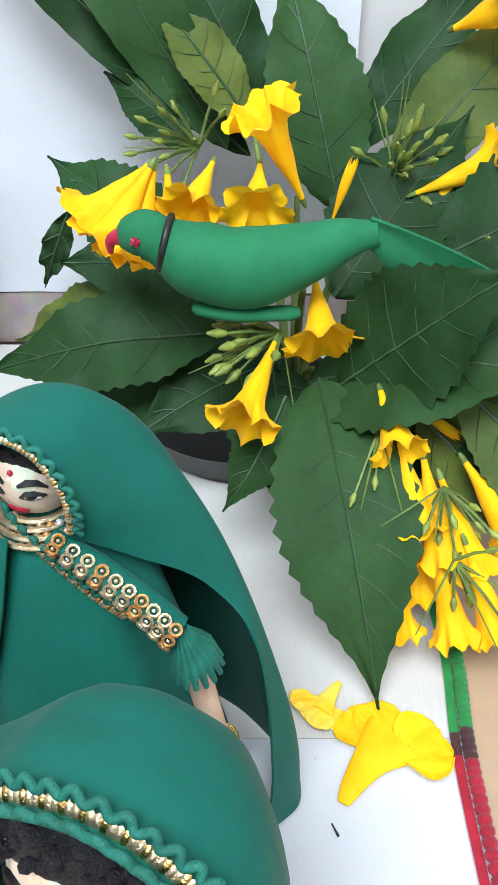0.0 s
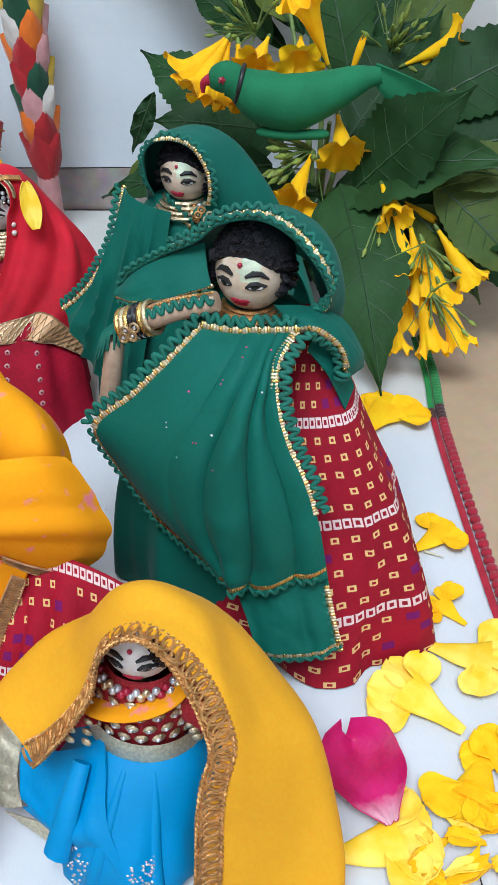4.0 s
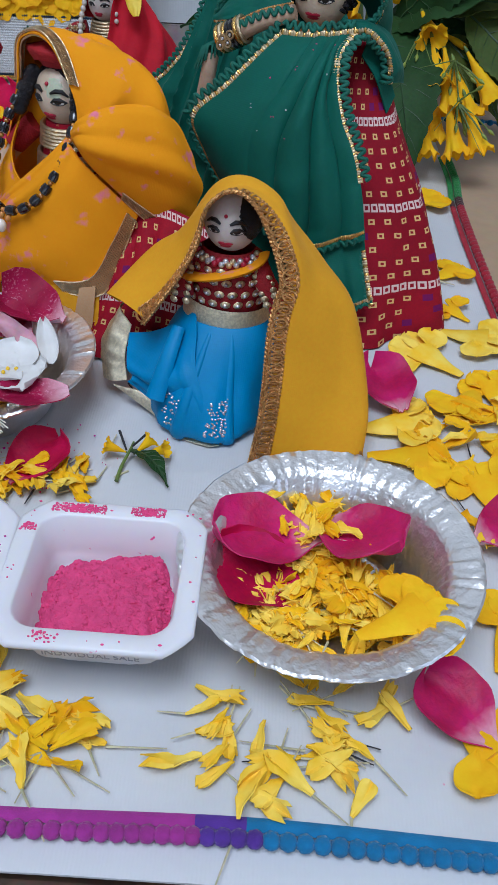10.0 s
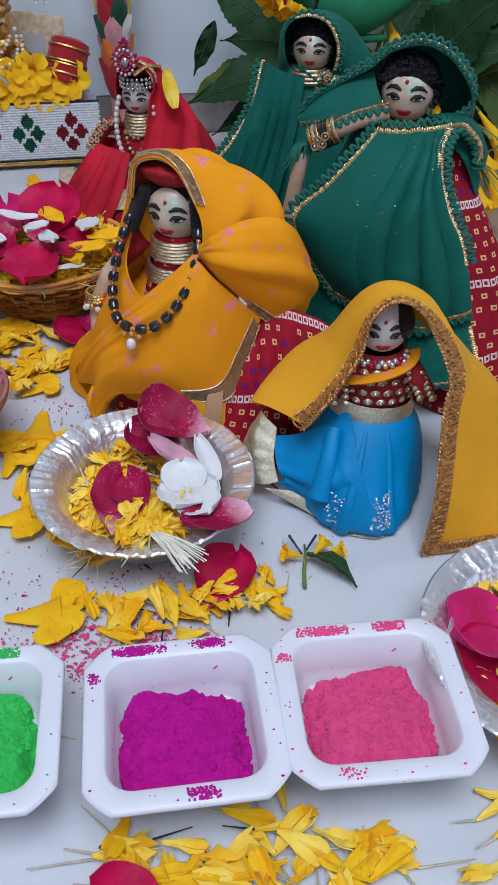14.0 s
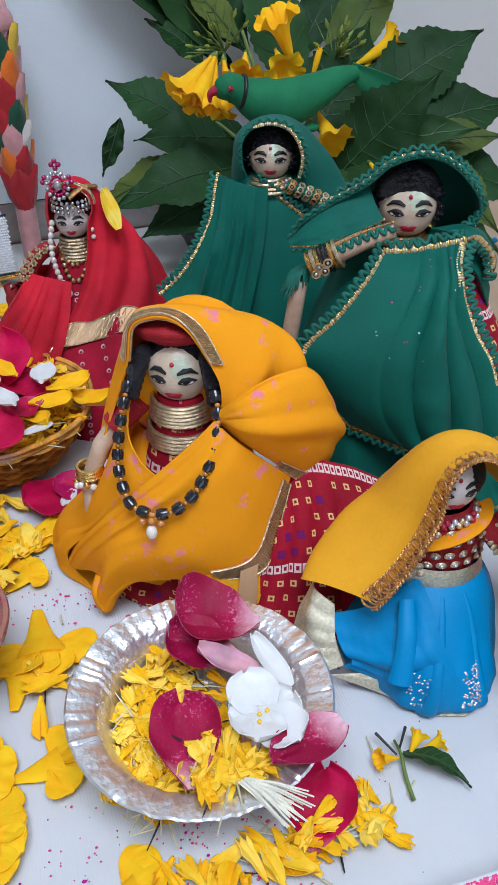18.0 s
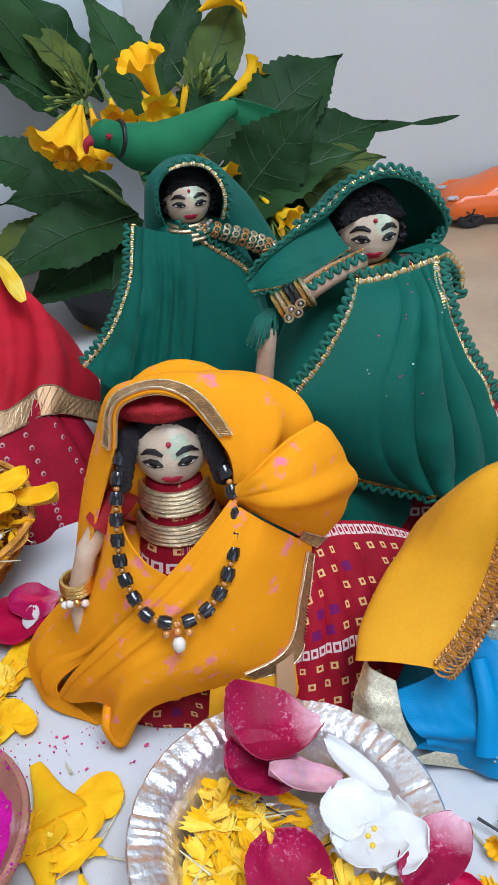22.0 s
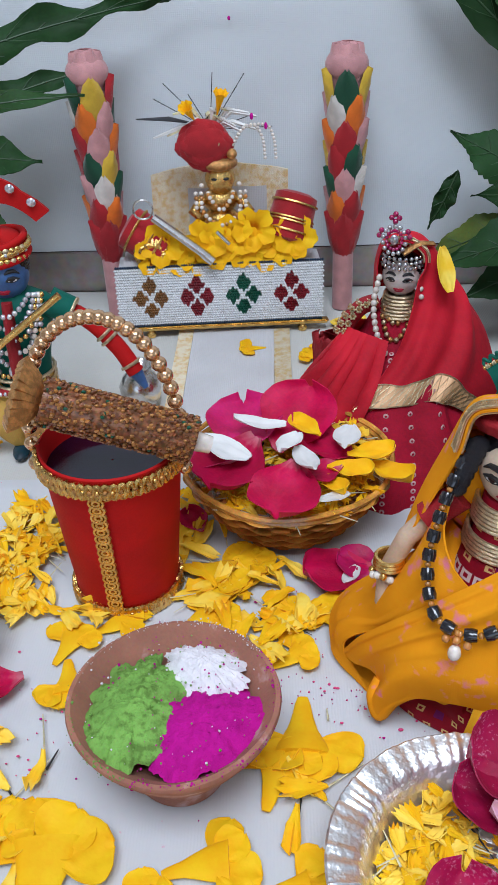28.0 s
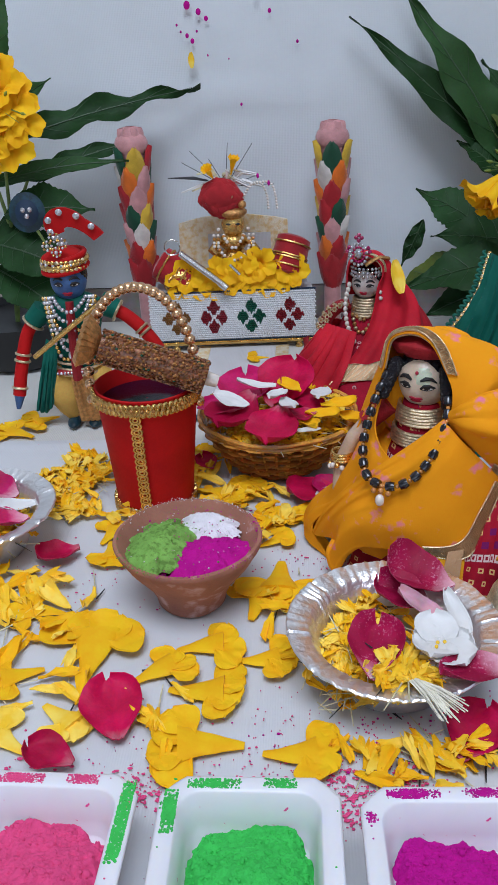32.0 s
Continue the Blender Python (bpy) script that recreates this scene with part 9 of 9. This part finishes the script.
# between the bucket, the basket and the bowl
strew(((-0.234, 0.087, -105, 0.040), (-0.224, 0.096, -40, 0.026), (-0.240, 0.061, -49, 0.030), (-0.208, 0.059, -59, 0.028), (-0.202, 0.037, -61, 0.024), (-0.187, 0.059, 26, 0.030), (-0.242, 0.043, -99, 0.030), (-0.274, 0.055, -74, 0.028), (-0.294, 0.046, -19, 0.026)))
strew(((-0.202, -0.004, 178, 0.042), (-0.211, -0.014, -17, 0.033), (-0.290, 0.022, -163, 0.030), (-0.250, 0.141, -33, 0.022)))
# in front of the bowl
strew(((-0.282, -0.048, -9, 0.050), (-0.300, -0.036, -66, 0.026), (-0.252, -0.062, -45, 0.032), (-0.231, -0.047, -70, 0.034), (-0.229, -0.080, -101, 0.038), (-0.205, -0.060, -99, 0.030), (-0.235, -0.106, 86, 0.042), (-0.190, -0.113, -98, 0.034), (-0.286, -0.096, -130, 0.032)))
strew(((-0.319, -0.022, 72, 0.030), (-0.318, -0.070, 110, 0.030), (-0.312, -0.104, 60, 0.028)))
# round the seat and the bunches
strew(((-0.333, 0.088, 40, 0.028), (-0.386, 0.174, 60, 0.032), (-0.375, 0.190, 120, 0.030), (-0.225, 0.307, 100, 0.020), (-0.186, 0.293, 60, 0.024), (-0.180, 0.272, 150, 0.024), (-0.158, 0.343, 20, 0.026), (-0.040, 0.326, 60, 0.024), (-0.062, 0.245, 20, 0.030)))
petal_heap("marigold_petals", [(-0.050, -0.207, 0.006, 0.002), (-0.020, -0.216, 0.005, 0.002), (-0.012, -0.222, 0.005, 0.002), (-0.032, -0.225, 0.004, 0.002), (-0.024, -0.201, 0.006, 0.002), (-0.001, -0.196, 0.006, 0.002), (-0.044, -0.216, 0.006, 0.002)], 34, pale_yellow_petal, 31,
           "loose marigold petals with bristles on the cloth", (0.010, 0.017), 0.0014, 0.002, 0.8)
petal_heap("marigold_petals", [(-0.107, -0.208, 0.007, 0.002), (-0.092, -0.215, 0.006, 0.002), (-0.125, -0.206, 0.008, 0.002), (-0.144, -0.208, 0.007, 0.002), (-0.162, -0.206, 0.006, 0.002), (-0.115, -0.218, 0.007, 0.002)], 52, yellow_petal, 32,
           "loose marigold petals with bristles on the cloth", (0.010, 0.018), 0.0014, 0.002, 0.8)
petal_heap("marigold_petals", [(-0.137, -0.114, 0.006, 0.003), (-0.127, -0.108, 0.004, 0.005), (-0.110, -0.109, 0.004, 0.002), (-0.150, -0.118, 0.006, 0.002), (-0.167, -0.113, 0.006, 0.002)], 50, yellow_petal, 33,
           "loose yellow petals lying by a rose petal", (0.009, 0.016), 0.0014, 0.002, 0.5)
petal_heap("marigold_petals", [(-0.333, 0.090, 0.008, 0.005), (-0.322, 0.070, 0.007, 0.003), (-0.345, 0.100, 0.008, 0.006), (-0.318, 0.105, 0.006, 0.003), (-0.330, 0.125, 0.006, 0.003)], 120, yellow_petal, 34, "pile of loose yellow petals behind a plate", (0.010, 0.016), 0.0014, 0.003, 0.3)
petal_heap("marigold_petals", [(-0.285, 0.062, 0.008, 0.003), (-0.250, 0.120, 0.007, 0.002), (-0.240, 0.075, 0.008, 0.003), (-0.215, 0.078, 0.008, 0.003), (-0.200, 0.055, 0.006, 0.002), (-0.225, 0.045, 0.007, 0.002), (-0.255, 0.095, 0.006, 0.002)], 64, yellow_petal, 35, "loose yellow petals on the cloth", (0.012, 0.022), 0.0014, 0.002, 0.4)
petal_heap("marigold_petals", [(-0.300, -0.030, 0.012, 0.002), (-0.285, -0.075, 0.012, 0.002), (-0.250, -0.095, 0.012, 0.002), (-0.320, -0.060, 0.012, 0.002), (-0.205, -0.020, 0.006, 0.002), (-0.325, -0.010, 0.008, 0.002), (-0.320, -0.045, 0.008, 0.002), (-0.335, -0.015, 0.01, 0.002)], 40, yellow_petal, 36,
           "loose yellow petals and bristles on the cloth", (0.012, 0.022), 0.0014, 0.002, 0.5)
petal_heap("marigold_petals", [(0.030, -0.075, 0.01, 0.002), (0.055, -0.06, 0.01, 0.002), (0.05, -0.12, 0.01, 0.002)], 26, yellow_petal, 37, "loose yellow petals on the cloth", (0.010, 0.018), 0.0014, 0.002, 0.3)
RP, RR = rose_petal_mat, rose_red_mat
for x, y, turn, size, m in ((0.013, -0.044, 20, 0.034, RP), (0.050, -0.126, -60, 0.030, RP), (0.022, -0.200, 40, 0.028, RP), (-0.161, -0.222, 60, 0.026, RR), (-0.125, -0.103, -30, 0.028, RR), (-0.182, 0.082, 100, 0.034, RR), (-0.172, 0.086, 60, 0.024, RP), (-0.249, 0.120, 30, 0.016, RR),
                            (-0.268, -0.093, 18, 0.030, RR), (-0.288, -0.116, 70, 0.020, RR), (-0.318, 0.020, 110, 0.022, RR)):
    loose_petal(x, y, turn, size, m, "magenta rose petal with a pale base on the cloth" if m is RP else "deep red rose petal lying on the cloth", 0.0045, rnd.uniform(-4, 8), 0.85, True, 0.35)
loose_petal(-0.178, 0.080, 150, 0.014, white_petal, "narrow white petal lying on a rose petal", 0.006, 4, 0.45, False, 0.3, "white_petal")

loose_petal(-0.1275, 0.1905, 24, 0.022, pale_yellow_petal, "small yellow petal caught on the red veil", 0.1010, 58, 0.42, False, 0.4, "yellow_petal")

rose = thing("dried_rose", pose(-0.1760, 0.2620, 0.0), "dark red withered rose standing beside the red veil", "flower")
for i in range(6):
    G = Geo()
    a = i * 1.05
    petal_mesh(G, (0.004 * math.cos(a), 0.004 * math.sin(a), 0.0015), (0.25 * math.cos(a), 0.25 * math.sin(a), 1), (-math.cos(a), -math.sin(a), 0.1), 0.034 - 0.002 * (i % 3), 0.019, red_cloth, 0.4, 0.1, None, i * 1.9, 11, 12, 1.0, True, 0.05)
    G.obj("petal", rose)

# twig with a small leaf and yellow bud in front of the seated doll
twig = thing("twig", pose(0, 0, 0), "small twig with a folded green leaf and yellow buds", "twig")
G = Geo()
G.tube(smooth_path([(-0.0935, -0.108, 0.002), (-0.0925, -0.100, 0.003), (-0.0905, -0.092, 0.004), (-0.090, -0.086, 0.003)], 12), np.linspace(0.0008, 0.0005, 12), stem_green, 6)
G.obj("stalk", twig)
leaf_part(twig, (-0.090, -0.0925, 0.004), (-0.0735, -0.1105, 0.003), 0.009, (0.3, 0.2, 1), DK, 0.03, 0.05, 0.14, 0.4, 1.0)
for b, w in (((-0.0885, -0.094, 0.004), (0.5, 0.4, 0.3)), ((-0.0915, -0.0935, 0.004), (-0.8, 0.0, 0.3)), ((-0.084, -0.093, 0.004), (0.7, -0.1, 0.3))):
    flower_part(twig, b, w, 0.010, 0.0034, 0.5, 0.7, "bud")
for a, b in (((-0.092, -0.092, 0.004), (-0.096, -0.083, 0.006)), ((-0.090, -0.090, 0.004), (-0.085, -0.084, 0.006))):
    G = Geo()
    G.tube([a, b], [0.0004, 0.0006], seed_black, 5)
    G.obj("bristle", twig)
G = Geo()
G.tube(smooth_path([(-0.168, -0.203, 0.004), (-0.155, -0.212, 0.003), (-0.148, -0.216, 0.002)], 8), [0.0004] * 8, straw, 5)
G.tube([(-0.170, -0.2015, 0.0045), (-0.166, -0.2045, 0.0038)], [0.0006, 0.0008], seed_black, 6)
G.obj("bristle_seed", None, None, "thin marigold seed with a dark tip", "seed")
G = Geo()
r5 = random.Random(9)
for i in range(60):
    x, y, l, a = r5.uniform(-0.34, 0.06), r5.uniform(-0.225, 0.14), r5.uniform(0.004, 0.009), r5.uniform(0, 6.28)
    G.tube([(x, y, 0.0018), (x + l * math.cos(a), y + l * math.sin(a), 0.0018)], [0.0005, 0.00025], seed_black if r5.random() < 0.5 else straw, 5)
G.obj("fallen_seeds", None, None, "thin dark and straw-coloured seeds strewn over the cloth", "seeds", "", "stuff")
G = Geo()
for i in range(900):
    cx, cy, s = r5.choice(((-0.26, -0.115, 0.03), (-0.20, -0.118, 0.03), (-0.17, -0.10, 0.025), (-0.14, -0.10, 0.02), (-0.30, 0.0, 0.04), (-0.20, 0.05, 0.04), (-0.17, 0.02, 0.02), (-0.145, 0.075, 0.012)))
    x, y, r = r5.gauss(cx, s), r5.gauss(cy, s * 0.5), abs(r5.gauss(0, 0.0002)) + 0.0001
    if y < -0.245:
        continue
    G.ell((x, y, 0.0012), (r * r5.uniform(1, 1.8), r, 0.0004), pink_powder if r5.random() < 0.7 else purple_powder, 6, 4)
for i in range(1100):
    cx, cy = r5.choice(((-0.175, -0.135), (-0.185, -0.122), (-0.235, -0.130), (-0.255, -0.128), (-0.155, -0.128), (-0.300, -0.128)))
    r = abs(r5.gauss(0, 0.00028)) + 0.00012
    G.ell((r5.gauss(cx, 0.009), r5.gauss(cy, 0.005), 0.0011), (r * r5.uniform(1, 2.2), r, 0.0003), pink_powder, 7, 4)
G.obj("powder_specks", None, None, "pink and magenta powder specks strewn on the cloth", "powder", "", "stuff")
G = Geo()
for x, z, r in ((-0.277, 0.262, 0.0035), (-0.268, 0.257, 0.0028), (-0.262, 0.252, 0.0022), (-0.222, 0.266, 0.0022), (-0.211, 0.256, 0.002), (-0.283, 0.243, 0.0012), (-0.278, 0.240, 0.002), (-0.274, 0.236, 0.0022), (-0.189, 0.233, 0.0015), (-0.286, 0.248, 0.0012), (-0.27, 0.243, 0.0012),
                (-0.236, 0.187, 0.0014), (-0.20, 0.27, 0.001), (-0.245, 0.222, 0.0008), (-0.262, 0.225, 0.001), (-0.02, 0.262, 0.0014)):
    G.dab((x, WALL - 0.0122, z), (0, -1, 0), 1.5 * r, 1.9 * r, purple_powder, 0.0006)
G.obj("wall_specks", None, None, "magenta powder specks thrown on the hung cloth", "powder", "", "stuff")
loose_petal(-0.2755, WALL - 0.016, 10, 0.012, pale_yellow_petal, "small yellow petal stuck to the hung cloth", 0.222, 84, 0.4, False, 0.3, "yellow_petal")

# ---- pompom lace round the cloth ----


def lace(name, pts, colours, label, side):
    ob = thing(name, pose(0, 0, 0), label, "trim")
    path = smooth_path(pts, 120)
    n = V(*side)
    for k in range(len(colours)):
        lo, hi = int(119 * colours[k][0]), int(119 * (colours[k + 1][0] if k + 1 < len(colours) else 1))
        G = Geo()
        seg = path[lo:hi + 1]
        P = np.stack([seg + n * d + V(0, 0, 0.0006 + 0.0006 * math.sin(d * 900)) for d in np.linspace(0, 0.0032, 7)], 1)
        G.sheet(P, lace_mats[colours[k][1]], 0.001)
        G.obj("band", ob)
    L = np.linalg.norm(np.diff(path, axis=0), axis=1).sum()
    balls = {}
    for i in range(int(L / 0.0054)):
        f = (i + 0.5) * 0.0054 / L
        c = [c for t, c in colours if t <= f][-1]
        k0 = min(118, int(119 * f))
        p = path[k0] + (path[k0 + 1] - path[k0]) * (119 * f - k0) + n * 0.0056 + V(0, 0, 0.0020)
        if c not in balls:
            G = Geo()
            n2, k2 = 14, 9
            P = np.zeros((n2, k2, 3))
            for a in range(n2):
                for e in range(k2):
                    x, y = a / n2 * 6.283, -1.5708 + 3.1416 * e / (k2 - 1)
                    rr = 0.0025 * (1 + 0.12 * math.sin(7 * x + 3 * e))
                    P[a, e] = (rr * math.cos(x) * math.cos(y), rr * math.sin(x) * math.cos(y), 0.8 * rr * math.sin(y))
            G.grid(P, lace_mats[c], close_u=True)
            balls[c] = G.obj("pompom", ob, pose(*p)).data
        else:
            b = new("pompom", balls[c])
            b.parent, b.matrix_basis = ob, pose(p[0], p[1], p[2], 0, 0, i * 37)
    return ob


lace("front_lace", [(-0.36, -0.2365, 0.001), (-0.2, -0.236, 0.001), (-0.104, -0.2362, 0.001), (-0.037, -0.2350, 0.001), (0.031, -0.2375, 0.001), (0.074, -0.238, 0.001)], [(0, "red"), (0.30, "magenta"), (0.555, "violet"), (0.605, "blue")],
     "pompom lace along the cloth's front, magenta turning to blue", (0, -1, 0))
lace("side_lace", [(0.0700, 0.230, 0.003), (0.0715, 0.193, 0.001), (0.0690, 0.160, 0.001), (0.0690, 0.119, 0.001), (0.0705, 0.06, 0.001), (0.0725, -0.003, 0.001), (0.074, -0.12, 0.001), (0.074, -0.238, 0.001)], [(0, "green"), (0.27, "brown"), (0.31, "red")],
     "pompom lace along the cloth's side, green turning to red", (1, 0, 0))
lace("back_lace", [(0.062, 0.318, 0.001), (0.10, 0.312, 0.001), (0.16, 0.305, 0.001), (0.2, 0.27, 0.001)], [(0, "blue")], "loose blue pompom lace lying on the table", (0, -1, 0))

# ---- toy car ----
car = thing("toy_car", pose(0.332, 0.312, -0.0022, 0, 0, -28), "orange toy sports car on the wooden table", "toy car")
G = Geo()
prof = [(-0.052, 0.010, 0.016), (-0.050, 0.008, 0.022), (-0.040, 0.008, 0.027), (-0.022, 0.008, 0.031), (-0.006, 0.008, 0.038), (0.010, 0.008, 0.040), (0.024, 0.008, 0.037), (0.040, 0.008, 0.026), (0.052, 0.008, 0.020), (0.057, 0.010, 0.014)]
P = np.zeros((len(prof), 16, 3))
for i, (x, z0, z1) in enumerate(prof):
    cab = max(0, min(1, (z1 - 0.028) / 0.012))
    ring = [(-0.024, z0), (-0.026, z0 + 0.004), (-0.0265, 0.014), (-0.026, min(z1, 0.024)), (-0.024, min(z1, 0.027)), (-0.020 + 0.002 * cab, z1 - 0.003), (-0.016 + 0.002 * cab, z1), (-0.006, z1 + 0.001)]
    ring = ring + [(-y, z) for y, z in ring[::-1]]
    P[i] = [(x, y, z) for y, z in ring]
G.grid(P, car_orange)
G.add([tuple(p) for p in P[0]], [tuple(range(16))], car_orange)
G.add([tuple(p) for p in P[-1]], [tuple(range(15, -1, -1))], car_orange)
G.add([tuple(p) for r in (P[:, 0], P[:, 15]) for p in r], [(i, i + 1, len(prof) + i + 1, len(prof) + i) for i in range(len(prof) - 1)], tyre_black)
G.obj("body", car)
for s in (-1, 1):
    G = Geo()
    G.add([(-0.014, 0.0232 * s, 0.0295), (0.000, 0.0215 * s, 0.0365), (0.016, 0.0215 * s, 0.0365), (0.026, 0.0235 * s, 0.0300)], [(0, 1, 2, 3) if s < 0 else (3, 2, 1, 0)], dark_glass)
    G.obj("window", car)
    for x in (-0.034, 0.034):
        w = thing("wheel", pose(x, 0.0225 * s, 0.0115), "", "")
        w.parent = car
        G = Geo()
        a = np.linspace(0, 2 * math.pi, 29)
        G.tube(np.stack([0.0085 * np.cos(a), 0 * a, 0.0085 * np.sin(a)], 1), 0.0032, tyre_black, 10, 1.4, cap=False)
        G.obj("tyre", w)
        G = Geo()
        G.ell((0, 0.002 * s, 0), (0.0065, 0.0018, 0.0065), tyre_black, 18, 8)
        for i in range(5):
            t = i * 1.2566
            G.tube([(0, 0.004 * s, 0), (0.006 * math.cos(t), 0.0042 * s, 0.006 * math.sin(t))], 0.0008, tyre_black, 6)
        G.obj("rim", w)
G = Geo()
G.ell((-0.047, -0.015, 0.0235), (0.006, 0.004, 0.002), rhinestone, 12, 6)
G.obj("headlight", car)
G = Geo()
G.ell((-0.047, 0.015, 0.0235), (0.006, 0.004, 0.002), rhinestone, 12, 6)
G.obj("headlight", car)
